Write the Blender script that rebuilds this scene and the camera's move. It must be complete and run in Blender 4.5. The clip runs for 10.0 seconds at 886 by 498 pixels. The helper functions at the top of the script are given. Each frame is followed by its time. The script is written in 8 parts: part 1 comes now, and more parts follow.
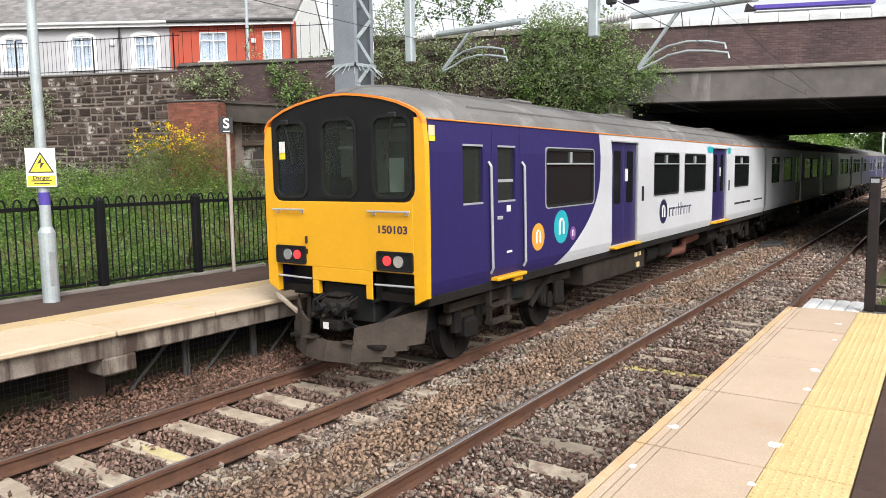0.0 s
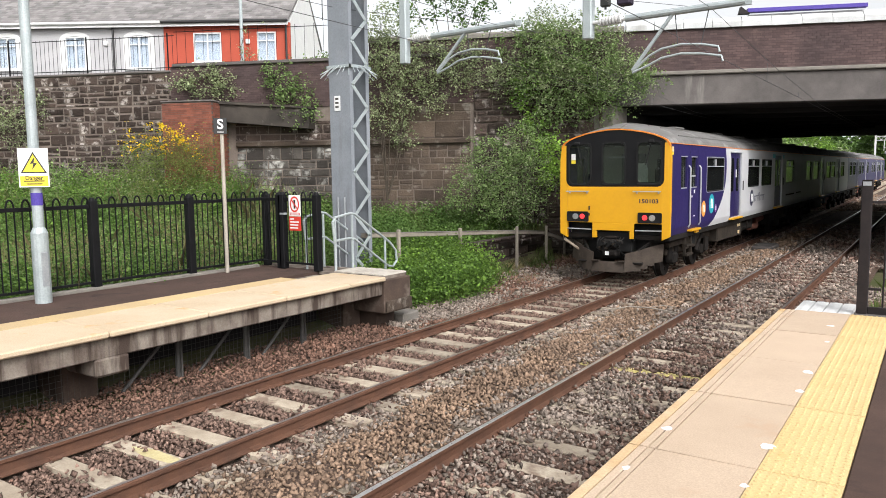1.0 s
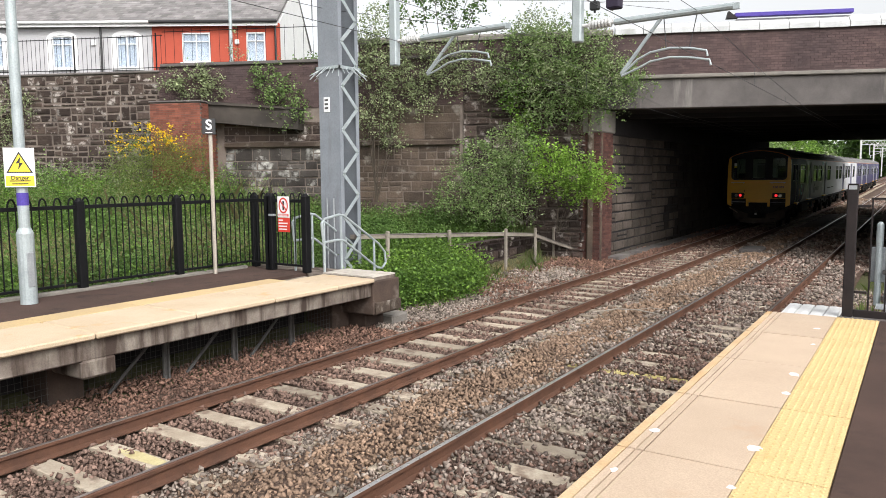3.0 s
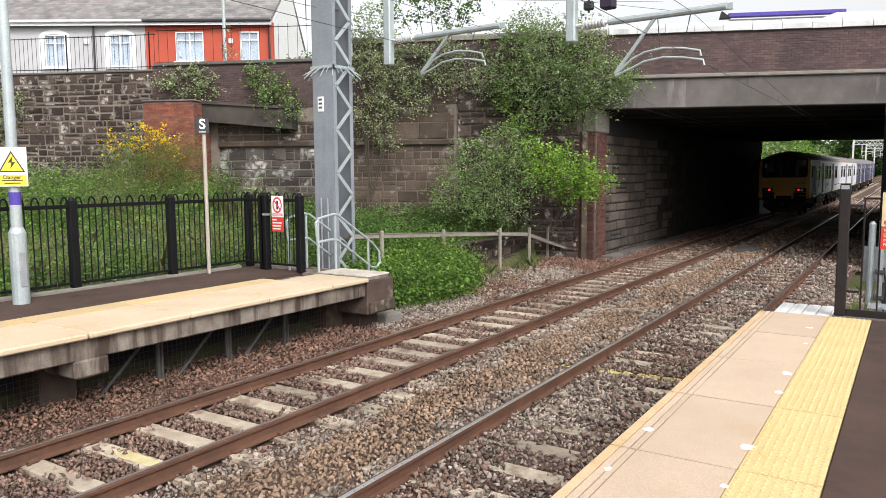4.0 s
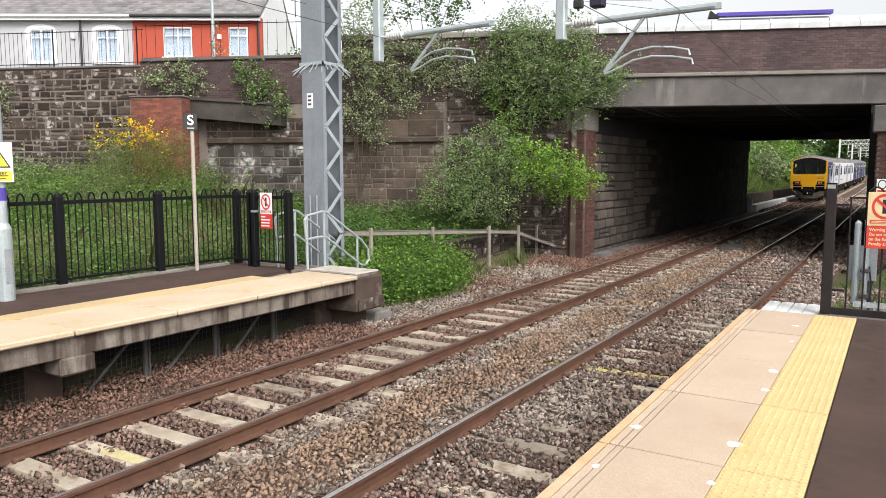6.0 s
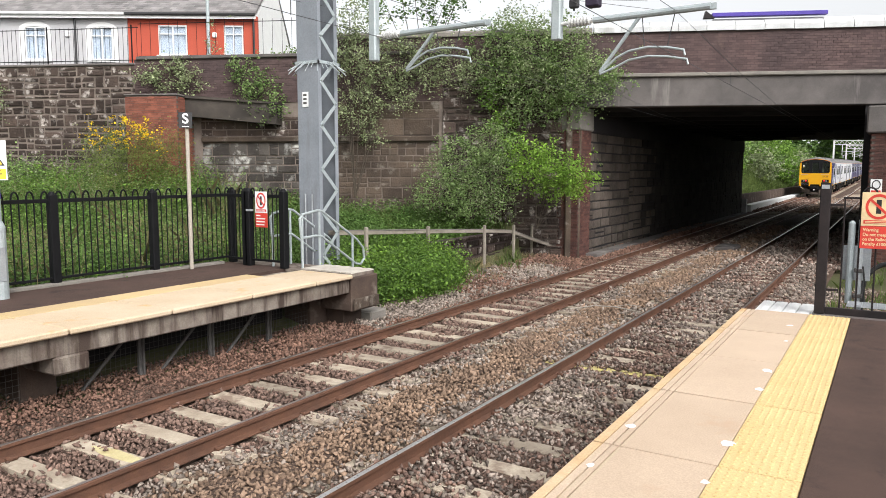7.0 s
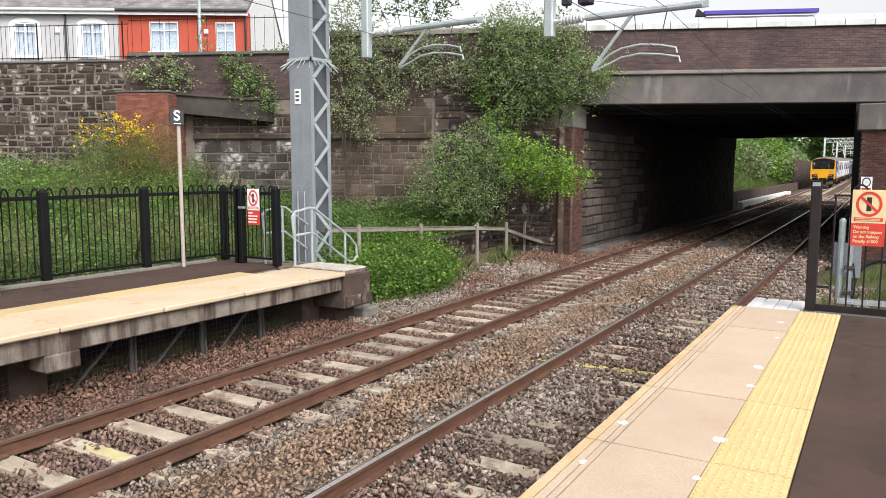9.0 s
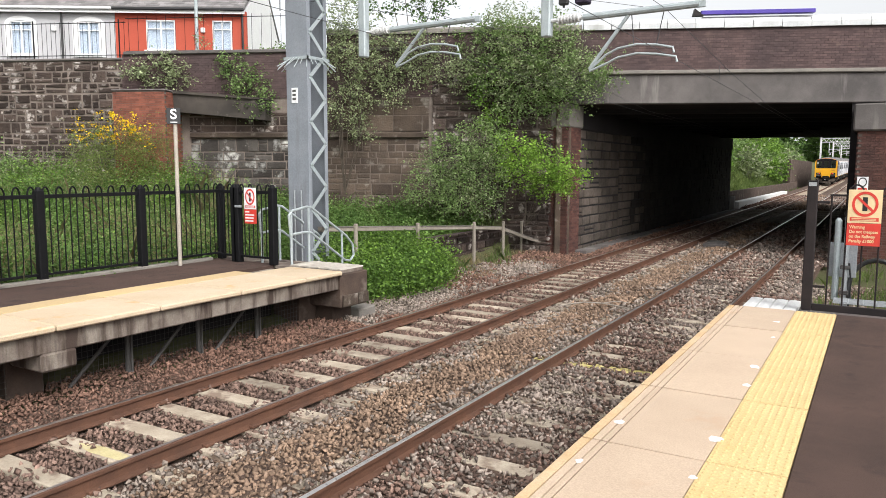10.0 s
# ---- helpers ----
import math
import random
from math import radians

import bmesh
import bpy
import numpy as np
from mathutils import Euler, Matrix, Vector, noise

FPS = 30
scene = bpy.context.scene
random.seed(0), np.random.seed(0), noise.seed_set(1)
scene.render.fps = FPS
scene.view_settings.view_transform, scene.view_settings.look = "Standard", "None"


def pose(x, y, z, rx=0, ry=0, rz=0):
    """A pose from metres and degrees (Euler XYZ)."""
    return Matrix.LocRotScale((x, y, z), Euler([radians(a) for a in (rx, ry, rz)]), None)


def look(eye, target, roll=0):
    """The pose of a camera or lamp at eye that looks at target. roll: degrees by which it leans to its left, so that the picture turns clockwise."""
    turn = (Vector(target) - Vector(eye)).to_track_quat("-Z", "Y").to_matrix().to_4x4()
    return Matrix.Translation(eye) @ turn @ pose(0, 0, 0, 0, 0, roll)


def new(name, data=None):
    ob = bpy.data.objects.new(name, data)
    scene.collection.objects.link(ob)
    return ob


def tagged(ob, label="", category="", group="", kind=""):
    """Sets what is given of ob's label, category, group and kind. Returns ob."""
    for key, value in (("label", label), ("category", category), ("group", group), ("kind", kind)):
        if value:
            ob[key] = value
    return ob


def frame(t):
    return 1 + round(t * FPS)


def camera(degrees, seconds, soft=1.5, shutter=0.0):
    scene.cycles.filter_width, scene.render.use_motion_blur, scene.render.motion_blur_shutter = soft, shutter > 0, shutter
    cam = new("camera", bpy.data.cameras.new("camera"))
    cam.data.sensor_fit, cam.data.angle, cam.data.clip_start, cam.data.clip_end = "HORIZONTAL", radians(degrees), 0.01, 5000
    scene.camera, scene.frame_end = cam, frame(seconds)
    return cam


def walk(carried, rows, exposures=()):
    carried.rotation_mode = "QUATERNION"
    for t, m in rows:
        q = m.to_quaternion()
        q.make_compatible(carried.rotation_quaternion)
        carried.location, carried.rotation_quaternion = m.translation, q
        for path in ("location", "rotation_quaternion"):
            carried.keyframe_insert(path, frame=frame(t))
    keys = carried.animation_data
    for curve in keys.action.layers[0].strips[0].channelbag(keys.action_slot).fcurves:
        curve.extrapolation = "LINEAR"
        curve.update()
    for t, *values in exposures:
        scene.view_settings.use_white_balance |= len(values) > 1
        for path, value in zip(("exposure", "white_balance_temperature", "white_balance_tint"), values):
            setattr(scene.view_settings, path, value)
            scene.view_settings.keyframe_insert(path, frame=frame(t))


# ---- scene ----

LENS = 62.58
EYE = Vector((0.0, 0.0, 2.653))
# seconds, heading, tilt and roll of the camera held by hand on the platform
TURNS = [(0, -34.616, -6.016, -0.837), (0.5, -34.343, -5.952, -0.692), (1, -34.151, -5.902, -0.659), (1.5, -33.916, -5.86, -0.537), (2, -33.668, -5.801, -0.444), (2.5, -33.473, -5.767, -0.395), (4, -32.832, -5.798, -0.34), (4.5, -32.548, -5.813, -0.29), (5, -32.333, -5.845, -0.218), (5.5, -32.142, -5.935, -0.157), (7, -31.604, -6.052, 0.076), (7.5, -31.366, -6.099, 0.092), (8, -31.225, -6.144, 0.091), (8.5, -31.137, -6.232, 0.099), (9, -31.029, -6.256, 0.104), (9.5, -30.89, -6.3, 0.167), (10, -30.785, -6.318, 0.214)]


def aim(yaw, tilt, roll):
    a, b = radians(yaw), radians(tilt)
    way = Vector((math.sin(a) * math.cos(b), math.cos(a) * math.cos(b), math.sin(b)))
    return look(EYE, EYE + way * 10, roll)


cam = camera(LENS, 10.0, soft=0.9)
walk(cam, [(t, aim(a, b, c)) for t, a, b, c in TURNS], exposures=((0.0, 0.0), (10.0, 0.0)))

# ---- world and light: a bright overcast sky ----
SUN_UP, SUN_TURN = radians(44), radians(122)
world = bpy.data.worlds.new("overcast_sky")
scene.world = world
world.use_nodes = True
wn, wl = world.node_tree.nodes, world.node_tree.links
sky = wn.new("ShaderNodeTexSky")
sky.sky_type, sky.sun_disc = "NISHITA", False
sky.sun_elevation, sky.sun_rotation = SUN_UP, SUN_TURN
sky.air_density, sky.dust_density, sky.ozone_density = 1.0, 5.0, 1.0
pale = wn.new("ShaderNodeHueSaturation")
pale.inputs["Saturation"].default_value = 0.12
pale.inputs["Value"].default_value = 1.9
# the overcast stays white down to the horizon
co = wn.new("ShaderNodeTexCoord")
sp, cb, up = wn.new("ShaderNodeSeparateXYZ"), wn.new("ShaderNodeCombineXYZ"), wn.new("ShaderNodeMath")
up.operation, up.inputs[1].default_value = "MAXIMUM", 0.16
wl.new(co.outputs["Generated"], sp.inputs[0])
wl.new(sp.outputs["X"], cb.inputs["X"])
wl.new(sp.outputs["Y"], cb.inputs["Y"])
wl.new(sp.outputs["Z"], up.inputs[0])
wl.new(up.outputs[0], cb.inputs["Z"])
wl.new(cb.outputs[0], sky.inputs["Vector"])
wl.new(sky.outputs[0], pale.inputs["Color"])
wl.new(pale.outputs[0], wn["Background"].inputs["Color"])
wn["Background"].inputs["Strength"].default_value = 0.15
sun_data = bpy.data.lights.new("sun", "SUN")
sun_data.energy, sun_data.angle, sun_data.color = 1.56, radians(18), (1.0, 0.985, 0.985)
sun = new("sun", sun_data)
sun.matrix_world = look((math.sin(SUN_TURN) * math.cos(SUN_UP) * 60, math.cos(SUN_TURN) * math.cos(SUN_UP) * 60, math.sin(SUN_UP) * 60), (0, 0, 0))

# ---- materials ----


def surf(name, a, b=None, scale=3.0, rough=0.8, bump=0.3, metal=0.0, fine=45.0, spread=0.0, stain=None, stain_scale=0.9,
         stain_cut=0.55, streak=False, space="world", coat=0.0, bump_size=0.02, grain=0.45):
    """A surface of two tones mixed by noise at two scales, with stains, fine relief and a spread of tone from piece to piece."""
    m = bpy.data.materials.new(name)
    m.use_nodes = True
    nt = m.node_tree
    n, l = nt.nodes, nt.links
    p = n["Principled BSDF"]
    b = b or tuple(c * 0.75 for c in a)
    if space == "world":
        src = n.new("ShaderNodeNewGeometry").outputs["Position"]
    else:
        src = n.new("ShaderNodeTexCoord").outputs["Object"]

    def noise_of(s, detail=5.0, stretch=None):
        t = n.new("ShaderNodeTexNoise")
        t.inputs["Scale"].default_value = s
        t.inputs["Detail"].default_value = detail
        t.inputs["Roughness"].default_value = 0.62
        if stretch:
            mp = n.new("ShaderNodeMapping")
            mp.inputs["Scale"].default_value = stretch
            l.new(src, mp.inputs["Vector"])
            l.new(mp.outputs[0], t.inputs["Vector"])
        else:
            l.new(src, t.inputs["Vector"])
        return t.outputs["Fac"]

    def mix(fac, c1, c2, mode="MIX"):
        x = n.new("ShaderNodeMix")
        x.data_type, x.blend_type = "RGBA", mode
        for sock, v in ((x.inputs["Factor"], fac), (x.inputs["A"], c1), (x.inputs["B"], c2)):
            if isinstance(v, (tuple, list)):
                sock.default_value = (*v, 1.0)
            elif isinstance(v, (int, float)):
                sock.default_value = v
            else:
                l.new(v, sock)
        return x.outputs["Result"]

    def ramp(v, lo, hi):
        r = n.new("ShaderNodeMapRange")
        r.inputs["From Min"].default_value, r.inputs["From Max"].default_value = lo, hi
        l.new(v, r.inputs["Value"])
        return r.outputs["Result"]

    big = ramp(noise_of(scale), 0.32, 0.68)
    col = mix(big, a, b)
    small = noise_of(fine, 6.0)
    col = mix(grain, col, mix(ramp(small, 0.3, 0.7), (0.45, 0.45, 0.45), (1.0, 1.0, 1.0)), "MULTIPLY")
    if stain:
        st = noise_of(stain_scale, 7.0, (1.0, 1.0, 0.12) if streak else None)
        col = mix(ramp(st, stain_cut, stain_cut + 0.13), col, stain)
    if spread:
        info = n.new("ShaderNodeObjectInfo").outputs["Random"]
        isl = n.new("ShaderNodeNewGeometry").outputs["Random Per Island"]
        add = n.new("ShaderNodeMath")
        add.operation = "ADD"
        l.new(info, add.inputs[0])
        l.new(isl, add.inputs[1])
        fr = n.new("ShaderNodeMath")
        fr.operation = "FRACT"
        l.new(add.outputs[0], fr.inputs[0])
        r = n.new("ShaderNodeMapRange")
        r.inputs["To Min"].default_value, r.inputs["To Max"].default_value = 1 - spread, 1 + spread
        l.new(fr.outputs[0], r.inputs["Value"])
        hs = n.new("ShaderNodeHueSaturation")
        l.new(r.outputs["Result"], hs.inputs["Value"])
        l.new(col, hs.inputs["Color"])
        col = hs.outputs["Color"]
    l.new(col, p.inputs["Base Color"])
    rr = n.new("ShaderNodeMapRange")
    rr.inputs["To Min"].default_value, rr.inputs["To Max"].default_value = max(0.03, rough - 0.12), min(1.0, rough + 0.12)
    l.new(small, rr.inputs["Value"])
    l.new(rr.outputs["Result"], p.inputs["Roughness"])
    p.inputs["Metallic"].default_value = metal
    p.inputs["Coat Weight"].default_value = coat
    p.inputs["Specular IOR Level"].default_value = 0.5 if rough < 0.5 else 0.18
    if bump:
        bp = n.new("ShaderNodeBump")
        bp.inputs["Strength"].default_value = bump
        bp.inputs["Distance"].default_value = bump_size
        l.new(small, bp.inputs["Height"])
        l.new(bp.outputs[0], p.inputs["Normal"])
    return m


def leaf_mat(name, a, b):
    """Leaves of mixed greens that let some light through."""
    m = surf(name, a, b, scale=0.9, rough=0.55, bump=0.0, fine=4.0, spread=0.36, grain=0.3)
    m.node_tree.nodes["Principled BSDF"].inputs["Subsurface Weight"].default_value = 0.0
    nt = m.node_tree
    p = nt.nodes["Principled BSDF"]
    tr = nt.nodes.new("ShaderNodeBsdfTranslucent")
    col = p.inputs["Base Color"].links[0].from_socket
    nt.links.new(col, tr.inputs["Color"])
    ms = nt.nodes.new("ShaderNodeMixShader")
    ms.inputs[0].default_value = 0.35
    nt.links.new(p.outputs[0], ms.inputs[1])
    nt.links.new(tr.outputs[0], ms.inputs[2])
    nt.links.new(ms.outputs[0], nt.nodes["Material Output"].inputs["Surface"])
    return m


def pane(name, tint, clear=0.6, rough=0.03, through_tint=(0.8, 0.86, 0.82)):
    """A thin tinted pane: part clear, part mirror."""
    m = bpy.data.materials.new(name)
    m.use_nodes = True
    nt = m.node_tree
    p = nt.nodes["Principled BSDF"]
    p.inputs["Base Color"].default_value = (*tint, 1)
    p.inputs["Roughness"].default_value = rough
    p.inputs["IOR"].default_value = 1.5
    tr = nt.nodes.new("ShaderNodeBsdfTransparent")
    tr.inputs["Color"].default_value = (*through_tint, 1)
    ms = nt.nodes.new("ShaderNodeMixShader")
    ms.inputs[0].default_value = clear
    nt.links.new(p.outputs[0], ms.inputs[1])
    nt.links.new(tr.outputs[0], ms.inputs[2])
    nt.links.new(ms.outputs[0], nt.nodes["Material Output"].inputs["Surface"])
    return m


def glow(name, colour, strength):
    m = bpy.data.materials.new(name)
    m.use_nodes = True
    p = m.node_tree.nodes["Principled BSDF"]
    p.inputs["Base Color"].default_value = (*colour, 1)
    p.inputs["Emission Color"].default_value = (*colour, 1)
    p.inputs["Emission Strength"].default_value = strength
    return m


GROUND = surf("earth_and_weeds", (0.10, 0.085, 0.05), (0.07, 0.085, 0.03), 0.6, 0.95, 0.6, fine=9)
BALLAST = surf("dark_ballast_stone", (0.235, 0.153, 0.12), (0.125, 0.085, 0.07), 1.1, 0.9, 0.25, fine=40, spread=0.55)
BALLAST_RED = surf("russet_ballast_stone", (0.235, 0.135, 0.098), (0.13, 0.078, 0.06), 1.1, 0.9, 0.25, fine=40, spread=0.5)
BALLAST_SAND = surf("sandy_ballast_stone", (0.30, 0.205, 0.142), (0.19, 0.13, 0.094), 0.8, 0.9, 0.25, fine=40, spread=0.42)
BALLAST_GREY = surf("grey_ballast_stone", (0.345, 0.285, 0.24), (0.185, 0.15, 0.125), 1.6, 0.9, 0.25, fine=40, spread=0.5)
BALLAST_MIX = surf("mixed_ballast_stone", (0.335, 0.275, 0.232), (0.16, 0.125, 0.105), 1.3, 0.9, 0.25, fine=40, spread=0.6)
BALLAST_BED = surf("ballast_bed", (0.15, 0.10, 0.075), (0.08, 0.056, 0.045), 9, 0.95, 1.0, fine=30, bump_size=0.05)
SLEEPER = surf("weathered_concrete", (0.46, 0.395, 0.31), (0.32, 0.262, 0.20), 2.5, 0.9, 0.3, spread=0.25, stain=(0.19, 0.14, 0.107), stain_scale=3.5,
               stain_cut=0.51)
SLEEPER_YELLOW = surf("faded_yellow_paint", (0.62, 0.52, 0.18), (0.45, 0.38, 0.22), 6, 0.85, 0.3)
RAIL_RUST = surf("rusty_rail", (0.145, 0.072, 0.046), (0.09, 0.048, 0.034), 3, 0.75, 0.3, fine=80)
RAIL_TOP = surf("worn_rail_top", (0.74, 0.73, 0.72), (0.62, 0.61, 0.60), 2, 0.3, 0.02, metal=0.85, grain=0.15, fine=30)
RAIL_DULL = surf("dull_rail_top", (0.46, 0.40, 0.37), (0.32, 0.27, 0.25), 2, 0.33, 0.03, metal=0.8, fine=30)
CONCRETE = surf("grimy_concrete", (0.30, 0.26, 0.22), (0.15, 0.118, 0.098), 2.6, 0.9, 0.3, stain=(0.06, 0.043, 0.035), stain_scale=3.6, streak=True, stain_cut=0.47)
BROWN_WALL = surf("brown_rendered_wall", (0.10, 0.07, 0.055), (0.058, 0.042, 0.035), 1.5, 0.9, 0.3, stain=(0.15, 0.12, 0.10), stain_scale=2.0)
CONC_DARK = surf("soot_dark_concrete", (0.165, 0.148, 0.14), (0.085, 0.077, 0.074), 0.7, 0.9, 0.3, stain=(0.24, 0.22, 0.205), stain_scale=1.3,
                 streak=True, stain_cut=0.6)
CONC_LEDGE = surf("pale_concrete_ledge", (0.25, 0.23, 0.20), (0.18, 0.165, 0.15), 2, 0.9, 0.3)
CONC_PALE = surf("pale_cream_concrete", (0.52, 0.48, 0.42), (0.42, 0.38, 0.33), 2, 0.85, 0.2, stain=(0.34, 0.30, 0.26), stain_scale=2.5, stain_cut=0.57)
# near black, so its colour carries the shade under the bridge and the platform
SHADE_BLACK = surf("shade_black_surface", (0.034, 0.031, 0.032), (0.022, 0.021, 0.022), 0.5, 0.95, 0.3)
COPING = surf("white_painted_coping", (0.60, 0.61, 0.61), (0.47, 0.48, 0.48), 1.6, 0.75, 0.2, spread=0.06, stain=(0.33, 0.33, 0.32), stain_scale=1.1, streak=True, stain_cut=0.55)
MORTAR = surf("old_mortar", (0.17, 0.145, 0.125), (0.11, 0.095, 0.085), 3, 0.95, 0.5)
MORTAR_PALE = surf("pale_mortar", (0.25, 0.205, 0.175), (0.12, 0.098, 0.085), 1.4, 0.95, 0.5)
STONE = surf("dark_rubble_stone", (0.078, 0.056, 0.046), (0.04, 0.030, 0.026), 1.3, 0.92, 0.8, fine=9, spread=0.45, stain=(0.38, 0.34, 0.31), stain_scale=3.2,
             stain_cut=0.55, bump_size=0.06)
SLAB_DARK = surf("dark_brown_slab", (0.085, 0.072, 0.062), (0.04, 0.036, 0.032), 1.5, 0.95, 0.5, fine=12, stain=(0.17, 0.15, 0.13), stain_scale=2.2, stain_cut=0.58)
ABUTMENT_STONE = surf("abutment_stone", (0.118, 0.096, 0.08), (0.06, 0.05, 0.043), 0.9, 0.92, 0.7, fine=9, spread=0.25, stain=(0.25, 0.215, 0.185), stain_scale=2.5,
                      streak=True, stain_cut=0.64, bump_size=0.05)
# near-black copy of the abutment stone for the shade deep under the bridge
SHADE_STONE = surf("shade_black_stone", (0.045, 0.038, 0.034), (0.022, 0.020, 0.018), 0.9, 0.95, 0.5, fine=12, spread=0.3)
SANDSTONE = surf("brown_sandstone", (0.135, 0.1, 0.075), (0.066, 0.05, 0.04), 0.8, 0.9, 0.5, fine=18, spread=0.3, stain=(0.27, 0.24, 0.205), stain_scale=2.2,
                 stain_cut=0.56, bump_size=0.04)
PALE_STONE = surf("lime_stained_stone", (0.11, 0.098, 0.087), (0.042, 0.036, 0.032), 0.9, 0.9, 0.5, fine=15, spread=0.4, stain=(0.42, 0.41, 0.38), stain_scale=1.9,
                  stain_cut=0.55, bump_size=0.04)
RED_BRICK = surf("red_brick", (0.27, 0.10, 0.066), (0.16, 0.068, 0.052), 2.2, 0.9, 0.4, fine=30, spread=0.25)
DARK_MORTAR = surf("dark_mortar", (0.085, 0.06, 0.057), (0.06, 0.045, 0.044), 3, 0.95, 0.4)
BROWN_BRICK = surf("brown_brick", (0.13, 0.06, 0.048), (0.075, 0.042, 0.037), 1.5, 0.9, 0.4, fine=25, spread=0.25)
DARK_BRICK = surf("dark_engineering_brick", (0.115, 0.077, 0.073), (0.072, 0.052, 0.052), 0.7, 0.85, 0.3, fine=25, spread=0.16, stain=(0.17, 0.12, 0.10), stain_scale=0.8, stain_cut=0.6)
ASPHALT = surf("brown_platform_asphalt", (0.092, 0.058, 0.047), (0.06, 0.04, 0.033), 1.2, 0.92, 0.45, fine=120, bump_size=0.01, stain=(0.04, 0.028, 0.024), stain_scale=2.5, stain_cut=0.57)
SLAB_PINK = surf("buff_paving", (0.56, 0.435, 0.325), (0.50, 0.385, 0.285), 1.2, 0.85, 0.12, fine=90, spread=0.04, stain=(0.44, 0.31, 0.215), stain_scale=1.5, stain_cut=0.62)
EDGE_WORN = surf("worn_orange_edge", (0.60, 0.46, 0.30), (0.54, 0.36, 0.19), 2.5, 0.85, 0.12, fine=70)
SLAB_EDGE = surf("cream_edge_paving", (0.60, 0.48, 0.35), (0.53, 0.415, 0.285), 1.5, 0.85, 0.12, fine=70, spread=0.04, stain=(0.50, 0.30, 0.13), stain_scale=2.2, stain_cut=0.6)
TACTILE = surf("yellow_tactile_paving", (0.66, 0.495, 0.25), (0.59, 0.435, 0.21), 1.6, 0.8, 0.15, fine=70, spread=0.05, stain=(0.48, 0.34, 0.14), stain_scale=3, stain_cut=0.62)
BLACK_IRON = surf("black_painted_iron", (0.004, 0.004, 0.005), (0.007, 0.007, 0.008), 5, 0.62, 0.1)
PROP_STEEL = surf("weathered_grey_prop", (0.11, 0.105, 0.10), (0.065, 0.06, 0.058), 3, 0.8, 0.2)
PAINTED_SLEEPER = surf("yellow_sprayed_concrete", (0.60, 0.53, 0.30), (0.50, 0.42, 0.22), 6, 0.9, 0.3, stain=(0.44, 0.38, 0.30), stain_scale=7, stain_cut=0.55)
GREY_STEEL = surf("grey_painted_steel", (0.27, 0.29, 0.32), (0.21, 0.23, 0.255), 1.4, 0.55, 0.08, stain=(0.16, 0.165, 0.175), stain_scale=2.5, streak=True, stain_cut=0.6)
GALV = surf("galvanised_steel", (0.42, 0.44, 0.46), (0.31, 0.33, 0.345), 4, 0.45, 0.08, metal=0.35)
GALV_PALE = surf("bright_galvanised_steel", (0.44, 0.49, 0.50), (0.35, 0.395, 0.405), 4, 0.45, 0.05, metal=0.2)
DARK_STEEL = surf("dark_grey_steel", (0.03, 0.024, 0.024), (0.018, 0.015, 0.016), 4, 0.55, 0.1)
WHITE_PLASTIC = surf("off_white_plastic", (0.72, 0.72, 0.71), (0.62, 0.62, 0.61), 3, 0.5, 0.05)
TIMBER = surf("grey_weathered_timber", (0.36, 0.32, 0.27), (0.25, 0.215, 0.18), 2, 0.9, 0.4, fine=30)
WIRE = surf("dark_wire", (0.06, 0.06, 0.065), (0.05, 0.05, 0.05), 3, 0.5, 0)
RENDER_GREY = surf("grey_render", (0.50, 0.49, 0.50), (0.45, 0.445, 0.455), 0.8, 0.9, 0.15, stain=(0.41, 0.405, 0.415), stain_scale=1.2, streak=True, stain_cut=0.62)
RENDER_RED = surf("red_painted_render", (0.47, 0.098, 0.06), (0.41, 0.086, 0.055), 1.0, 0.85, 0.15)
PAINT_WHITE = surf("white_paint", (0.82, 0.82, 0.81), (0.74, 0.74, 0.73), 2, 0.5, 0.05)
SLATE = surf("grey_slate", (0.27, 0.255, 0.25), (0.18, 0.17, 0.168), 1.5, 0.7, 0.3, spread=0.25)
ROAD = surf("road_asphalt", (0.06, 0.06, 0.06), (0.05, 0.05, 0.05), 1, 0.9, 0.2)
# pale blue tint holds the sky reflected in the panes
HOUSE_GLASS = pane("house_glass", (0.5, 0.58, 0.68), 0.78, 0.03, (0.93, 0.95, 0.97))
CURTAIN = surf("pale_curtain", (0.84, 0.87, 0.9), (0.78, 0.82, 0.88), 3, 0.9, 0.1)
BARK = surf("bark", (0.10, 0.08, 0.06), (0.06, 0.05, 0.04), 5, 0.95, 0.6)
SIGN_YELLOW = surf("sign_yellow", (0.85, 0.68, 0.04), (0.8, 0.63, 0.04), 2, 0.4, 0, fine=10)
SIGN_CREAM = surf("sign_cream", (0.78, 0.62, 0.36), (0.74, 0.57, 0.32), 2, 0.45, 0, fine=10)
SIGN_WHITE = surf("sign_white", (0.85, 0.85, 0.85), (0.8, 0.8, 0.8), 2, 0.4, 0, fine=10)
SIGN_RED = surf("sign_red", (0.66, 0.05, 0.035), (0.6, 0.045, 0.03), 2, 0.4, 0, fine=10)
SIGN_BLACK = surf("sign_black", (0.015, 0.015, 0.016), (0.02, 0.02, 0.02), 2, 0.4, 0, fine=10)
PURPLE = surf("purple_hoarding", (0.10, 0.07, 0.36), (0.085, 0.06, 0.31), 2, 0.5, 0)

# ---- mesh helpers ----


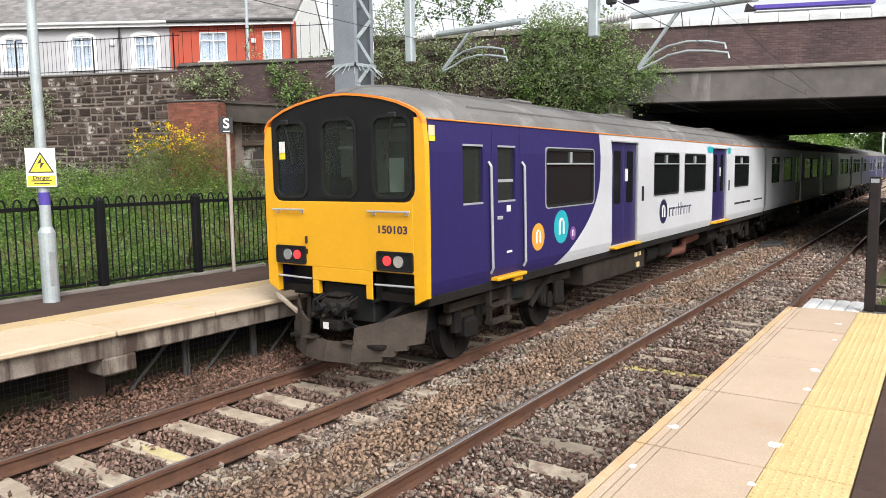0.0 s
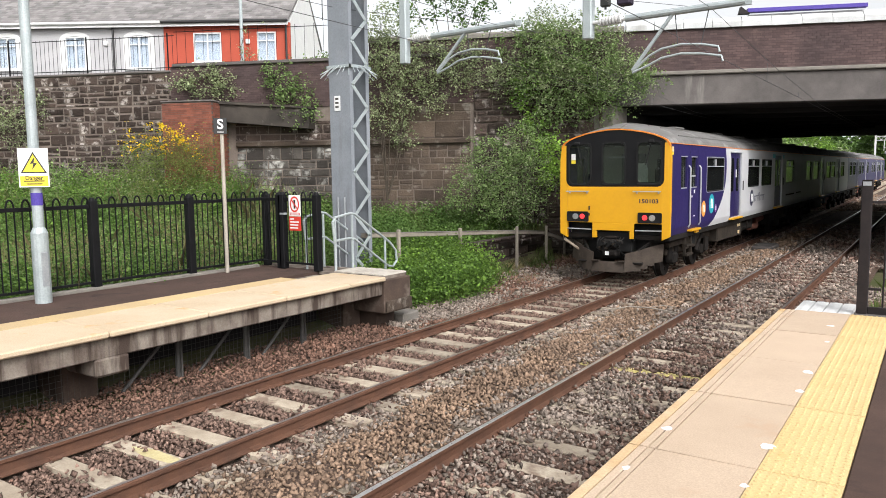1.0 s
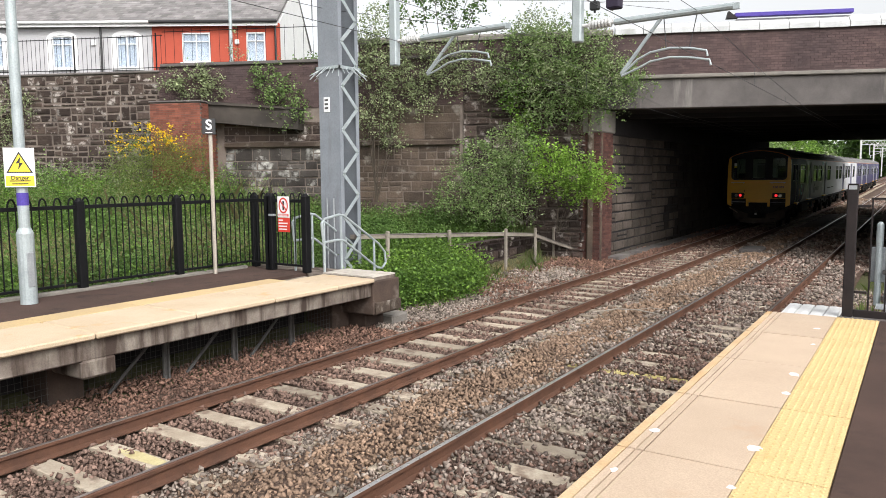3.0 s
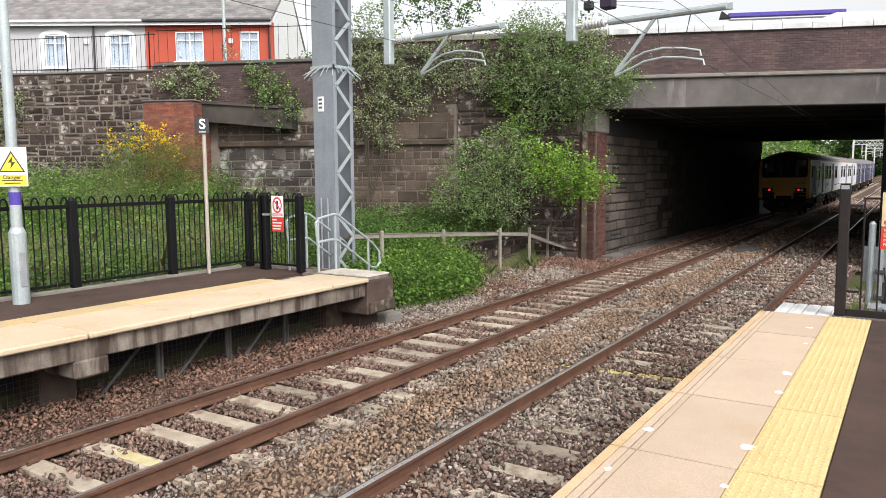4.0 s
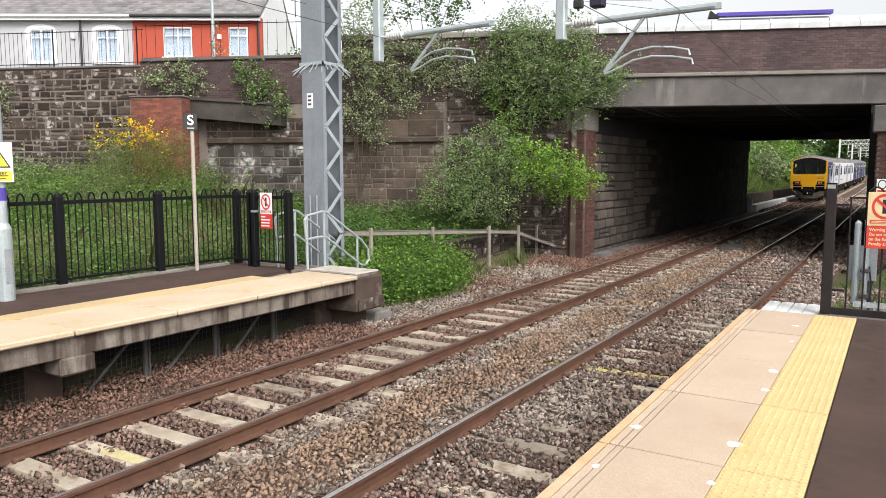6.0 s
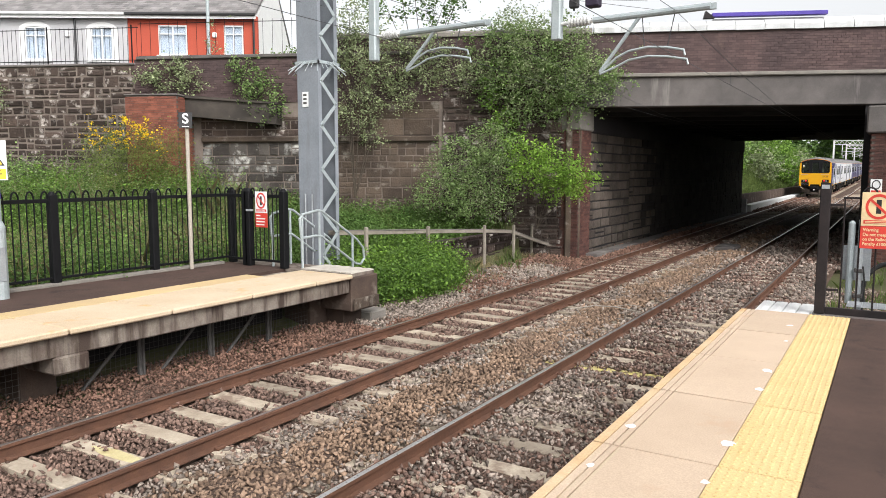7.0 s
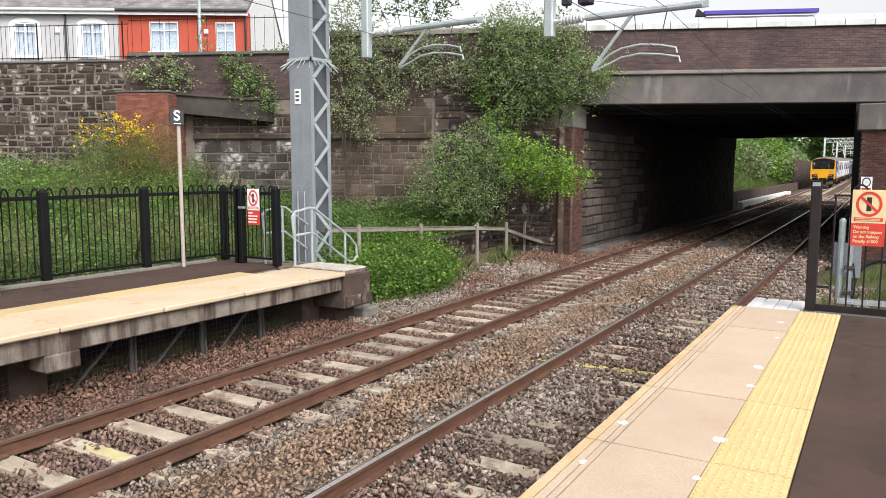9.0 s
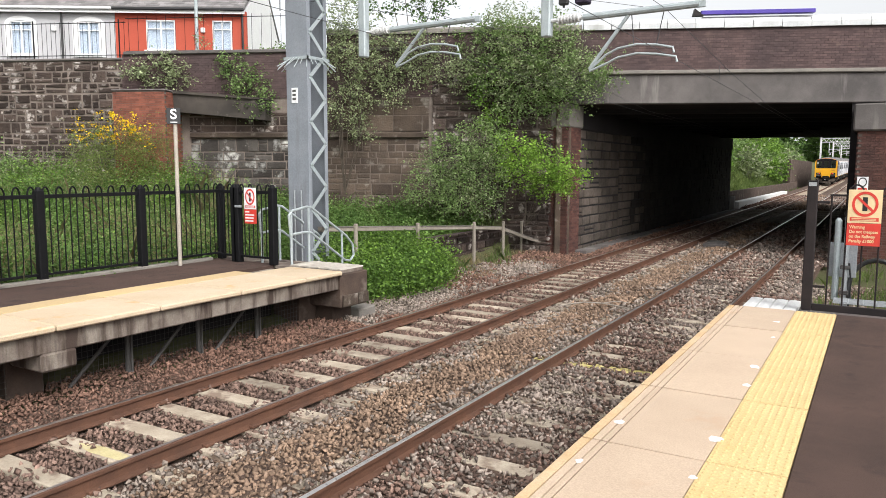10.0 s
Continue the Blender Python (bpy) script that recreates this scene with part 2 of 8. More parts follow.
class Shape:
    """Collects vertices and faces of one mesh."""

    def __init__(self):
        self.v, self.f = [], []

    def add(self, verts, faces):
        k = len(self.v)
        self.v += [tuple(p) for p in verts]
        self.f += [tuple(k + i for i in q) for q in faces]
        return self

    def box(self, x0, x1, y0, y1, z0, z1, c=0.0, m=None):
        """A box with chamfered edges of width c."""
        if x0 > x1:
            x0, x1 = x1, x0
        if y0 > y1:
            y0, y1 = y1, y0
        if z0 > z1:
            z0, z1 = z1, z0
        if c <= 0:
            v = [(x, y, z) for z in (z0, z1) for y in (y0, y1) for x in (x0, x1)]
            q = [(0, 2, 3, 1), (4, 5, 7, 6), (0, 1, 5, 4), (2, 6, 7, 3), (0, 4, 6, 2), (1, 3, 7, 5)]
        else:
            c = min(c, (x1 - x0) * 0.45, (y1 - y0) * 0.45, (z1 - z0) * 0.45)
            v, idx = [], {}
            lo, hi = (x0, y0, z0), (x1, y1, z1)
            for sx in (0, 1):
                for sy in (0, 1):
                    for sz in (0, 1):
                        s = (sx, sy, sz)
                        for ax in range(3):
                            p = [(hi[i] - c if s[i] else lo[i] + c) if i != ax else (hi[i] if s[i] else lo[i]) for i in range(3)]
                            idx[(s, ax)] = len(v)
                            v.append(tuple(p))
            q = []
            for ax in range(3):
                b, d = [i for i in range(3) if i != ax]
                for side in (0, 1):
                    loop = []
                    for sb, sd in ((0, 0), (1, 0), (1, 1), (0, 1)):
                        s = [0, 0, 0]
                        s[ax], s[b], s[d] = side, sb, sd
                        loop.append(idx[(tuple(s), ax)])
                    flip = (side == 1) != (ax == 1)
                    q.append(tuple(loop if flip else loop[::-1]))
            for ax in range(3):
                b, d = [i for i in range(3) if i != ax]
                for sb in (0, 1):
                    for sd in (0, 1):
                        s0, s1 = [0, 0, 0], [0, 0, 0]
                        s0[b] = s1[b] = sb
                        s0[d] = s1[d] = sd
                        s1[ax] = 1
                        s0, s1 = tuple(s0), tuple(s1)
                        q.append((idx[(s0, b)], idx[(s1, b)], idx[(s1, d)], idx[(s0, d)]))
            for sx in (0, 1):
                for sy in (0, 1):
                    for sz in (0, 1):
                        s = (sx, sy, sz)
                        q.append((idx[(s, 0)], idx[(s, 1)], idx[(s, 2)]))
        if m is not None:
            v = [tuple(m @ Vector(p)) for p in v]
        return self.add(v, q)

    def tube(self, a, b, r, n=8, r2=None):
        a, b = Vector(a), Vector(b)
        r2 = r if r2 is None else r2
        w = (b - a).normalized()
        u = w.orthogonal().normalized()
        t = w.cross(u)
        ring = [(u * math.cos(i * math.tau / n) + t * math.sin(i * math.tau / n)) for i in range(n)]
        v = [a + p * r for p in ring] + [b + p * r2 for p in ring]
        q = [(i, (i + 1) % n, n + (i + 1) % n, n + i) for i in range(n)] + [tuple(range(n))[::-1], tuple(range(n, 2 * n))]
        return self.add(v, q)

    def path(self, pts, r, n=8):
        """A bent rod of radius r through those points, in one piece."""
        pts = [Vector(p) for p in pts]
        pts = [p for i, p in enumerate(pts) if i == 0 or (p - pts[i - 1]).length > 1e-6]
        tang = [(pts[min(i + 1, len(pts) - 1)] - pts[max(i - 1, 0)]).normalized() for i in range(len(pts))]
        u, v = tang[0].orthogonal().normalized(), []
        for p, w in zip(pts, tang):
            u = (u - w * u.dot(w)).normalized()
            t = w.cross(u)
            v += [p + (u * math.cos(i * math.tau / n) + t * math.sin(i * math.tau / n)) * r for i in range(n)]
        m = len(pts)
        q = [(k * n + i, k * n + (i + 1) % n, (k + 1) * n + (i + 1) % n, (k + 1) * n + i) for k in range(m - 1) for i in range(n)]
        return self.add(v, q + [tuple(range(n))[::-1], tuple(range((m - 1) * n, m * n))])

    def prism(self, prof, axis, a, b):
        """Sweeps a closed profile of 2D points along an axis from a to b."""
        n = len(prof)

        def put(p, k):
            return {"x": (k, p[0], p[1]), "y": (p[0], k, p[1]), "z": (p[0], p[1], k)}[axis]
        v = [put(p, a) for p in prof] + [put(p, b) for p in prof]
        q = [(i, (i + 1) % n, n + (i + 1) % n, n + i) for i in range(n)] + [tuple(range(n))[::-1], tuple(range(n, 2 * n))]
        return self.add(v, q)

    def disc(self, centre, normal, r, thick, n=24, rz=None):
        c, w = Vector(centre), Vector(normal).normalized()
        return self.tube(c, c + w * thick, r, n)

    def weld(self):
        """Joins vertices that share a place."""
        seen, to, v = {}, [], []
        for p in self.v:
            k = tuple(round(c, 4) for c in p)
            if k not in seen:
                seen[k] = len(v)
                v.append(p)
            to.append(seen[k])
        self.v = v
        self.f = [q for q in (tuple(dict.fromkeys(to[i] for i in f)) for f in self.f) if len(q) > 2]
        return self

    def mesh(self, name, material, smooth=False, fix=True):
        me = bpy.data.meshes.new(name)
        me.from_pydata(self.v, [], self.f)
        if fix:
            bm = bmesh.new()
            bm.from_mesh(me)
            bmesh.ops.recalc_face_normals(bm, faces=bm.faces)
            bm.to_mesh(me)
            bm.free()
        me.materials.append(material)
        if smooth:
            me.shade_smooth()
        me.update()
        return me


def part(name, shape, material, parent=None, label="", smooth=False, fix=True, at=None):
    """Links a shape, or a ready mesh, as one object, under a thing where one is given."""
    me = shape.mesh(name, material, smooth, fix) if isinstance(shape, Shape) else shape
    ob = new(name, me)
    if parent:
        ob.parent = parent
    if at is not None:
        ob.matrix_basis = at
    return tagged(ob, label)


def thing(name, label, category, group="", kind="", at=None):
    ob = new(name)
    ob.empty_display_size = 0.2
    if at is not None:
        ob.matrix_basis = at
    return tagged(ob, label, category, group, kind)


def lettering(name, words, size, m, material, parent, label="", align="CENTER"):
    cu = bpy.data.curves.new(name, "FONT")
    cu.body, cu.size, cu.extrude, cu.offset, cu.align_x, cu.align_y = words, size, 0.0015, size * 0.022, align, "CENTER"
    tmp = bpy.data.objects.new(name, cu)
    scene.collection.objects.link(tmp)
    me = bpy.data.meshes.new_from_object(tmp.evaluated_get(bpy.context.evaluated_depsgraph_get()))
    bpy.data.objects.remove(tmp)
    me.materials.clear()
    me.materials.append(material)
    ob = new(name, me)
    ob.parent, ob.matrix_basis = parent, m
    return tagged(ob, label)


rnd = random.Random(7)

# ---- the plan: tracks run along +y, rail tops at z = 0 ----
TRACK_L, TRACK_R, GAUGE = -6.51, -3.115, 1.505
PLAT = 0.847
EDGE_L, EDGE_R = -7.99, -1.632
WALL_AT = pose(-8.0, 22.6, 0, 0, 0, 23.95)      # the road's skewed line: local x along the bridge, y away from the platforms
WALL_INV = WALL_AT.inverted()


def smooth01(t):
    t = max(0.0, min(1.0, t))
    return t * t * (3 - 2 * t)


def wall_x(y):
    """Where the retaining wall stands at that y."""
    return -8.0 - (22.6 - y) * 2.251


RISE = [(20, 0.0), (32, 0.035), (47.5, 0.095), (58, 0.13), (80, 0.26), (96, 0.36), (115, 0.56), (150, 0.9), (300, 2.4)]


def rise(y):
    """How far the line has climbed at that y."""
    return np.interp(y, [a for a, b in RISE], [b for a, b in RISE])


def height(x, y):
    """Height of the ground."""
    w = noise.noise(Vector((x * 0.5, y * 0.5, 3.1))) * 0.12
    if x > -8.5:
        if x > -1.0:
            return -0.2 + 0.2 * smooth01((x + 1.0) / 2.0)
        return -0.32
    if y < 10.2 and x > -10.6:
        return -0.2 + 0.22 * smooth01((-8.4 - x) / 1.2)
    if y < 54:
        xw = min(wall_x(y), -9.6)
        foot = 1.0 + 1.0 * smooth01((20.5 - y) / 5.0)
        start = -8.9 if y > 10.2 else -10.6
        t = (start - x) / max(0.6, start - xw)
        low = 0.42 * smooth01((-8.9 - x) / 1.5)
        if 16.5 < y < 22.4 and x > -10.5:
            return -0.2 + 0.16 * smooth01((-8.9 - x) / 1.6) + w * 0.3
        return -0.2 + low + (foot + 0.2 - low) * smooth01(t * 0.98) + w * smooth01((-8.9 - x) / 1.0)
    slope = smooth01((-9.5 - x) / 9.0)
    return -0.2 + 5.2 * slope + w * smooth01((-9.0 - x) / 2)


def ground_sheet():
    xs = [-1500, -600, -250, -120, -70, -50] + list(np.arange(-42, -24, 2.0)) + list(np.arange(-24, -12, 0.75)) + list(np.arange(-12, 1.0, 0.25)) + \
        [1, 2, 4, 8, 14, 25, 60, 150, 500, 1500]
    ys = [-1500, -500, -150, -60, -30, -15, -8] + list(np.arange(-4, 30, 0.4)) + list(np.arange(30, 70, 2.0)) + list(np.arange(70, 170, 6.0)) + \
        [180, 220, 300, 600, 1500]
    s = Shape()
    s.v = [(x, y, height(x, y)) for y in ys for x in xs]
    n = len(xs)
    s.f = [(j * n + i, j * n + i + 1, (j + 1) * n + i + 1, (j + 1) * n + i) for j in range(len(ys) - 1) for i in range(n - 1)]
    return tagged(part("ground", s, GROUND, smooth=True, fix=False), "brown earth and weeds beside the railway", "ground", kind="structure")


ground_sheet()


def track_bed():
    s = Shape()
    ys = list(np.arange(-8, 60, 1.0)) + [70, 90, 120, 160, 300]
    prof = [(-8.9, -0.24), (-8.2, -0.16), (-7.6, -0.21), (-5.4, -0.21), (-4.8, -0.13), (-4.2, -0.17), (-2.0, -0.18), (-1.3, -0.22)]
    n = len(prof)
    s.v = [(x, y, z + rise(y)) for y in ys for x, z in prof]
    s.f = [(j * n + i, j * n + i + 1, (j + 1) * n + i + 1, (j + 1) * n + i) for j in range(len(ys) - 1) for i in range(n - 1)]
    tagged(part("track_bed", s, BALLAST_BED, fix=False), "brown ballast bed under both tracks", "ballast", kind="structure")


track_bed()

RAIL_PROFILE = [(-0.075, -0.159), (0.075, -0.159), (0.075, -0.148), (0.012, -0.13), (0.010, -0.05), (0.036, -0.036), (0.036, -0.006), (0.028, 0.0),
                (-0.028, 0.0), (-0.036, -0.006), (-0.036, -0.036), (-0.010, -0.05), (-0.012, -0.13), (-0.075, -0.148)]


def sleeper_mesh(name, material):
    s = Shape()
    prof = [(-0.14, -0.36), (0.14, -0.36), (0.115, -0.165), (0.10, -0.155), (-0.10, -0.155), (-0.115, -0.165)]
    s.prism(prof, "x", -1.25, 1.25)
    s.v = [(x, y, z) for x, y, z in s.v]
    return s.mesh(name, material)


SLEEPER_ME = sleeper_mesh("sleeper", SLEEPER)
SLEEPER_YEL_ME = sleeper_mesh("sleeper", SLEEPER_YELLOW)
CLIP = Shape()
for sx in (-1, 1):
    CLIP.box(sx * 0.045, sx * 0.12, -0.055, 0.055, -0.155, -0.115, 0.012)
CLIP_ME = CLIP.mesh("rail_clip", RAIL_RUST)


def along_line(prof):
    """Sweeps a profile along the track, up its gradient."""
    s, n = Shape(), len(prof)
    ys = [-8, 20, 32, 40, 47.5, 58, 68, 80, 96, 115, 150, 300]
    s.v = [(x, y, z + rise(y)) for y in ys for x, z in prof]
    s.f = [(k * n + i, k * n + (i + 1) % n, (k + 1) * n + (i + 1) % n, (k + 1) * n + i) for k in range(len(ys) - 1) for i in range(n)]
    m = (len(ys) - 1) * n
    s.f += [tuple(range(n))[::-1], tuple(range(m, m + n))]
    return s


def railway_track(xc, label, first, step, yellow, tops):
    t = thing("railway_track", label, "railway track", kind="structure", at=pose(xc, 0, 0))
    for sx, top in zip((-1, 1), tops):
        rail = part("rail", along_line([(sx * GAUGE / 2 + a, b) for a, b in RAIL_PROFILE]), RAIL_RUST, t)
        band = [(sx * GAUGE / 2 + a, b) for a, b in ((-sx * 0.033, -0.004), (sx * 0.012, -0.004), (sx * 0.012, 0.0025), (-sx * 0.026, 0.0025), (-sx * 0.033, -0.001))]
        part("rail_head", along_line(band), top, rail, "worn rail top")
    k, y = 0, first
    while y < 150 and k < 290:
        near = min(yellow, key=lambda q: abs(q - y))
        me = SLEEPER_YEL_ME if abs(near - y) < step / 2 else SLEEPER_ME
        ob = part("sleeper", me, None, t, "faded yellow painted sleeper" if me is SLEEPER_YEL_ME else "",
                  at=pose(rnd.uniform(-0.02, 0.02), y + rnd.uniform(-0.015, 0.015), rise(y) + rnd.uniform(-0.012, 0.004), 0, 0, rnd.uniform(-0.6, 0.6)))
        if 3 < y < 22:
            for sx in (-1, 1):
                part("rail_clip", CLIP_ME, None, t, at=pose(sx * GAUGE / 2, y, 0))
        y += step
        k += 1
    return t


far_track = railway_track(TRACK_L, "rusty steel rails on pale concrete sleepers, far track", -5.21, 0.632, [-99], (RAIL_DULL, RAIL_DULL))
railway_track(TRACK_R, "rails with one bright worn top on half-buried sleepers", -5.02, 0.65, [9.93], (RAIL_TOP, RAIL_DULL))
mark = Shape()
for mx, my, rw, rh in ((0.06, 0.0, 0.42, 0.085),):
    mark.prism([(mx + rw * rnd.uniform(0.85, 1.1) * math.cos(a), 4.27 + my + rh * rnd.uniform(0.85, 1.05) * math.sin(a)) for a in np.linspace(0, math.tau, 15)[:-1]], "z", -0.16, -0.1535)
part("paint_mark", mark, PAINTED_SLEEPER, far_track, "yellow sprayed paint on a sleeper")


# ---- the road bridge ----
def bridge():
    b = thing("road_bridge", "concrete and brick road bridge over the railway", "bridge", kind="structure", at=WALL_AT)
    part("deck", Shape().box(-0.9, 22, 0.45, 25.6, 4.7, 5.4), SHADE_BLACK, b, "underside of the deck in a near-black shade colour")
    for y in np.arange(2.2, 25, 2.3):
        part("deck_beam", Shape().box(-0.9, 12, y, y + 0.5, 4.56, 4.7), SHADE_BLACK, b)
    part("fascia", Shape().box(-0.95, 22, 0, 0.45, 4.7, 5.6, 0.02), CONC_DARK, b, "stained dark concrete fascia beam")
    part("ledge", Shape().box(-0.95, 22, -0.1, 0.5, 5.6, 5.72, 0.025), CONC_LEDGE, b, "pale concrete ledge")
    part("fascia", Shape().box(-0.95, 22, 25.4, 25.8, 4.7, 7.0, 0.02), CONC_DARK, b)
    return b


BRIDGE = bridge()


def brick_courses(parent, x0, x1, z0, z1, face, material, length=0.225, high=0.075, joint=0.010, depth=0.02, name="brickwork", single=(0, 0)):
    """Bricks in stretcher bond, proud of the joints, joined into one mesh."""
    s = Shape()
    z, row = z0, 0
    while z + high <= z1 + 0.001:
        x = x0 - (length / 2 if row % 2 else 0)
        while x < x1:
            a, b = max(x0, x), min(x1, x + length - joint)
            if b - a > 0.03:
                d = rnd.uniform(-0.004, 0.004)
                one = Shape() if single[0] <= a < single[1] else s
                one.add([(a, face - depth + d, z), (b, face - depth + d, z), (b, face - depth + d, z + high - joint), (a, face - depth + d, z + high - joint),
                       (a, face, z), (b, face, z), (b, face, z + high - joint), (a, face, z + high - joint)],
                      [(0, 1, 2, 3), (0, 4, 5, 1), (3, 2, 6, 7), (0, 3, 7, 4), (1, 5, 6, 2)])
                if one is not s:
                    part("brick", one, material, parent, fix=False)
            x += length
        z += high
        row += 1
    return part(name, s, material, parent, fix=False, label="")


def parapet():
    p = thing("bridge_parapet", "dark red-brown brick bridge parapet with white coping", "parapet", kind="structure", at=WALL_AT)
    part("core", Shape().box(-8.6, 22, 0.03, 0.42, 5.72, 6.98), DARK_MORTAR, p)
    tagged(brick_courses(p, -8.6, 9.5, 5.722, 6.975, 0.03, DARK_BRICK, depth=0.008, single=(0.4, 4.2)), kind="stuff")
    cope = Shape().prism([(-0.06, 6.98), (0.5, 6.98), (0.5, 7.14), (0.40, 7.27), (0.22, 7.31), (0.04, 7.27), (-0.06, 7.14)], "x", 0.008, 0.842).mesh("coping_stone", COPING)
    x = -0.3
    while x < 21:
        part("coping_stone", cope, None, p, at=pose(x, 0, rnd.uniform(-0.006, 0.006)))
        x += 0.85
    dark = Shape().prism([(-0.05, 6.98), (0.5, 6.98), (0.5, 7.10), (0.22, 7.2), (-0.05, 7.10)], "x", -8.6, -0.35)
    part("coping", dark, CONC_LEDGE, p, "grey stone coping under the bushes")
    return p


parapet()


def shade_by(y):
    """Stones turn from weathered to near black into the bridge, its shade put into their colour."""
    return SHADE_STONE if rnd.random() < (y - 28.4) / 2.8 else ABUTMENT_STONE


def lay_stones(parent, x0, x1, z0, z1, face, material, lo, hi, rows, joint=0.025, depth=0.05, as_parts=True, limit=300, axis="x", seed=3, flip=1, snecked=0.3):
    """Squared stones of uneven length in courses of uneven height, each a little proud of the joints."""
    r = random.Random(seed)
    z, made, rest = z0, 0, Shape()
    while z < z1 - 0.02:
        hgt = r.uniform(*rows)
        top = z + hgt if z1 - z - hgt > rows[0] * 0.6 else z1
        x = x0 - r.uniform(0, lo)
        while x < x1:
            ln = r.uniform(lo, hi)
            a, b = max(x, x0), min(x + ln, x1)
            cells = [(a, b, z, top)]
            if top - z > 0.3 and r.random() < snecked:
                m = z + (top - z) * r.uniform(0.35, 0.65)
                cut = a + (b - a) * r.uniform(0.3, 0.7)
                cells = [(a, b, z, m), (a, b, m, top)]
                if b - a > 0.42 and r.random() < 0.7:
                    cells = [(a, b, z, m), (a, cut, m, top), (cut, b, m, top)] if r.random() < 0.5 else [(a, cut, z, m), (cut, b, z, m), (a, b, m, top)]
            for a, b, za, zb in cells:
                if b - a > 0.06:
                    j, d = joint / 2, r.uniform(0.35, 1.0) * depth
                    q = [r.uniform(0, joint * 0.9) for _ in range(8)]
                    c = 0.22 * min(b - a, zb - za, 0.12)
                    loop = [(a + j + q[0], za + j + q[1]), (b - j - q[2], za + j + q[3]), (b - j - q[4], zb - j - q[5]), (a + j + q[6], zb - j - q[7])]
                    mid = ((a + b) / 2, (za + zb) / 2)
                    inner = [(px + (c if px < mid[0] else -c), pz + (c if pz < mid[1] else -c)) for px, pz in loop]
                    vs = [(px, 0.0, pz) for px, pz in loop] + [(px, -d * 0.7, pz) for px, pz in loop] + [(px, -d, pz) for px, pz in inner]
                    fs = [(i, (i + 1) % 4, 4 + (i + 1) % 4, 4 + i) for i in range(4)] + [(4 + i, 4 + (i + 1) % 4, 8 + (i + 1) % 4, 8 + i) for i in range(4)] + [(8, 9, 10, 11)]
                    if axis == "x":
                        vs = [(px, face + py * flip, pz) for px, py, pz in vs]
                    else:
                        vs = [(face - py * flip, px, pz) for px, py, pz in vs]
                    if as_parts and made < limit:
                        part("stone", Shape().add(vs, fs), material(a) if callable(material) else material, parent)
                    else:
                        rest.add(vs, fs)
                    made += 1
            x += ln
        z = top
    if rest.v:
        tagged(part("stonework", rest, material, parent), kind="stuff")


def abutment_left():
    a = thing("abutment_wall", "stone abutment wall under the bridge, coloured darker inwards for shade", "abutment", kind="structure")
    s = Shape()
    s.prism([(-8.62, 23.2), (-8.62, 52.2), (-13, 50.5), (-13, 21.2)], "z", -0.3, 4.7)
    part("core", s, SHADE_BLACK, a)
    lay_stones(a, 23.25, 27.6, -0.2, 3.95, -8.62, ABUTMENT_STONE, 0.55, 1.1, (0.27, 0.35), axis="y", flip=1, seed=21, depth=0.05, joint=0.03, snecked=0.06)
    lay_stones(a, 27.6, 31.2, -0.2, 3.95, -8.62, shade_by, 0.55, 1.1, (0.27, 0.35), axis="y", flip=1, seed=21, depth=0.05, joint=0.03, snecked=0.06)
    lay_stones(a, 31.2, 52.2, -0.2, 3.95, -8.62, SHADE_STONE, 0.5, 1.0, (0.3, 0.45), axis="y", flip=1, seed=22, as_parts=False, depth=0.03, joint=0.018)
    part("kerb_trough", Shape().box(-8.56, -8.15, 22.9, 52, -0.25, -0.02, 0.02), CONC_DARK, a, "grimy concrete trough along the wall foot")
    part("bearing_band", Shape().box(-8.75, -8.57, 23.1, 52.3, 3.95, 4.7, 0.02), SHADE_BLACK, a, "dark concrete bearing band")
    p = Shape().box(-9.25, -8.56, 22.1, 23.2, -0.3, 3.96, 0.05)
    pil = part("pilaster", p, DARK_MORTAR, a, "red-brown brick corner pilaster")
    br = Shape()
    z, row = -0.2, 0
    while z < 3.93:
        o = 0.11 if row % 2 else 0.0
        for x in np.arange(-9.25 + o, -8.6, 0.225):
            br.box(x, min(x + 0.215, -8.555), 22.085, 22.12, z, z + 0.066)
        for y in np.arange(22.1 + o, 23.18, 0.225):
            br.box(-8.58, -8.545, y, min(y + 0.215, 23.19), z, z + 0.066)
        z += 0.075
        row += 1
    tagged(part("brickwork", br, BROWN_BRICK, pil, fix=False), kind="stuff")
    part("bearing_block", Shape().box(-9.3, -8.5, 22.05, 23.3, 3.97, 4.69, 0.03), CONC_LEDGE, a, "pale streaked concrete bearing block")
    return a


abutment_left()


def abutment_right():
    a = thing("abutment_wall", "dark brick abutment with a stone cap", "abutment", kind="structure")
    part("core", Shape().prism([(-0.85, 25.9), (8, 29.8), (8, 58), (-0.85, 55.5)], "z", -0.3, 4.7), SHADE_BLACK, a)
    part("pier", Shape().box(-0.62, 7.0, 24.7, 26.4, -0.3, 3.78, 0.03), MORTAR, a)
    br = Shape()
    z, row = -0.2, 0
    while z < 3.75:
        o = 0.11 if row % 2 else 0.0
        for x in np.arange(-0.62 + o, 2.8, 0.225):
            br.box(x, x + 0.213, 24.68, 24.72, z, z + 0.066)
        for y in np.arange(24.7 + o, 26.2, 0.225):
            br.box(-0.64, -0.6, y, y + 0.213, z, z + 0.066)
        z += 0.075
        row += 1
    tagged(part("brickwork", br, BROWN_BRICK, a, fix=False), kind="stuff")
    part("cap_stone", Shape().box(-0.75, 7.1, 24.55, 26.5, 3.78, 4.56, 0.04), CONC_DARK, a, "grey stone cap")


abutment_right()


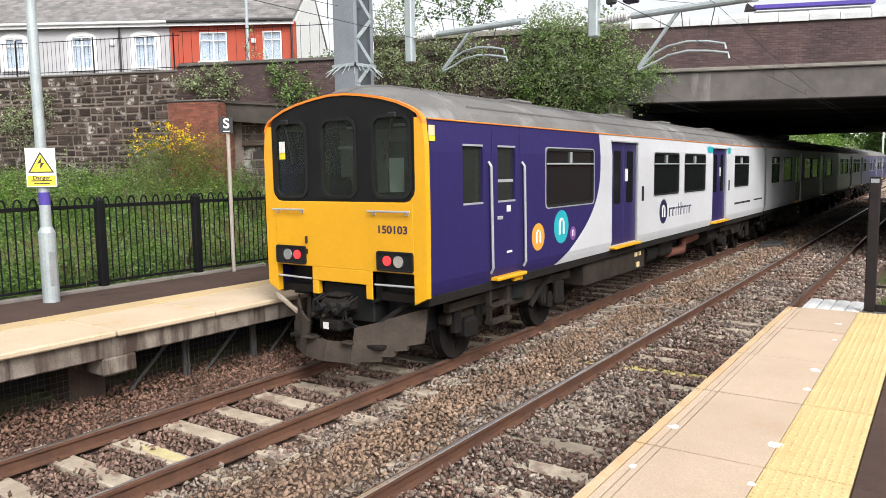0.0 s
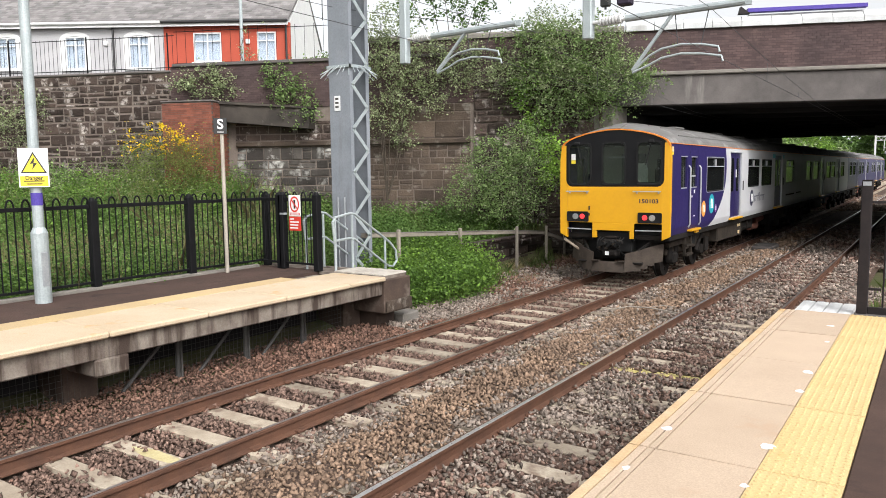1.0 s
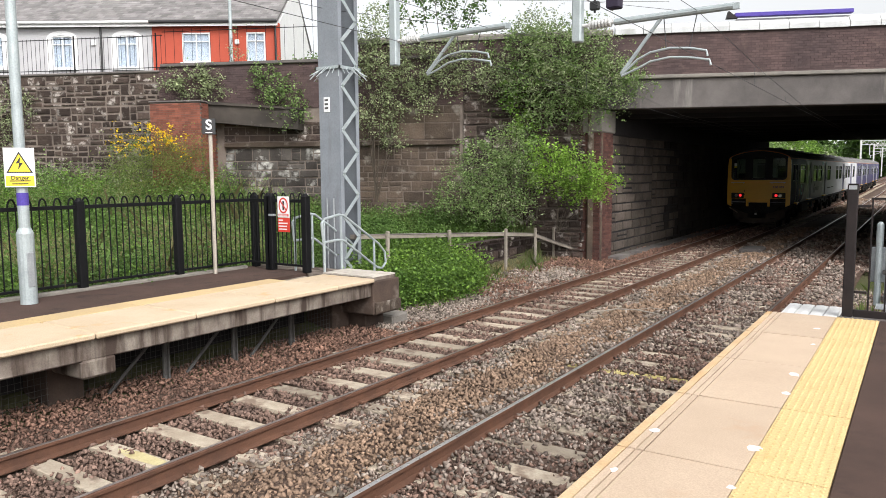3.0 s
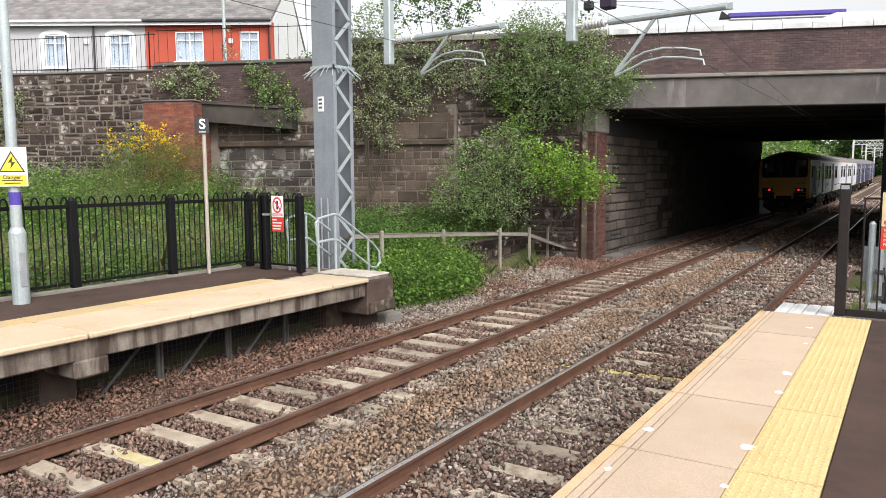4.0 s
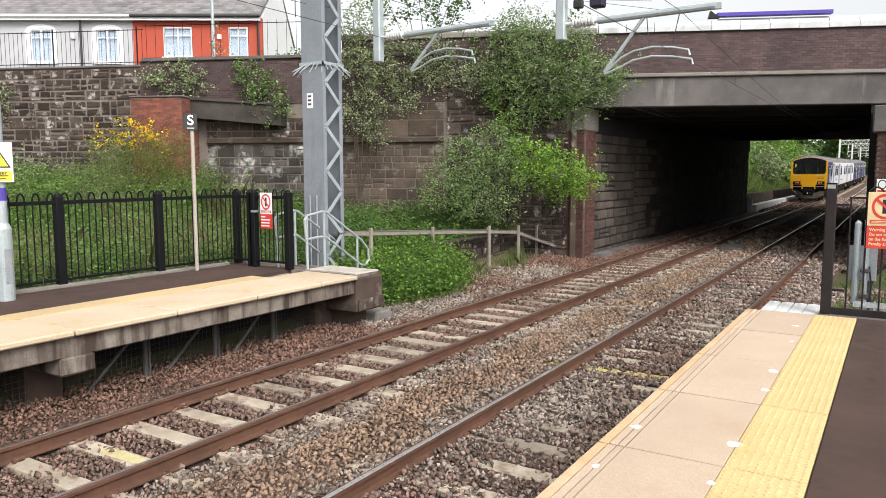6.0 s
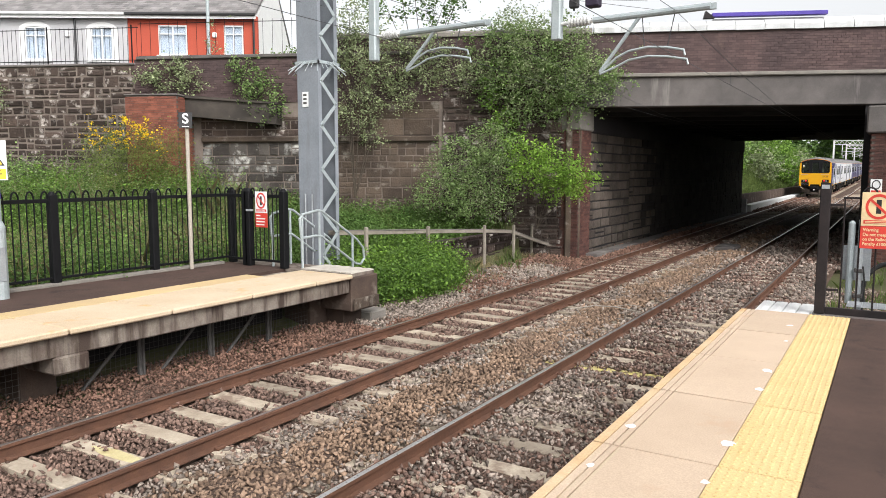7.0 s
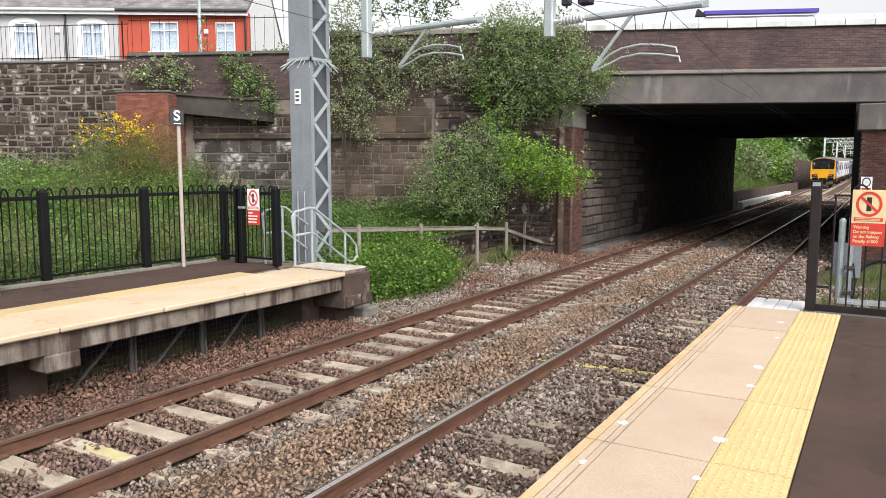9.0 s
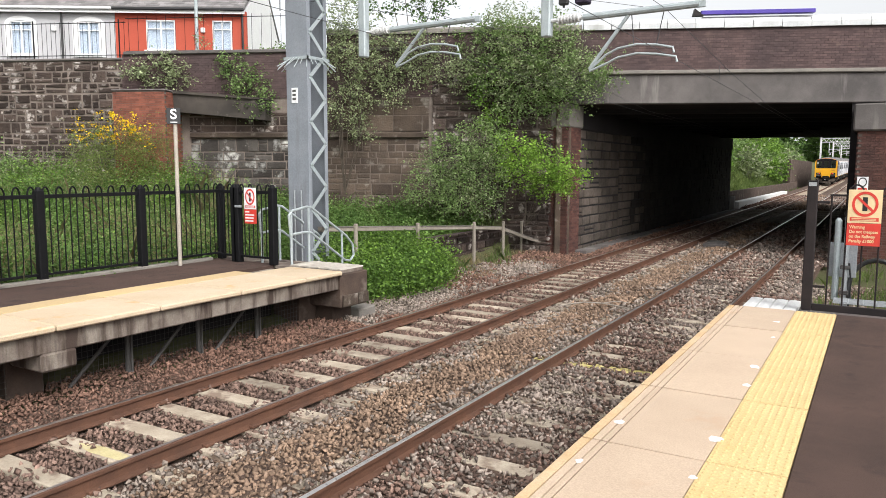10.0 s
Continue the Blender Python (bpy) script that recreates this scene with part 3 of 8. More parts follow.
# ---- the retaining wall beside the railway, with the road behind it ----
def retaining_wall():
    w = thing("retaining_wall", "tall old rubble stone retaining wall below the road", "wall", kind="structure", at=WALL_AT)
    part("core", Shape().box(-45, -0.6, 0.05, 0.9, -0.5, 6.3), MORTAR_PALE, w)
    lay_stones(w, -24, -15.7, 1.9, 6.28, 0.05, STONE, 0.25, 0.8, (0.3, 0.62), joint=0.034, depth=0.045, seed=5, limit=295, snecked=0.68)
    lay_stones(w, -45, -24, 1.3, 6.28, 0.05, STONE, 0.25, 0.8, (0.3, 0.62), joint=0.034, depth=0.045, seed=6, as_parts=False, snecked=0.68)
    part("wall_coping", Shape().box(-45, -15.75, -0.02, 0.95, 6.28, 6.36, 0.02), CONC_DARK, w, "thin concrete coping")
    return w


def middle_wall():
    w = thing("retaining_wall", "patched brown sandstone and dark brick retaining wall", "wall", kind="structure", at=WALL_AT)
    lay_stones(w, -9.95, -5.2, 1.2, 3.62, 0.05, SANDSTONE, 0.25, 0.7, (0.2, 0.42), joint=0.016, depth=0.03, seed=8, limit=190, snecked=0.5)
    part("string_course", Shape().box(-13.4, -5.2, -0.09, 0.1, 3.64, 3.82, 0.03), SANDSTONE, w, "weathered stone ledge")
    lay_stones(w, -9.95, -5.2, 3.84, 4.95, 0.05, SANDSTONE, 0.8, 1.4, (0.5, 0.6), joint=0.015, depth=0.04, seed=9)
    part("upper_core", Shape().box(-15.8, -5.0, 0.04, 0.9, 4.96, 6.45), DARK_MORTAR, w)
    tagged(brick_courses(w, -15.8, -5.1, 4.97, 6.44, 0.04, DARK_BRICK, 0.23, 0.078), kind="stuff")
    part("upper_coping", Shape().box(-15.7, -5.0, -0.04, 0.95, 6.45, 6.56, 0.02), CONC_DARK, w, "dark stone coping")
    lay_stones(w, -5.1, -0.65, -0.2, 5.6, 0.0, STONE, 0.45, 0.9, (0.3, 0.42), seed=10, limit=120)
    part("pier_strip", Shape().box(-1.1, -0.62, -0.16, 0.1, -0.2, 4.6, 0.03), SANDSTONE, w)
    # under the sloping lintel, flush darker stone stands for the recess's shade
    lay_stones(w, -13.45, -9.95, 1.2, 3.62, 0.05, PALE_STONE, 0.3, 0.75, (0.22, 0.42), joint=0.02, depth=0.04, seed=12, limit=120, snecked=0.45)
    lay_stones(w, -13.45, -9.95, 3.84, 4.5, 0.05, STONE, 0.4, 0.8, (0.2, 0.3), joint=0.02, depth=0.03, seed=13)
    s = Shape()
    s.prism([(-13.75, 4.5), (-10.55, 4.2), (-10.55, 4.84), (-13.75, 5.1)], "y", -0.55, 0.06)
    part("lintel", s, SLAB_DARK, w, "sloping weathered concrete slab")
    s = Shape()
    s.prism([(-13.9, 5.1), (-10.5, 4.85), (-10.5, 4.91), (-13.9, 5.2)], "y", -0.62, 0.06)
    part("lintel_cap", s, SLAB_DARK, w)
    # buttress of red brick
    part("buttress", Shape().box(-15.5, -13.72, -1.1, 0.04, 0.5, 5.12, 0.02), MORTAR, w)
    tagged(brick_courses(w, -15.5, -13.72, 1.2, 5.1, -1.1, RED_BRICK), kind="stuff")
    br = Shape()
    z, row = 1.2, 0
    while z < 5.05:
        for y in np.arange(-1.1 + (0.11 if row % 2 else 0), -0.1, 0.225):
            br.box(-13.74, -13.70, y, y + 0.21, z, z + 0.066)
        z += 0.075
        row += 1
    tagged(part("brickwork", br, RED_BRICK, w, fix=False), kind="stuff")
    part("buttress_cap", Shape().box(-15.55, -13.68, -1.14, 0.04, 5.12, 5.18, 0.02), CONC_DARK, w)


retaining_wall()
middle_wall()


def road_over():
    tagged(part("road", Shape().box(-125, 100, 0.45, 8.6, 5.42, 5.6), ROAD, at=WALL_AT), "grey asphalt road behind the wall", "road", kind="structure")
    tagged(part("embankment", Shape().box(-60, -1.0, 0.9, 40, -0.5, 5.28), GROUND, at=WALL_AT), "earth fill behind the retaining wall", "embankment", kind="structure")
    tagged(part("embankment", Shape().box(6.9, 60, 24.8, 55, -0.5, 5.28), GROUND), "earth fill beside the bridge", "embankment", kind="structure")


road_over()


# ---- platforms ----
TACTILE_FAR = surf("worn_yellow_paving", (0.58, 0.43, 0.22), (0.52, 0.39, 0.23), 1.6, 0.85, 0.15, fine=60, spread=0.06)


def platform_far():
    p = thing("platform", "far platform with buff edge slabs and dark asphalt", "platform", kind="structure")
    part("deck", Shape().box(-11.45, -9.62, -25, 10.15, 0.55, PLAT - 0.004), ASPHALT, p, "brown asphalt surface")
    part("slab", Shape().box(-9.62, -8.12, -25, 9.9, 0.6, PLAT - 0.06), CONCRETE, p)
    part("edge_beam", Shape().box(-8.35, -8.08, -25, 9.975, 0.515, PLAT - 0.075, 0.015), CONCRETE, p, "stained concrete edge beam")
    coping = Shape().box(EDGE_L - 1.22, EDGE_L, 0.008, 1.412, PLAT - 0.075, PLAT, 0.018).mesh("coping_slab", SLAB_EDGE)
    tact = Shape().box(EDGE_L - 1.64, EDGE_L - 1.226, 0.003, 1.417, PLAT - 0.06, PLAT + 0.001, 0.006).mesh("tactile_slab", TACTILE_FAR)
    y = 10.46 - 1.42
    last = Shape().box(EDGE_L - 1.22, EDGE_L, 0.004, 0.94, PLAT - 0.075, PLAT, 0.018).mesh("coping_slab", SLAB_EDGE)
    while y > -14:
        part("coping_slab", last if y > 9 else coping, None, p, at=pose(0, y, rnd.uniform(-0.004, 0.003)))
        if y < 9:
            part("tactile_slab", tact, None, p, at=pose(0, y, rnd.uniform(-0.003, 0.002)))
        y -= 1.42
    # near-black sheet paints the shade in the hollow below the platform
    part("back_wall", Shape().box(-9.5, -9.35, -25, 9.6, -0.3, 0.6), SHADE_BLACK, p)
    part("end_wall", Shape().box(-9.6, -8.03, 9.98, 10.75, 0.18, 0.79, 0.02), BROWN_WALL, p, "brown stained end wall")
    part("end_footing", Shape().box(-9.6, -8.4, 10.2, 10.74, -0.3, 0.18, 0.02), BROWN_WALL, p)
    lay_stones(p, 9.98, 10.74, 0.2, 0.42, -8.0, SANDSTONE, 0.4, 0.6, (0.2, 0.22), axis="y", depth=0.03, joint=0.012, seed=31)
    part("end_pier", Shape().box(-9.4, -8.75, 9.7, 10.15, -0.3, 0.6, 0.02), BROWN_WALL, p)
    part("foot_block", Shape().box(-8.9, -8.2, 10.76, 11.25, -0.25, 0.04, 0.03), CONC_LEDGE, p, "pale concrete foot block")
    for y in (-6.5, -0.8, 4.5):
        part("crosshead", Shape().box(-8.85, -8.06, y + 0.12, y + 0.56, 0.30, 0.53, 0.03), CONCRETE, p, "concrete crosshead stub")
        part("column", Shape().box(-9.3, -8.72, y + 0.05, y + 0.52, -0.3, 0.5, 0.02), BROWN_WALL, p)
    for y in (-5.0, -3.4, 1.0, 2.6, 6.1, 7.3, 8.5):
        part("prop", Shape().box(-8.66, -8.60, y, y + 0.1, -0.3, 0.5, 0.01).box(-8.7, -8.56, y + 0.04, y + 0.06, -0.3, 0.5, 0.004), PROP_STEEL, p, "grey steel prop")
        part("brace", Shape().tube((-8.64, y - 0.9, -0.2), (-8.64, y - 0.1, 0.5), 0.025, 6), PROP_STEEL, p)
    mesh_wires = Shape()
    for y in np.arange(2.0, 9.6, 0.075):
        mesh_wires.box(-8.724, -8.72, y, y + 0.004, -0.2, 0.5)
    for z in np.arange(-0.18, 0.5, 0.075):
        mesh_wires.box(-8.728, -8.724, 2.0, 9.6, z, z + 0.004)
    tagged(part("mesh_screen", mesh_wires, PROP_STEEL, p, "steel mesh screen under the platform"), kind="stuff")
    for y in (1.6, 3.2):
        part("pipe", Shape().tube((-8.7, y, -0.2), (-8.7, y, 0.5), 0.04, 8), DARK_STEEL, p)
    hump = Shape()
    for i in range(5):
        x = -8.1 - i * 0.24
        hump.prism([(x, PLAT), (x - 0.235, PLAT), (x - 0.225, PLAT + 0.02), (x - 0.115, PLAT + 0.026), (x - 0.01, PLAT + 0.02)], "y", 10.05, 10.72)
    part("deterrent_mat", hump, CONC_PALE, p, "white ridged anti-trespass mat")
    part("end_deck", Shape().box(-11.4, -8.1, 9.99, 10.72, 0.79, PLAT - 0.006), CONCRETE, p)
    return p


def platform_near():
    p = thing("platform", "near platform of buff slabs and yellow tactile paving", "platform", kind="structure")
    part("deck", Shape().box(-0.358, 9, -25, 10.3, 0.3, PLAT - 0.004, 0.01), ASPHALT, p, "brown asphalt surface")
    part("edge_wall", Shape().box(-1.6, -1.4, -25, 10.1, -0.3, PLAT - 0.08), CONC_DARK, p)
    part("base", Shape().box(-1.4, -0.36, -25, 10.15, -0.3, PLAT - 0.07), CONC_DARK, p)
    strips = []
    x0 = EDGE_R
    for wdt, m, z in ((0.075, EDGE_WORN, 0.0), (0.06, SLAB_PINK, 0.001), (0.05, SLAB_PINK, 0.0)):
        strips.append((Shape().box(x0, x0 + wdt - 0.010, 0.011, 1.409, PLAT - 0.08, PLAT + z, 0.002).mesh("edge_strip", m)))
        x0 += wdt
    pink = Shape().box(x0, -0.831, 0.011, 1.409, PLAT - 0.08, PLAT, 0.002).mesh("paving_slab", SLAB_PINK)
    yel = Shape().box(-0.825, -0.362, 0.011, 1.409, PLAT - 0.08, PLAT + 0.0005, 0.002)
    for i in range(9):
        for j in range(26):
            cx, cy = -0.825 + 0.025 + i * 0.0515, 0.03 + j * 0.0543
            yel.tube((cx, cy, PLAT), (cx, cy, PLAT + 0.007), 0.014, 6, 0.009)
    yel = yel.mesh("tactile_slab", TACTILE, fix=False)
    y = 10.27 - 1.42
    while y > -7:
        for me in strips:
            part("edge_strip", me, None, p, at=pose(0, y, 0))
        part("paving_slab", pink, None, p, at=pose(0, y, rnd.uniform(-0.002, 0.002)))
        part("tactile_slab", yel, None, p, at=pose(0, y, rnd.uniform(-0.002, 0.002)))
        y -= 1.42
    hump = Shape()
    for i in range(4):
        x = -1.48 + i * 0.165
        hump.prism([(x, PLAT - 0.05), (x + 0.163, PLAT - 0.05), (x + 0.155, PLAT - 0.008), (x + 0.08, PLAT), (x + 0.008, PLAT - 0.008)], "y", 10.27, 11.1)
    part("deterrent_mat", hump, WHITE_PLASTIC, p, "white ridged anti-trespass mat")
    for k, (mx, my) in enumerate([(-1.5, 4.18), (-1.5, 5.0), (-0.84, 5.01), (-0.84, 4.3), (-0.86, 6.44), (-0.88, 7.1), (-0.89, 8.48), (-0.95, 9.38)]):
        r0 = 0.028 + 0.012 * (k % 3)
        s = Shape().prism([(mx + r0 * rnd.uniform(0.6, 1.2) * math.cos(a), my + r0 * rnd.uniform(0.7, 1.5) * math.sin(a)) for a in np.linspace(0, math.tau, 9)[:-1]], "z", PLAT, PLAT + 0.0025)
        part("paint_spot", s, PAINT_WHITE, p, "small white paint spot")
    part("ramp", Shape().box(-1.5, 2.5, 10.3, 11.3, -0.3, PLAT - 0.06), CONC_DARK, p)
    return p


platform_far()
platform_near()
# out of view, added so that the train windows mirror something dark
tagged(part("wall_behind", Shape().box(9.0, 9.35, -25, 24.5, -0.2, 3.6, 0.02), DARK_BRICK), "plain unseen wall added behind the near platform for dark reflections", "wall", kind="structure")


# ---- the train: four carriages of two coupled diesel units ----
CARS, WHEELSETS = [], []
O = "object"
YELLOW = surf("warning_yellow_paint", (0.74, 0.375, 0.010), (0.68, 0.34, 0.010), 1.2, 0.38, 0.03, fine=20, space=O, grain=0.1, coat=0.2, stain=(0.55, 0.30, 0.03), stain_scale=1.6, stain_cut=0.64)
ORANGE = surf("orange_line_paint", (0.78, 0.24, 0.02), (0.72, 0.21, 0.02), 2, 0.4, 0, space=O, grain=0.1)
BLUE = surf("deep_violet_blue_paint", (0.023, 0.0165, 0.088), (0.020, 0.014, 0.078), 0.8, 0.42, 0.02, fine=12, space=O, grain=0.1, coat=0.1)
CREAM_WHITE = surf("grey_white_paint", (0.53, 0.53, 0.545), (0.48, 0.48, 0.495), 0.8, 0.55, 0.02, fine=12, space=O, grain=0.1, coat=0.03)
ROOF_GREY = surf("grimy_roof", (0.19, 0.185, 0.18), (0.13, 0.125, 0.12), 1.2, 0.8, 0.15, fine=25, space=O, stain=(0.27, 0.265, 0.26), stain_scale=0.8, stain_cut=0.56)
UNDER = surf("brake_dust_underframe", (0.018, 0.0145, 0.0125), (0.010, 0.009, 0.0085), 3, 0.85, 0.3, fine=30, space=O)
UNDER_PALE = surf("dusty_equipment", (0.05, 0.039, 0.03), (0.022, 0.018, 0.015), 2.5, 0.85, 0.3, fine=30, space=O)
DEFLECTOR = surf("grimy_deflector", (0.075, 0.058, 0.046), (0.036, 0.029, 0.024), 2.5, 0.8, 0.3, fine=30, space=O)
EXHAUST = surf("rusty_exhaust", (0.22, 0.09, 0.06), (0.14, 0.06, 0.045), 4, 0.85, 0.3, space=O)
BLACK_PANEL = surf("black_window_surround", (0.007, 0.007, 0.008), (0.011, 0.011, 0.012), 3, 0.52, 0.03, fine=20, space=O, grain=0.1)
RUBBER = surf("black_rubber", (0.012, 0.012, 0.012), (0.02, 0.02, 0.02), 3, 0.7, 0.1, space=O)
ALLOY = surf("pale_alloy", (0.52, 0.53, 0.55), (0.44, 0.45, 0.47), 4, 0.4, 0.03, metal=0.4, space=O, grain=0.1)
CAB_BEIGE = surf("beige_cab_lining", (0.62, 0.62, 0.54), (0.52, 0.52, 0.45), 1.5, 0.7, 0.05, space=O, grain=0.1)
SEAT_BLUE = surf("dark_seat_moquette", (0.03, 0.03, 0.07), (0.02, 0.02, 0.05), 6, 0.9, 0.2, space=O)
TRAIN_GLASS = pane("dark_train_glass", (0.012, 0.013, 0.013), 0.12, 0.1)
CAB_SIDE_GLASS = pane("cab_side_glass", (0.03, 0.033, 0.03), 0.4)
# faint grey-green tint stands in for brightness reflected in the cab windows
CAB_GLASS = pane("veiled_cab_glass", (0.05, 0.055, 0.045), 0.82, 0.03)
TEAL = surf("teal_vinyl", (0.02, 0.40, 0.46), (0.02, 0.36, 0.42), 3, 0.4, 0, space=O)
LOGO_ORANGE = surf("orange_vinyl", (0.85, 0.36, 0.05), (0.8, 0.33, 0.05), 3, 0.4, 0, space=O)
LOGO_PLUM = surf("plum_vinyl", (0.20, 0.07, 0.26), (0.18, 0.06, 0.24), 3, 0.4, 0, space=O)
NAVY = surf("navy_vinyl", (0.02, 0.02, 0.07), (0.02, 0.02, 0.06), 3, 0.4, 0, space=O)
VINYL_WHITE = surf("white_vinyl", (0.8, 0.8, 0.8), (0.76, 0.76, 0.76), 3, 0.4, 0, space=O)
TAIL_RED = glow("red_tail_lamp", (0.75, 0.03, 0.035), 1.3)
LAMP_CLEAR = surf("clear_lamp_lens", (0.55, 0.56, 0.56), (0.4, 0.42, 0.42), 12, 0.12, 0, metal=0.5, space=O)


def livery(name):
    """Violet blue at the cab end, sweeping to grey-white along a curve over the side."""
    m = surf(name, (0.53, 0.53, 0.545), (0.48, 0.48, 0.495), 0.8, 0.55, 0.02, fine=12, space=O, grain=0.1, coat=0.03, stain=(0.42, 0.42, 0.43), stain_scale=0.9, streak=True, stain_cut=0.62)
    nt = m.node_tree
    n, l = nt.nodes, nt.links
    p = n["Principled BSDF"]
    tc = n.new("ShaderNodeTexCoord")
    sep = n.new("ShaderNodeSeparateXYZ")
    l.new(tc.outputs["Object"], sep.inputs[0])

    def math_node(op, a, b):
        k = n.new("ShaderNodeMath")
        k.operation = op
        for i, v in enumerate((a, b)):
            if isinstance(v, (int, float)):
                k.inputs[i].default_value = v
            else:
                l.new(v, k.inputs[i])
        return k.outputs[0]
    drop = math_node("MAXIMUM", math_node("DIVIDE", math_node("SUBTRACT", 2.75, sep.outputs["Z"]), 1.55), 0.0)
    edge = math_node("SUBTRACT", 5.36, math_node("MULTIPLY", math_node("POWER", drop, 2.4), 1.6))
    fac = math_node("LESS_THAN", sep.outputs["Y"], edge)
    mx = n.new("ShaderNodeMix")
    mx.data_type = "RGBA"
    l.new(fac, mx.inputs["Factor"])
    l.new(p.inputs["Base Color"].links[0].from_socket, mx.inputs["A"])
    mx.inputs["B"].default_value = (0.0225, 0.016, 0.086, 1)
    l.new(mx.outputs["Result"], p.inputs["Base Color"])
    return m


LIVERY = livery("swept_livery_paint")
SIDE_X, SIDE_TOP = 1.38, 1.345
ROOF_LINE = [(1.345, 3.30), (1.29, 3.39), (1.17, 3.47), (0.98, 3.56), (0.72, 3.64), (0.42, 3.70), (0.14, 3.735), (0.14, 3.76), (0, 3.765)]
ROOF_LINE = [(x, 3.30 + (z - 3.30) * 1.22) for x, z in ROOF_LINE]
ROOF_LINE = ROOF_LINE + [(-x, z) for x, z in ROOF_LINE[-2::-1]]


DOME = 0.70     # the cab end's arch is flatter than the roof behind it
END_LINE = [(x, 3.30 + (z - 3.30) * DOME) for x, z in ROOF_LINE]


def half_width(z):
    if z < 1.3:
        return 1.33 + 0.05 * smooth01((z - 1.1) / 0.2)
    if z <= 2.9:
        return SIDE_X
    if z <= 3.3:
        return SIDE_X - (SIDE_X - SIDE_TOP) * (z - 2.9) / 0.4
    for (xa, za), (xb, zb) in zip(ROOF_LINE, ROOF_LINE[1:]):
        if za <= z <= zb:
            return xa + (xb - xa) * (z - za) / max(1e-6, zb - za)
    return 0.0


def round_rect(cx, cz, w, h, r, n=4):
    pts = []
    for k, (sx, sz) in enumerate(((1, 1), (-1, 1), (-1, -1), (1, -1))):
        for i in range(n + 1):
            a = math.pi / 2 * (k + i / n)
            pts.append((cx + sx * (w / 2 - r) + r * math.cos(a), cz + sz * (h / 2 - r) + r * math.sin(a)))
    return pts


def ring(s, outer, inner, put0, put1):
    """A frame between two outlines, with depth from put0 to put1."""
    n = len(outer)
    v = [put0(*p) for p in outer] + [put0(*p) for p in inner] + [put1(*p) for p in outer] + [put1(*p) for p in inner]
    f = []
    for i in range(n):
        j = (i + 1) % n
        f += [(i, j, n + j, n + i), (2 * n + i, 3 * n + i, 3 * n + j, 2 * n + j), (i, 2 * n + i, 2 * n + j, j), (n + i, n + j, 3 * n + j, 3 * n + i)]
    s.add(v, f)


WINDOWS = [(3.18, 5.06), (8.26, 10.05), (10.45, 12.3), (15.4, 17.3)]
DOORS = [(5.92, 7.25), (13.02, 14.45)]
CAB_WINDOWS = [(0.82, 1.31), (1.71, 2.2)]


def side_shell(sx, cab):
    """One side of the body: an outer and an inner skin with real openings joined by reveals."""
    holes = [(a, b, 2.07, 3.0) for a, b in WINDOWS] + [(a, b, 1.22, 3.16) for a, b in DOORS]
    if cab:
        holes += [(a, b, 2.23, 3.0) for a, b in CAB_WINDOWS]
    else:
        holes += [(0.9, 2.4, 2.07, 3.0)]
    y0 = 0.02
    ys = sorted({y0, 19.8, *[h[0] for h in holes], *[h[1] for h in holes]})
    zs = [1.12, 1.22, 1.3, 2.07, 2.23, 2.9, 3.0, 3.16, 3.3]
    s = Shape()

    def hole(ya, yb, za, zb):
        return any(h[0] - 1e-6 <= ya and yb <= h[1] + 1e-6 and h[2] - 1e-6 <= za and zb <= h[3] + 1e-6 for h in holes)
    for ya, yb in zip(ys, ys[1:]):
        for za, zb in zip(zs, zs[1:]):
            if hole(ya, yb, za, zb):
                continue
            for t in (0.0, 0.07):
                q = [(sx * (half_width(z) - t), y, z) for y, z in ((ya, za), (yb, za), (yb, zb), (ya, zb))]
                s.add(q, [(0, 1, 2, 3) if (sx > 0) != (t > 0) else (3, 2, 1, 0)])
    for a, b, c, d in holes:
        loop = [(a, c), (b, c), (b, d), (a, d)]
        for (ya, za), (yb, zb) in zip(loop, loop[1:] + loop[:1]):
            s.add([(sx * half_width(za), ya, za), (sx * half_width(zb), yb, zb), (sx * (half_width(zb) - 0.07), yb, zb), (sx * (half_width(za) - 0.07), ya, za)], [(0, 1, 2, 3)])
    return s


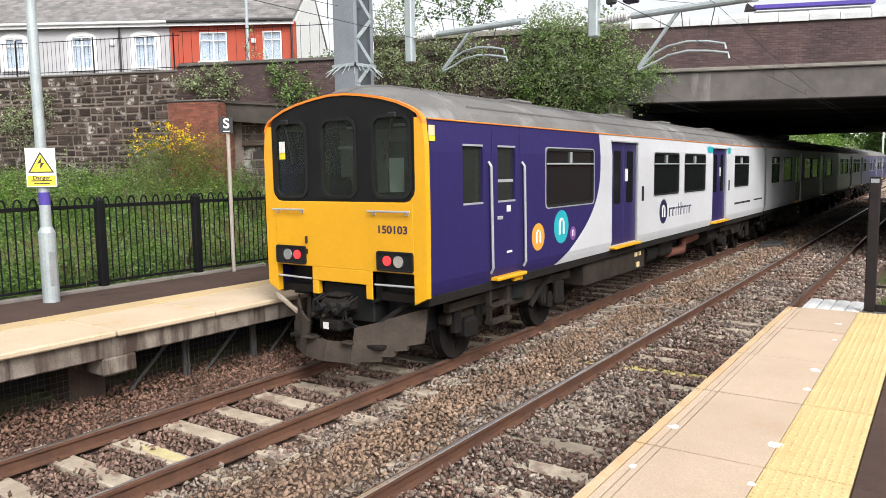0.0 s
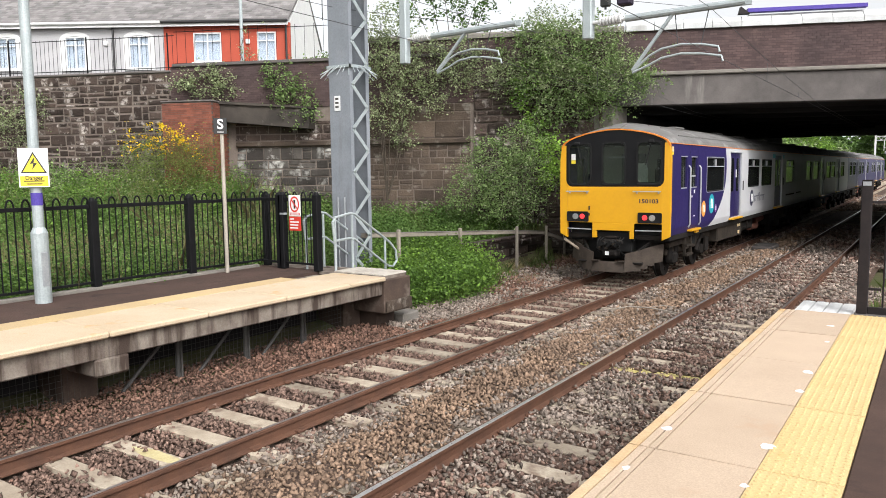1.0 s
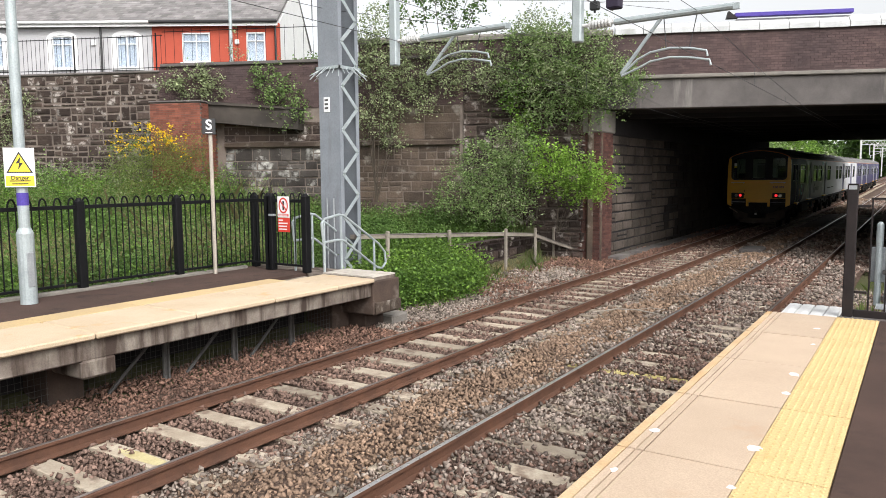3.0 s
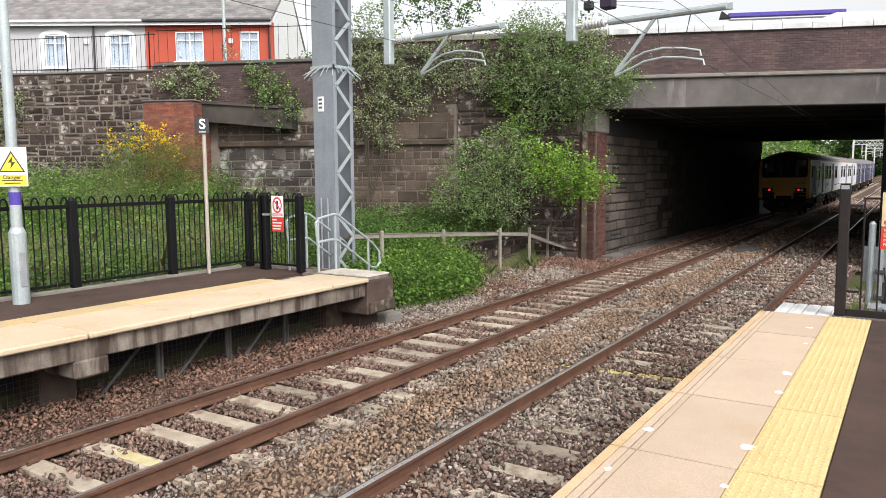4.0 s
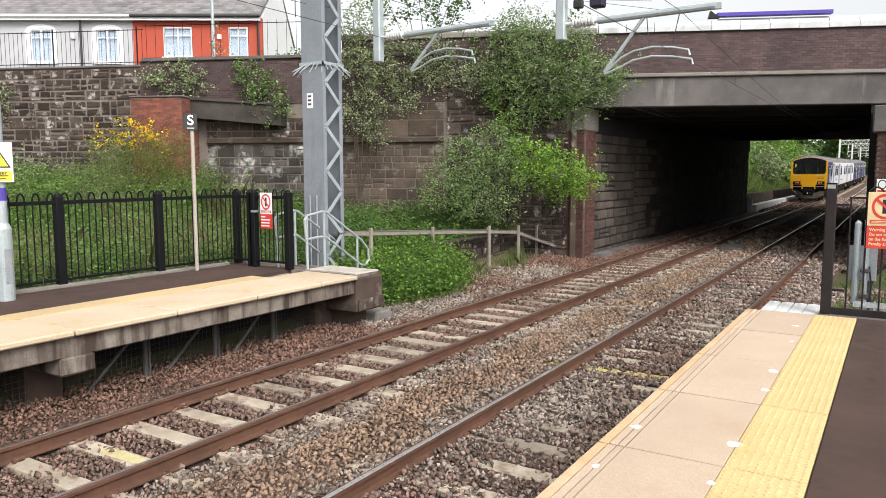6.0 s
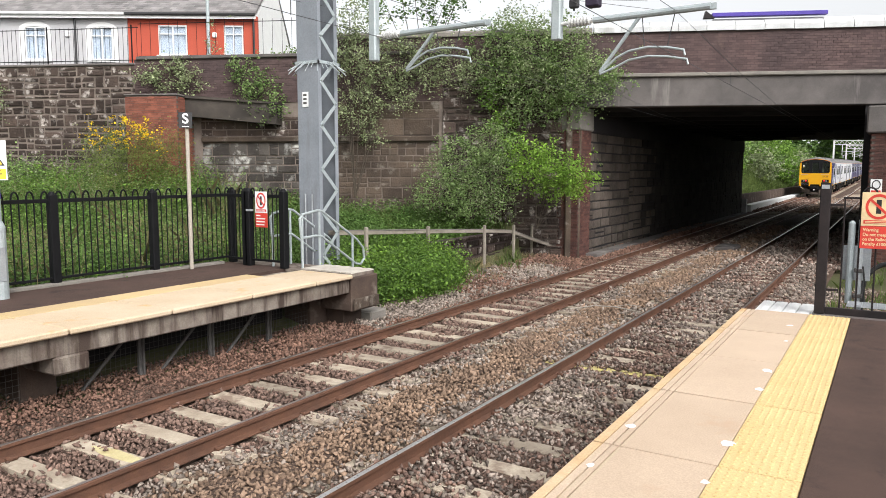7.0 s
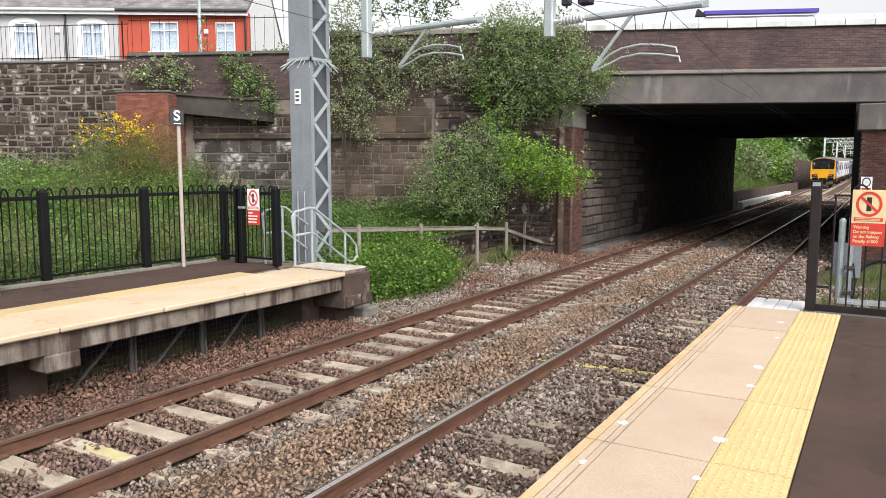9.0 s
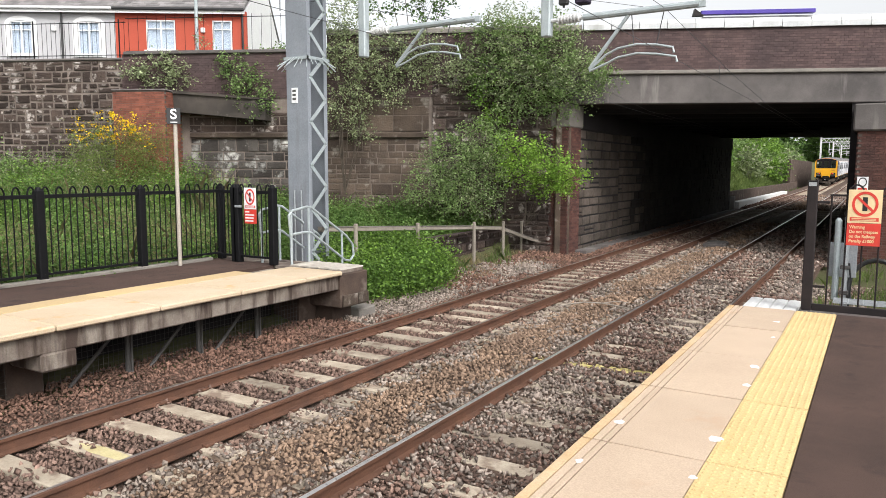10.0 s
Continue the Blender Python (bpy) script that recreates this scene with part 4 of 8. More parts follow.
def cab_front(c):
    """The flat end with its three windows, yellow panel, lamps, coupler and plough."""
    black, yellow = Shape(), Shape()
    cols = [-1.24, -1.155, -0.585, -0.285, 0.285, 0.585, 1.155, 1.24]
    rows = [2.29, 2.36, 3.34, 3.40, 3.46, 3.52, 3.58, 3.64]
    for za, zb in zip(rows, rows[1:]):
        wa, wb = (min(1.24, half_width(z if z < 3.3 else 3.3 + (z - 3.3) / DOME) - 0.05) for z in (za, zb))
        for xa, xb in zip(cols, cols[1:]):
            if za == 2.36 and (xa, xb) in ((-1.155, -0.585), (-0.285, 0.285), (0.585, 1.155)):
                continue
            q = [max(-wa, min(wa, xa)), max(-wa, min(wa, xb)), max(-wb, min(wb, xb)), max(-wb, min(wb, xa))]
            if abs(q[1] - q[0]) + abs(q[2] - q[3]) < 1e-4:
                continue
            black.add([(q[0], -0.012, za), (q[1], -0.012, za), (q[2], -0.012, zb), (q[3], -0.012, zb), (q[0], 0.06, za), (q[1], 0.06, za), (q[2], 0.06, zb), (q[3], 0.06, zb)],
                      [(0, 1, 2, 3), (7, 6, 5, 4), (0, 4, 5, 1), (3, 2, 6, 7), (0, 3, 7, 4), (1, 5, 6, 2)])
    part("window_surround", black.weld(), BLACK_PANEL, c, "black window surround", fix=False)
    for x0, x1, z0, z1 in ((-1.2, 1.2, 1.41, 2.29), (-0.53, 0.53, 1.225, 1.41), (-0.53, -0.42, 1.04, 1.225), (0.42, 0.53, 1.04, 1.225)):
        yellow.box(x0, x1, -0.025, 0.06, z0, z1, 0.008)
    for sx in (-1, 1):
        xs = [(sx * 1.2, 1.03), (sx * 1.385, 1.12), (sx * 1.395, 2.0), (sx * 1.39, 2.95), (sx * 1.35, 3.31), (sx * 1.235, 3.31), (sx * 1.235, 2.4), (sx * 1.2, 2.29)]
        yellow.prism(xs, "y", -0.022, 0.07)
        # rounded lower corners of the surround
        yellow.prism([(sx * 1.25, 2.28), (sx * 1.25, 2.5), (sx * 1.215, 2.38), (sx * 1.15, 2.31), (sx * 1.04, 2.28)], "y", -0.02, 0.0)
    part("front_panel", yellow, YELLOW, c, "warning yellow front panel")
    # orange line round the top of the end
    s = Shape()
    top = [(x, z) for x, z in END_LINE if z < 3.675]
    top = [(1.365, 3.24)] + top + [(-1.365, 3.24)]
    for (xa, za), (xb, zb) in zip(top, top[1:]):
        d = Vector((xb - xa, zb - za)).normalized()
        nx, nz = d[1] * 0.03, -d[0] * 0.03
        s.prism([(xa + nx * 0.1, za + nz * 0.1), (xb + nx * 0.1, zb + nz * 0.1), (xb - nx * 0.9, zb - nz * 0.9), (xa - nx * 0.9, za - nz * 0.9)], "y", -0.03, 0.06)
    part("edge_line", s, ORANGE, c, "orange line round the end")
    for cx in (-0.87, 0.0, 0.87):
        f = Shape()
        ring(f, round_rect(cx, 2.85, 0.63, 1.04, 0.15), round_rect(cx, 2.85, 0.55, 0.96, 0.12), lambda x, z: (x, -0.03, z), lambda x, z: (x, 0.02, z))
        w = part("cab_window", f, RUBBER, c, "rubber-framed cab window")
        g = Shape()
        pts = round_rect(cx, 2.85, 0.56, 0.97, 0.12)
        g.prism(pts, "y", 0.0, 0.008)
        part("glass", g, CAB_GLASS, w).visible_shadow = False
    # number and rails on the panel
    lettering("fleet_number", "150103", 0.135, pose(0.87, -0.027, 1.945, 90, 0, 0) @ Matrix.Diagonal((1.22, 1, 1, 1)), NAVY, c, "dark fleet number")
    for x0, x1 in ((-1.22, -0.6), (0.5, 1.18)):
        h = Shape().box(x0, x1, -0.075, -0.055, 2.165, 2.19, 0.006)
        for x in (x0 + 0.08, x1 - 0.08):
            h.box(x, x + 0.03, -0.06, -0.02, 2.13, 2.18)
        part("hand_rail", h, ALLOY, c, "pale alloy hand rail")
    part("lamp_iron", Shape().box(-0.62, -0.595, -0.05, -0.02, 1.72, 1.82), UNDER_PALE, c)
    part("lamp_iron", Shape().box(-0.62, -0.595, -0.04, -0.02, 1.58, 1.64), UNDER_PALE, c)
    for sx in (-1, 1):
        f = Shape()
        ring(f, round_rect(sx * 0.91, 1.555, 0.57, 0.25, 0.03), round_rect(sx * 0.91, 1.555, 0.53, 0.21, 0.02), lambda x, z: (x, -0.05, z), lambda x, z: (x, 0.0, z))
        lb = part("lamp_unit", f, RUBBER, c, "black lamp housing")
        part("backing", Shape().box(sx * 0.64, sx * 1.18, -0.032, 0.0, 1.45, 1.66), RUBBER, lb)
        part("tail_lamp", Shape().tube((sx * 0.79, -0.05, 1.56), (sx * 0.79, -0.03, 1.56), 0.062, 16), TAIL_RED, lb, "red tail lamp")
        part("marker_lamp", Shape().tube((sx * 0.97, -0.05, 1.555), (sx * 0.97, -0.03, 1.555), 0.075, 16), LAMP_CLEAR, lb, "clear unlit lamp")
        part("step_recess", Shape().box(sx * 0.53, sx * 1.2, 0.28, 0.33, 0.95, 1.42).box(sx * 0.5, sx * 0.53, -0.01, 0.3, 1.0, 1.4), RUBBER, c)
        part("step_bar", Shape().tube((sx * 0.56, -0.01, 1.24), (sx * 1.19, -0.01, 1.25), 0.014, 8), ALLOY, c, "worn bright step bar")
        part("wiper", Shape().tube((sx * 0.93, -0.05, 3.34), (sx * 0.8, -0.055, 2.8), 0.011, 6).tube((sx * 0.86, -0.055, 2.72), (sx * 0.79, -0.055, 3.05), 0.008, 6)
             .box(sx * 0.86, sx * 1.0, -0.08, -0.02, 3.31, 3.39, 0.02), RUBBER, c)
    part("warning_label", Shape().box(-1.1, -0.99, -0.006, -0.002, 2.95, 3.1), VINYL_WHITE, c)
    part("warning_label", Shape().box(-1.1, -0.99, -0.006, -0.002, 2.86, 2.945), SIGN_YELLOW, c)
    # coupler: a stepped head hung with boxes, pipes and hoses
    cp = part("coupler", Shape().box(-0.17, 0.17, -0.12, 0.5, 0.80, 1.0, 0.04).box(-0.1, 0.1, 0.2, 0.6, 0.7, 0.85, 0.03), UNDER, c, "grimy automatic coupler")
    part("head", Shape().box(-0.19, 0.2, -0.26, -0.06, 0.80, 1.04, 0.05).box(-0.25, -0.10, -0.2, 0.05, 0.86, 0.99, 0.03).box(0.12, 0.27, -0.22, 0.0, 0.88, 1.0, 0.03).box(-0.13, 0.15, -0.22, 0.02, 1.05, 1.1, 0.02), UNDER, cp)
    part("electric_box", Shape().box(-0.17, 0.2, -0.30, -0.02, 0.63, 0.78, 0.025).box(-0.14, 0.17, -0.31, -0.28, 0.66, 0.75, 0.01), UNDER, cp, "black coupler box")
    part("label", Shape().box(-0.075, 0.02, -0.316, -0.311, 0.655, 0.745), VINYL_WHITE, cp)
    for k in range(9):
        bx, bz = -0.24 + 0.06 * k, 0.82 + 0.17 * rnd.random()
        part("fitting", Shape().tube((bx, -0.34, bz), (bx + 0.02, -0.2, bz + 0.01), 0.026 + 0.012 * (k % 3), 10).box(bx - 0.03, bx + 0.03, -0.24, -0.16, bz - 0.07, bz - 0.02, 0.01), UNDER_PALE if k % 3 == 0 else RUBBER, cp)
    for k in range(8):
        x = -0.3 + k * 0.085
        part("air_hose", Shape().path([(x, -0.05, 1.06), (x + rnd.uniform(-0.06, 0.06), -0.26, 1.0), (x + rnd.uniform(-0.1, 0.1), -0.24, 0.78), (x + 0.05, 0.02, 0.62)], 0.014, 6), RUBBER, cp)
    # black blocks added behind the coupler to shut out light from beneath
    part("drawgear", Shape().box(-0.45, 0.45, 0.1, 0.6, 0.7, 1.2, 0.02).box(-0.8, 0.8, 0.4, 1.0, 0.5, 1.1), RUBBER, c)
    # obstacle deflector
    def bow(x):
        return -0.42 + 0.62 * (abs(x) / 1.15) ** 2
    s = Shape()
    panels = [(0.0, 0.50, 0.50, 0.26, 0.26), (0.40, 0.70, 0.75, 0.26, 0.29), (0.58, 0.75, 0.79, 0.29, 0.29), (0.75, 0.81, 0.85, 0.35, 0.35), (0.88, 0.85, 0.89, 0.42, 0.42), (1.0, 0.89, 0.93, 0.48, 0.5), (1.15, 0, 0, 0, 0)]
    for side in (-1, 1):
        for (xa, ta, tb, za, zb), nxt in zip(panels, panels[1:]):
            xa, xb = xa * side, nxt[0] * side
            s.add([(xa, bow(xa), za), (xb, bow(xb), zb), (xb, bow(xb) + 0.1, tb), (xa, bow(xa) + 0.1, ta), (xa, bow(xa) + 0.04, za), (xb, bow(xb) + 0.04, zb), (xb, bow(xb) + 0.14, tb),
                   (xa, bow(xa) + 0.14, ta)], [(0, 1, 2, 3), (7, 6, 5, 4), (3, 2, 6, 7), (0, 4, 5, 1), (0, 3, 7, 4), (1, 5, 6, 2)])
    part("obstacle_deflector", s.weld(), DEFLECTOR, c, "dusty steel obstacle deflector")
    for sx in (-1, 1):
        part("deflector_bracket", Shape().tube((sx * 0.5, -0.15, 0.62), (sx * 0.9, 0.3, 1.0), 0.035, 6).box(sx * 0.42, sx * 0.8, -0.22, -0.05, 0.45, 0.5, 0.01), UNDER, c)
        part("foot_plate", Shape().box(sx * 0.24, sx * 0.42, -0.36, -0.2, 0.5, 0.525, 0.006), UNDER_PALE, c, "worn steel foot plate")
    part("stay", Shape().box(-0.03, 0.03, 0, 0.55, -0.025, 0.025, 0.006, m=Matrix.Translation((-1.28, 0.0, 0.98)) @ (Vector((0.5, 0.08, -0.34))).to_track_quat("Y", "Z").to_matrix().to_4x4()), SLEEPER, c, "pale stay beside the coupler")
    # inside of the cab
    cab = part("cab_lining", Shape().box(-1.27, 1.27, 1.42, 1.48, 1.2, 3.3).box(-1.3, 1.3, 0.36, 2.5, 1.12, 1.18), CAB_BEIGE, c, "beige cab bulkhead")
    part("bulkhead_door", Shape().box(-0.32, 0.32, 1.39, 1.42, 1.2, 3.1, 0.01), surf("grey_cab_door", (0.36, 0.36, 0.33), None, 2, 0.6, 0.05, space=O), cab)
    part("desk", Shape().box(0.4, 1.25, 0.12, 0.6, 1.9, 2.4, 0.05).box(-1.25, -0.5, 0.12, 0.5, 1.9, 2.38, 0.05), RUBBER, cab)
    part("seat", Shape().box(0.7, 1.15, 0.9, 1.05, 1.7, 2.75, 0.06).box(-1.1, -0.65, 0.9, 1.02, 1.7, 2.6, 0.06), SEAT_BLUE, cab)
    part("blind", Shape().box(-0.28, 0.28, 0.3, 0.31, 2.98, 3.02), ALLOY, cab)
    # black panel added so that the right cab window looks darker
    part("dark_doorway", Shape().box(0.62, 1.2, 1.36, 1.4, 1.3, 2.95, 0.01), BLACK_PANEL, cab)
    part("cab_curtain", Shape().box(0.42, 0.66, 0.5, 0.53, 1.9, 2.85, 0.01), PAINT_WHITE, cab)
    # pale strips added as light bars at the window tops; none glows
    for lx in (-0.75, 0.02, 0.8):
        part("ceiling_lamp", Shape().box(lx - 0.08, lx + 0.08, 0.22, 0.30, 3.24, 3.27, 0.008), VINYL_WHITE, cab)


def arch_mark(cx, cz, r, material, parent, sx):
    d = part("emblem", Shape().tube((sx * (SIDE_X - 0.002), cx, cz), (sx * (SIDE_X + 0.003), cx, cz), r, 32), material, parent, "round vinyl emblem")
    s = Shape()
    pts = [(cx - r * 0.28, cz - r * 0.45)] + [(cx - r * 0.28 * math.cos(a), cz + r * 0.12 + r * 0.34 * math.sin(a)) for a in np.linspace(0, math.pi, 9)] + [(cx + r * 0.28, cz - r * 0.45)]
    s.path([(sx * (SIDE_X + 0.002), ya, za) for ya, za in pts], r * 0.075, 6)
    part("arch", s, VINYL_WHITE, d)


def bogie(c, yc, animate):
    b = part("bogie", Shape().box(-1.0, -0.8, yc - 1.75, yc + 1.75, 0.55, 0.72, 0.03).box(0.8, 1.0, yc - 1.75, yc + 1.75, 0.55, 0.72, 0.03).box(-0.9, 0.9, yc - 0.2, yc + 0.2, 0.5, 0.75, 0.03),
             UNDER_PALE, c, "dusty bogie frame")
    for sx in (-1, 1):
        for dy in (-1.3, 1.3):
            s = Shape()
            s.box(sx * 0.86, sx * 1.12, yc + dy - 0.16, yc + dy + 0.16, 0.32, 0.62, 0.05)
            s.tube((sx * 1.0, yc + dy - 0.28, 0.45), (sx * 1.0, yc + dy - 0.28, 0.8), 0.085, 10)
            s.tube((sx * 1.0, yc + dy + 0.28, 0.45), (sx * 1.0, yc + dy + 0.28, 0.8), 0.085, 10)
            part("axle_box", s, UNDER, b)
        part("air_spring", Shape().tube((sx * 0.95, yc, 0.72), (sx * 0.95, yc, 1.05), 0.27, 16), RUBBER, b)
        part("side_frame", Shape().prism([(yc - 1.9, 0.78), (yc - 0.6, 0.78), (yc - 0.45, 0.62), (yc + 0.45, 0.62), (yc + 0.6, 0.78), (yc + 1.9, 0.78), (yc + 1.9, 0.90), (yc + 0.5, 0.92), (yc - 0.5, 0.92),
                                           (yc - 1.9, 0.90)], "x", sx * 1.02, sx * 1.12), UNDER_PALE, b)
        part("damper", Shape().tube((sx * 1.14, yc + 0.35, 0.5), (sx * 1.14, yc + 1.0, 0.95), 0.045, 8).box(sx * 1.1, sx * 1.2, yc + 1.2, yc + 1.5, 0.4, 0.8, 0.03), UNDER, b)
    for dy in (-1.3, 1.3):
        w = Shape()
        for sx in (-1, 1):
            w.tube((sx * 0.70, 0, 0), (sx * 0.83, 0, 0), 0.42, 28).tube((sx * 0.66, 0, 0), (sx * 0.70, 0, 0), 0.45, 28).tube((sx * 0.83, 0, 0), (sx * 0.86, 0, 0), 0.17, 12)
            for k in range(4):
                a = k * math.pi / 2
                w.box(sx * 0.83, sx * 0.845, 0.24 * math.cos(a) - 0.04, 0.24 * math.cos(a) + 0.04, 0.24 * math.sin(a) - 0.04, 0.24 * math.sin(a) + 0.04)
        w.tube((-0.9, 0, 0), (0.9, 0, 0), 0.08, 12)
        o = part("wheelset", w, UNDER, b, "dark steel wheelset", at=pose(0, yc + dy, 0.42))
        if animate:
            WHEELSETS.append((o, 0.42, pose(0, yc + dy, 0.42)))


def carriage(label, paint, cab, animate, marks):
    c = thing("train_carriage", label, "train carriage", "carriages of the train")
    for sx in (-1, 1):
        part("body_side", side_shell(sx, cab), paint, c, fix=False)
        for a, b in WINDOWS + ([] if cab else [(0.9, 2.4)]):
            f = Shape()
            ring(f, round_rect((a + b) / 2, 2.535, b - a + 0.03, 0.96, 0.09), round_rect((a + b) / 2, 2.535, b - a - 0.005, 0.925, 0.08),
                 lambda y, z, sx=sx: (sx * (SIDE_X + 0.008), y, z), lambda y, z, sx=sx: (sx * (SIDE_X - 0.03), y, z))
            w = part("window", f, ALLOY, c, "alloy-framed saloon window")
            f = Shape()
            ring(f, round_rect((a + b) / 2, 2.535, b - a - 0.005, 0.925, 0.08), round_rect((a + b) / 2, 2.535, b - a - 0.08, 0.85, 0.06),
                 lambda y, z, sx=sx: (sx * (SIDE_X + 0.002), y, z), lambda y, z, sx=sx: (sx * (SIDE_X - 0.03), y, z))
            part("rubber_seal", f, RUBBER, w)
            part("glass", Shape().box(sx * 1.35, sx * 1.358, a + 0.01, b - 0.01, 2.08, 2.99), TRAIN_GLASS, w)
            part("glazing_bar", Shape().box(sx * 1.352, sx * 1.40, a + 0.03, b - 0.03, 2.742, 2.768, 0.006).box(sx * 1.352, sx * 1.395, (a + b) / 2 - 0.013, (a + b) / 2 + 0.013, 2.77, 2.95, 0.005), ALLOY, w)
        for a, b in DOORS:
            d = part("sliding_door", Shape().box(sx * 1.30, sx * 1.345, a - 0.02, (a + b) / 2 - 0.006, 1.2, 3.17, 0.01).box(sx * 1.30, sx * 1.345, (a + b) / 2 + 0.006, b + 0.02, 1.2, 3.17, 0.01), BLUE, c,
                     "violet blue double-leaf sliding door")
            for y in ((3 * a + b) / 4, (a + 3 * b) / 4):
                g = Shape()
                g.prism(round_rect(y, 2.5, 0.34, 1.0, 0.05), "x", sx * 1.344, sx * 1.349)
                part("glass", g, TRAIN_GLASS, d)
            part("label", Shape().box(sx * 1.347, sx * 1.351, (a + b) / 2 + 0.08, (a + b) / 2 + 0.22, 2.42, 2.66), VINYL_WHITE, d)
            f = Shape()
            f.box(sx * 1.33, sx * 1.40, b, b + 0.04, 1.2, 3.18, 0.01).box(sx * 1.33, sx * 1.40, a - 0.03, b + 0.04, 3.16, 3.19, 0.005)
            part("door_frame", f, ALLOY, c)
            part("door_step", Shape().box(sx * 1.33, sx * 1.47, a - 0.02, b + 0.04, 1.155, 1.205, 0.01), YELLOW, c, "yellow step edge")
            part("door_button", Shape().box(sx * 1.375, sx * 1.39, b + 0.28, b + 0.40, 2.0, 2.3, 0.006), RUBBER, c)
        part("cant_line", Shape().box(sx * 1.335, sx * 1.362, 0.1, 19.8, 3.288, 3.306, 0.004), ORANGE, c, "orange cant rail line")
        part("sole_bar", Shape().box(sx * 1.2, sx * 1.345, 0.1, 19.8, 1.0, 1.125, 0.01), UNDER, c, "dark sole bar")
        if cab:
            for a, b in CAB_WINDOWS:
                part("cab_side_window", Shape().box(sx * 1.335, sx * 1.345, a - 0.01, b + 0.01, 2.22, 3.01), CAB_SIDE_GLASS, c)
                part("window_trim", Shape().box(sx * 1.36, sx * 1.385, a, b, 2.985, 3.01), ALLOY, c)
                part("window_trim", Shape().box(sx * 1.36, sx * 1.385, a, b, 2.22, 2.245), ALLOY, c)
            part("drop_light", Shape().box(sx * 1.345, sx * 1.352, 1.72, 2.19, 2.50, 2.54), ALLOY, c)
            for y in (1.45, 2.4):
                part("grab_rail", Shape().path([(sx * 1.385, y, 2.78), (sx * 1.43, y, 2.72), (sx * 1.43, y + 0.03, 1.32), (sx * 1.385, y + 0.04, 1.25)], 0.02, 8), ALLOY, c, "pale alloy grab rail")
            seam = Shape()
            for y in (1.55, 2.33):
                seam.box(sx * 1.379, sx * 1.3825, y, y + 0.012, 1.2, 3.2)
            part("door_seam", seam, NAVY, c)
            part("door_handle", Shape().box(sx * 1.38, sx * 1.4, 1.68, 1.82, 1.98, 2.03, 0.008), ALLOY, c)
            part("door_label", Shape().box(sx * 1.38, sx * 1.3835, 1.95, 2.06, 2.08, 2.17), VINYL_WHITE, c)
            part("door_label", Shape().box(sx * 1.38, sx * 1.3835, 1.95, 2.1, 1.49, 1.52), VINYL_WHITE, c)
            part("door_step", Shape().box(sx * 1.33, sx * 1.47, 1.56, 2.4, 1.135, 1.185, 0.01).box(sx * 1.36, sx * 1.42, 2.1, 2.36, 1.06, 1.12, 0.01), YELLOW, c, "yellow step edge")
            fs = Shape()
            for y in (1.6, 2.1):
                fs.box(sx * 1.24, sx * 1.3, y, y + 0.06, 0.5, 1.0)
            fs.box(sx * 1.22, sx * 1.34, 1.6, 2.16, 0.5, 0.55).box(sx * 1.22, sx * 1.34, 1.6, 2.16, 0.74, 0.78)
            part("foot_step", fs, UNDER_PALE, c, "dusty steel foot step")
            part("overhead_label", Shape().box(sx * 1.362, sx * 1.376, 0.09, 0.21, 3.1, 3.22), SIGN_CREAM, c)
            part("overhead_label", Shape().box(sx * 1.366, sx * 1.379, 0.09, 0.21, 3.03, 3.095), SIGN_YELLOW, c)
        if marks:
            arch_mark(2.92, 1.64, 0.21, LOGO_ORANGE, c, sx)
            arch_mark(3.74, 1.74, 0.27, TEAL, c, sx)
            arch_mark(4.19, 1.60, 0.115, LOGO_PLUM, c, sx)
            arch_mark(8.94, 1.71, 0.27, NAVY, c, sx)
            bars = Shape()
            y = 9.34
            for wd, lo, hi in ((0.2, 0, 0.2), (0.2, 0, 0.2), (0.12, 0, 0.2), (0.14, 0, 0.28), (0.2, 0, 0.3), (0.2, 0, 0.2), (0.12, 0, 0.2), (0.2, 0, 0.2)):
                bars.box(sx * 1.38, sx * 1.3835, y, y + wd * 0.28, 1.57 + lo, 1.57 + hi).box(sx * 1.38, sx * 1.3835, y, y + wd, 1.57 + 0.16, 1.57 + 0.2)
                y += wd + 0.05
            part("name_bars", bars, NAVY, c, "dark lettering as plain bars")
            part("door_vinyl", Shape().box(sx * 1.375, sx * 1.381, 12.5, 13.0, 3.05, 3.2), TEAL, c)
            part("door_vinyl", Shape().box(sx * 1.375, sx * 1.381, 14.5, 14.9, 3.05, 3.2), TEAL, c)
            part("small_print", Shape().box(sx * 1.38, sx * 1.3835, 15.5, 17.6, 1.56, 1.62).box(sx * 1.38, sx * 1.3835, 18.1, 19.4, 1.58, 1.63), UNDER_PALE, c)
    roof = Shape()
    n = len(ROOF_LINE)
    steps = [(0.03, DOME), (0.22, 0.83), (0.5, 0.93), (0.85, 0.985), (1.25, 1.0), (19.8, 1.0)] if cab else [(0.03, 1.0), (10.0, 1.0), (19.8, 1.0)]
    for inset, drop in ((1.0, 0.0), (0.96, 0.06)):
        roof.v += [(x * inset, y, 3.30 + (z - 3.30) * k - drop) for y, k in steps for x, z in ROOF_LINE]
    m, last = len(steps) * n, (len(steps) - 1) * n
    for k in range(len(steps) - 1):
        for i in range(n - 1):
            a = k * n + i
            roof.f += [(a, a + 1, a + n + 1, a + n), (m + a, m + a + n, m + a + n + 1, m + a + 1)]
    roof.f += [(i, m + i, m + i + 1, i + 1) for i in range(n - 1)] + [(last + i, last + i + 1, m + last + i + 1, m + last + i) for i in range(n - 1)]
    part("roof", roof, ROOF_GREY, c, "grimy grey roof")
    rib = Shape()
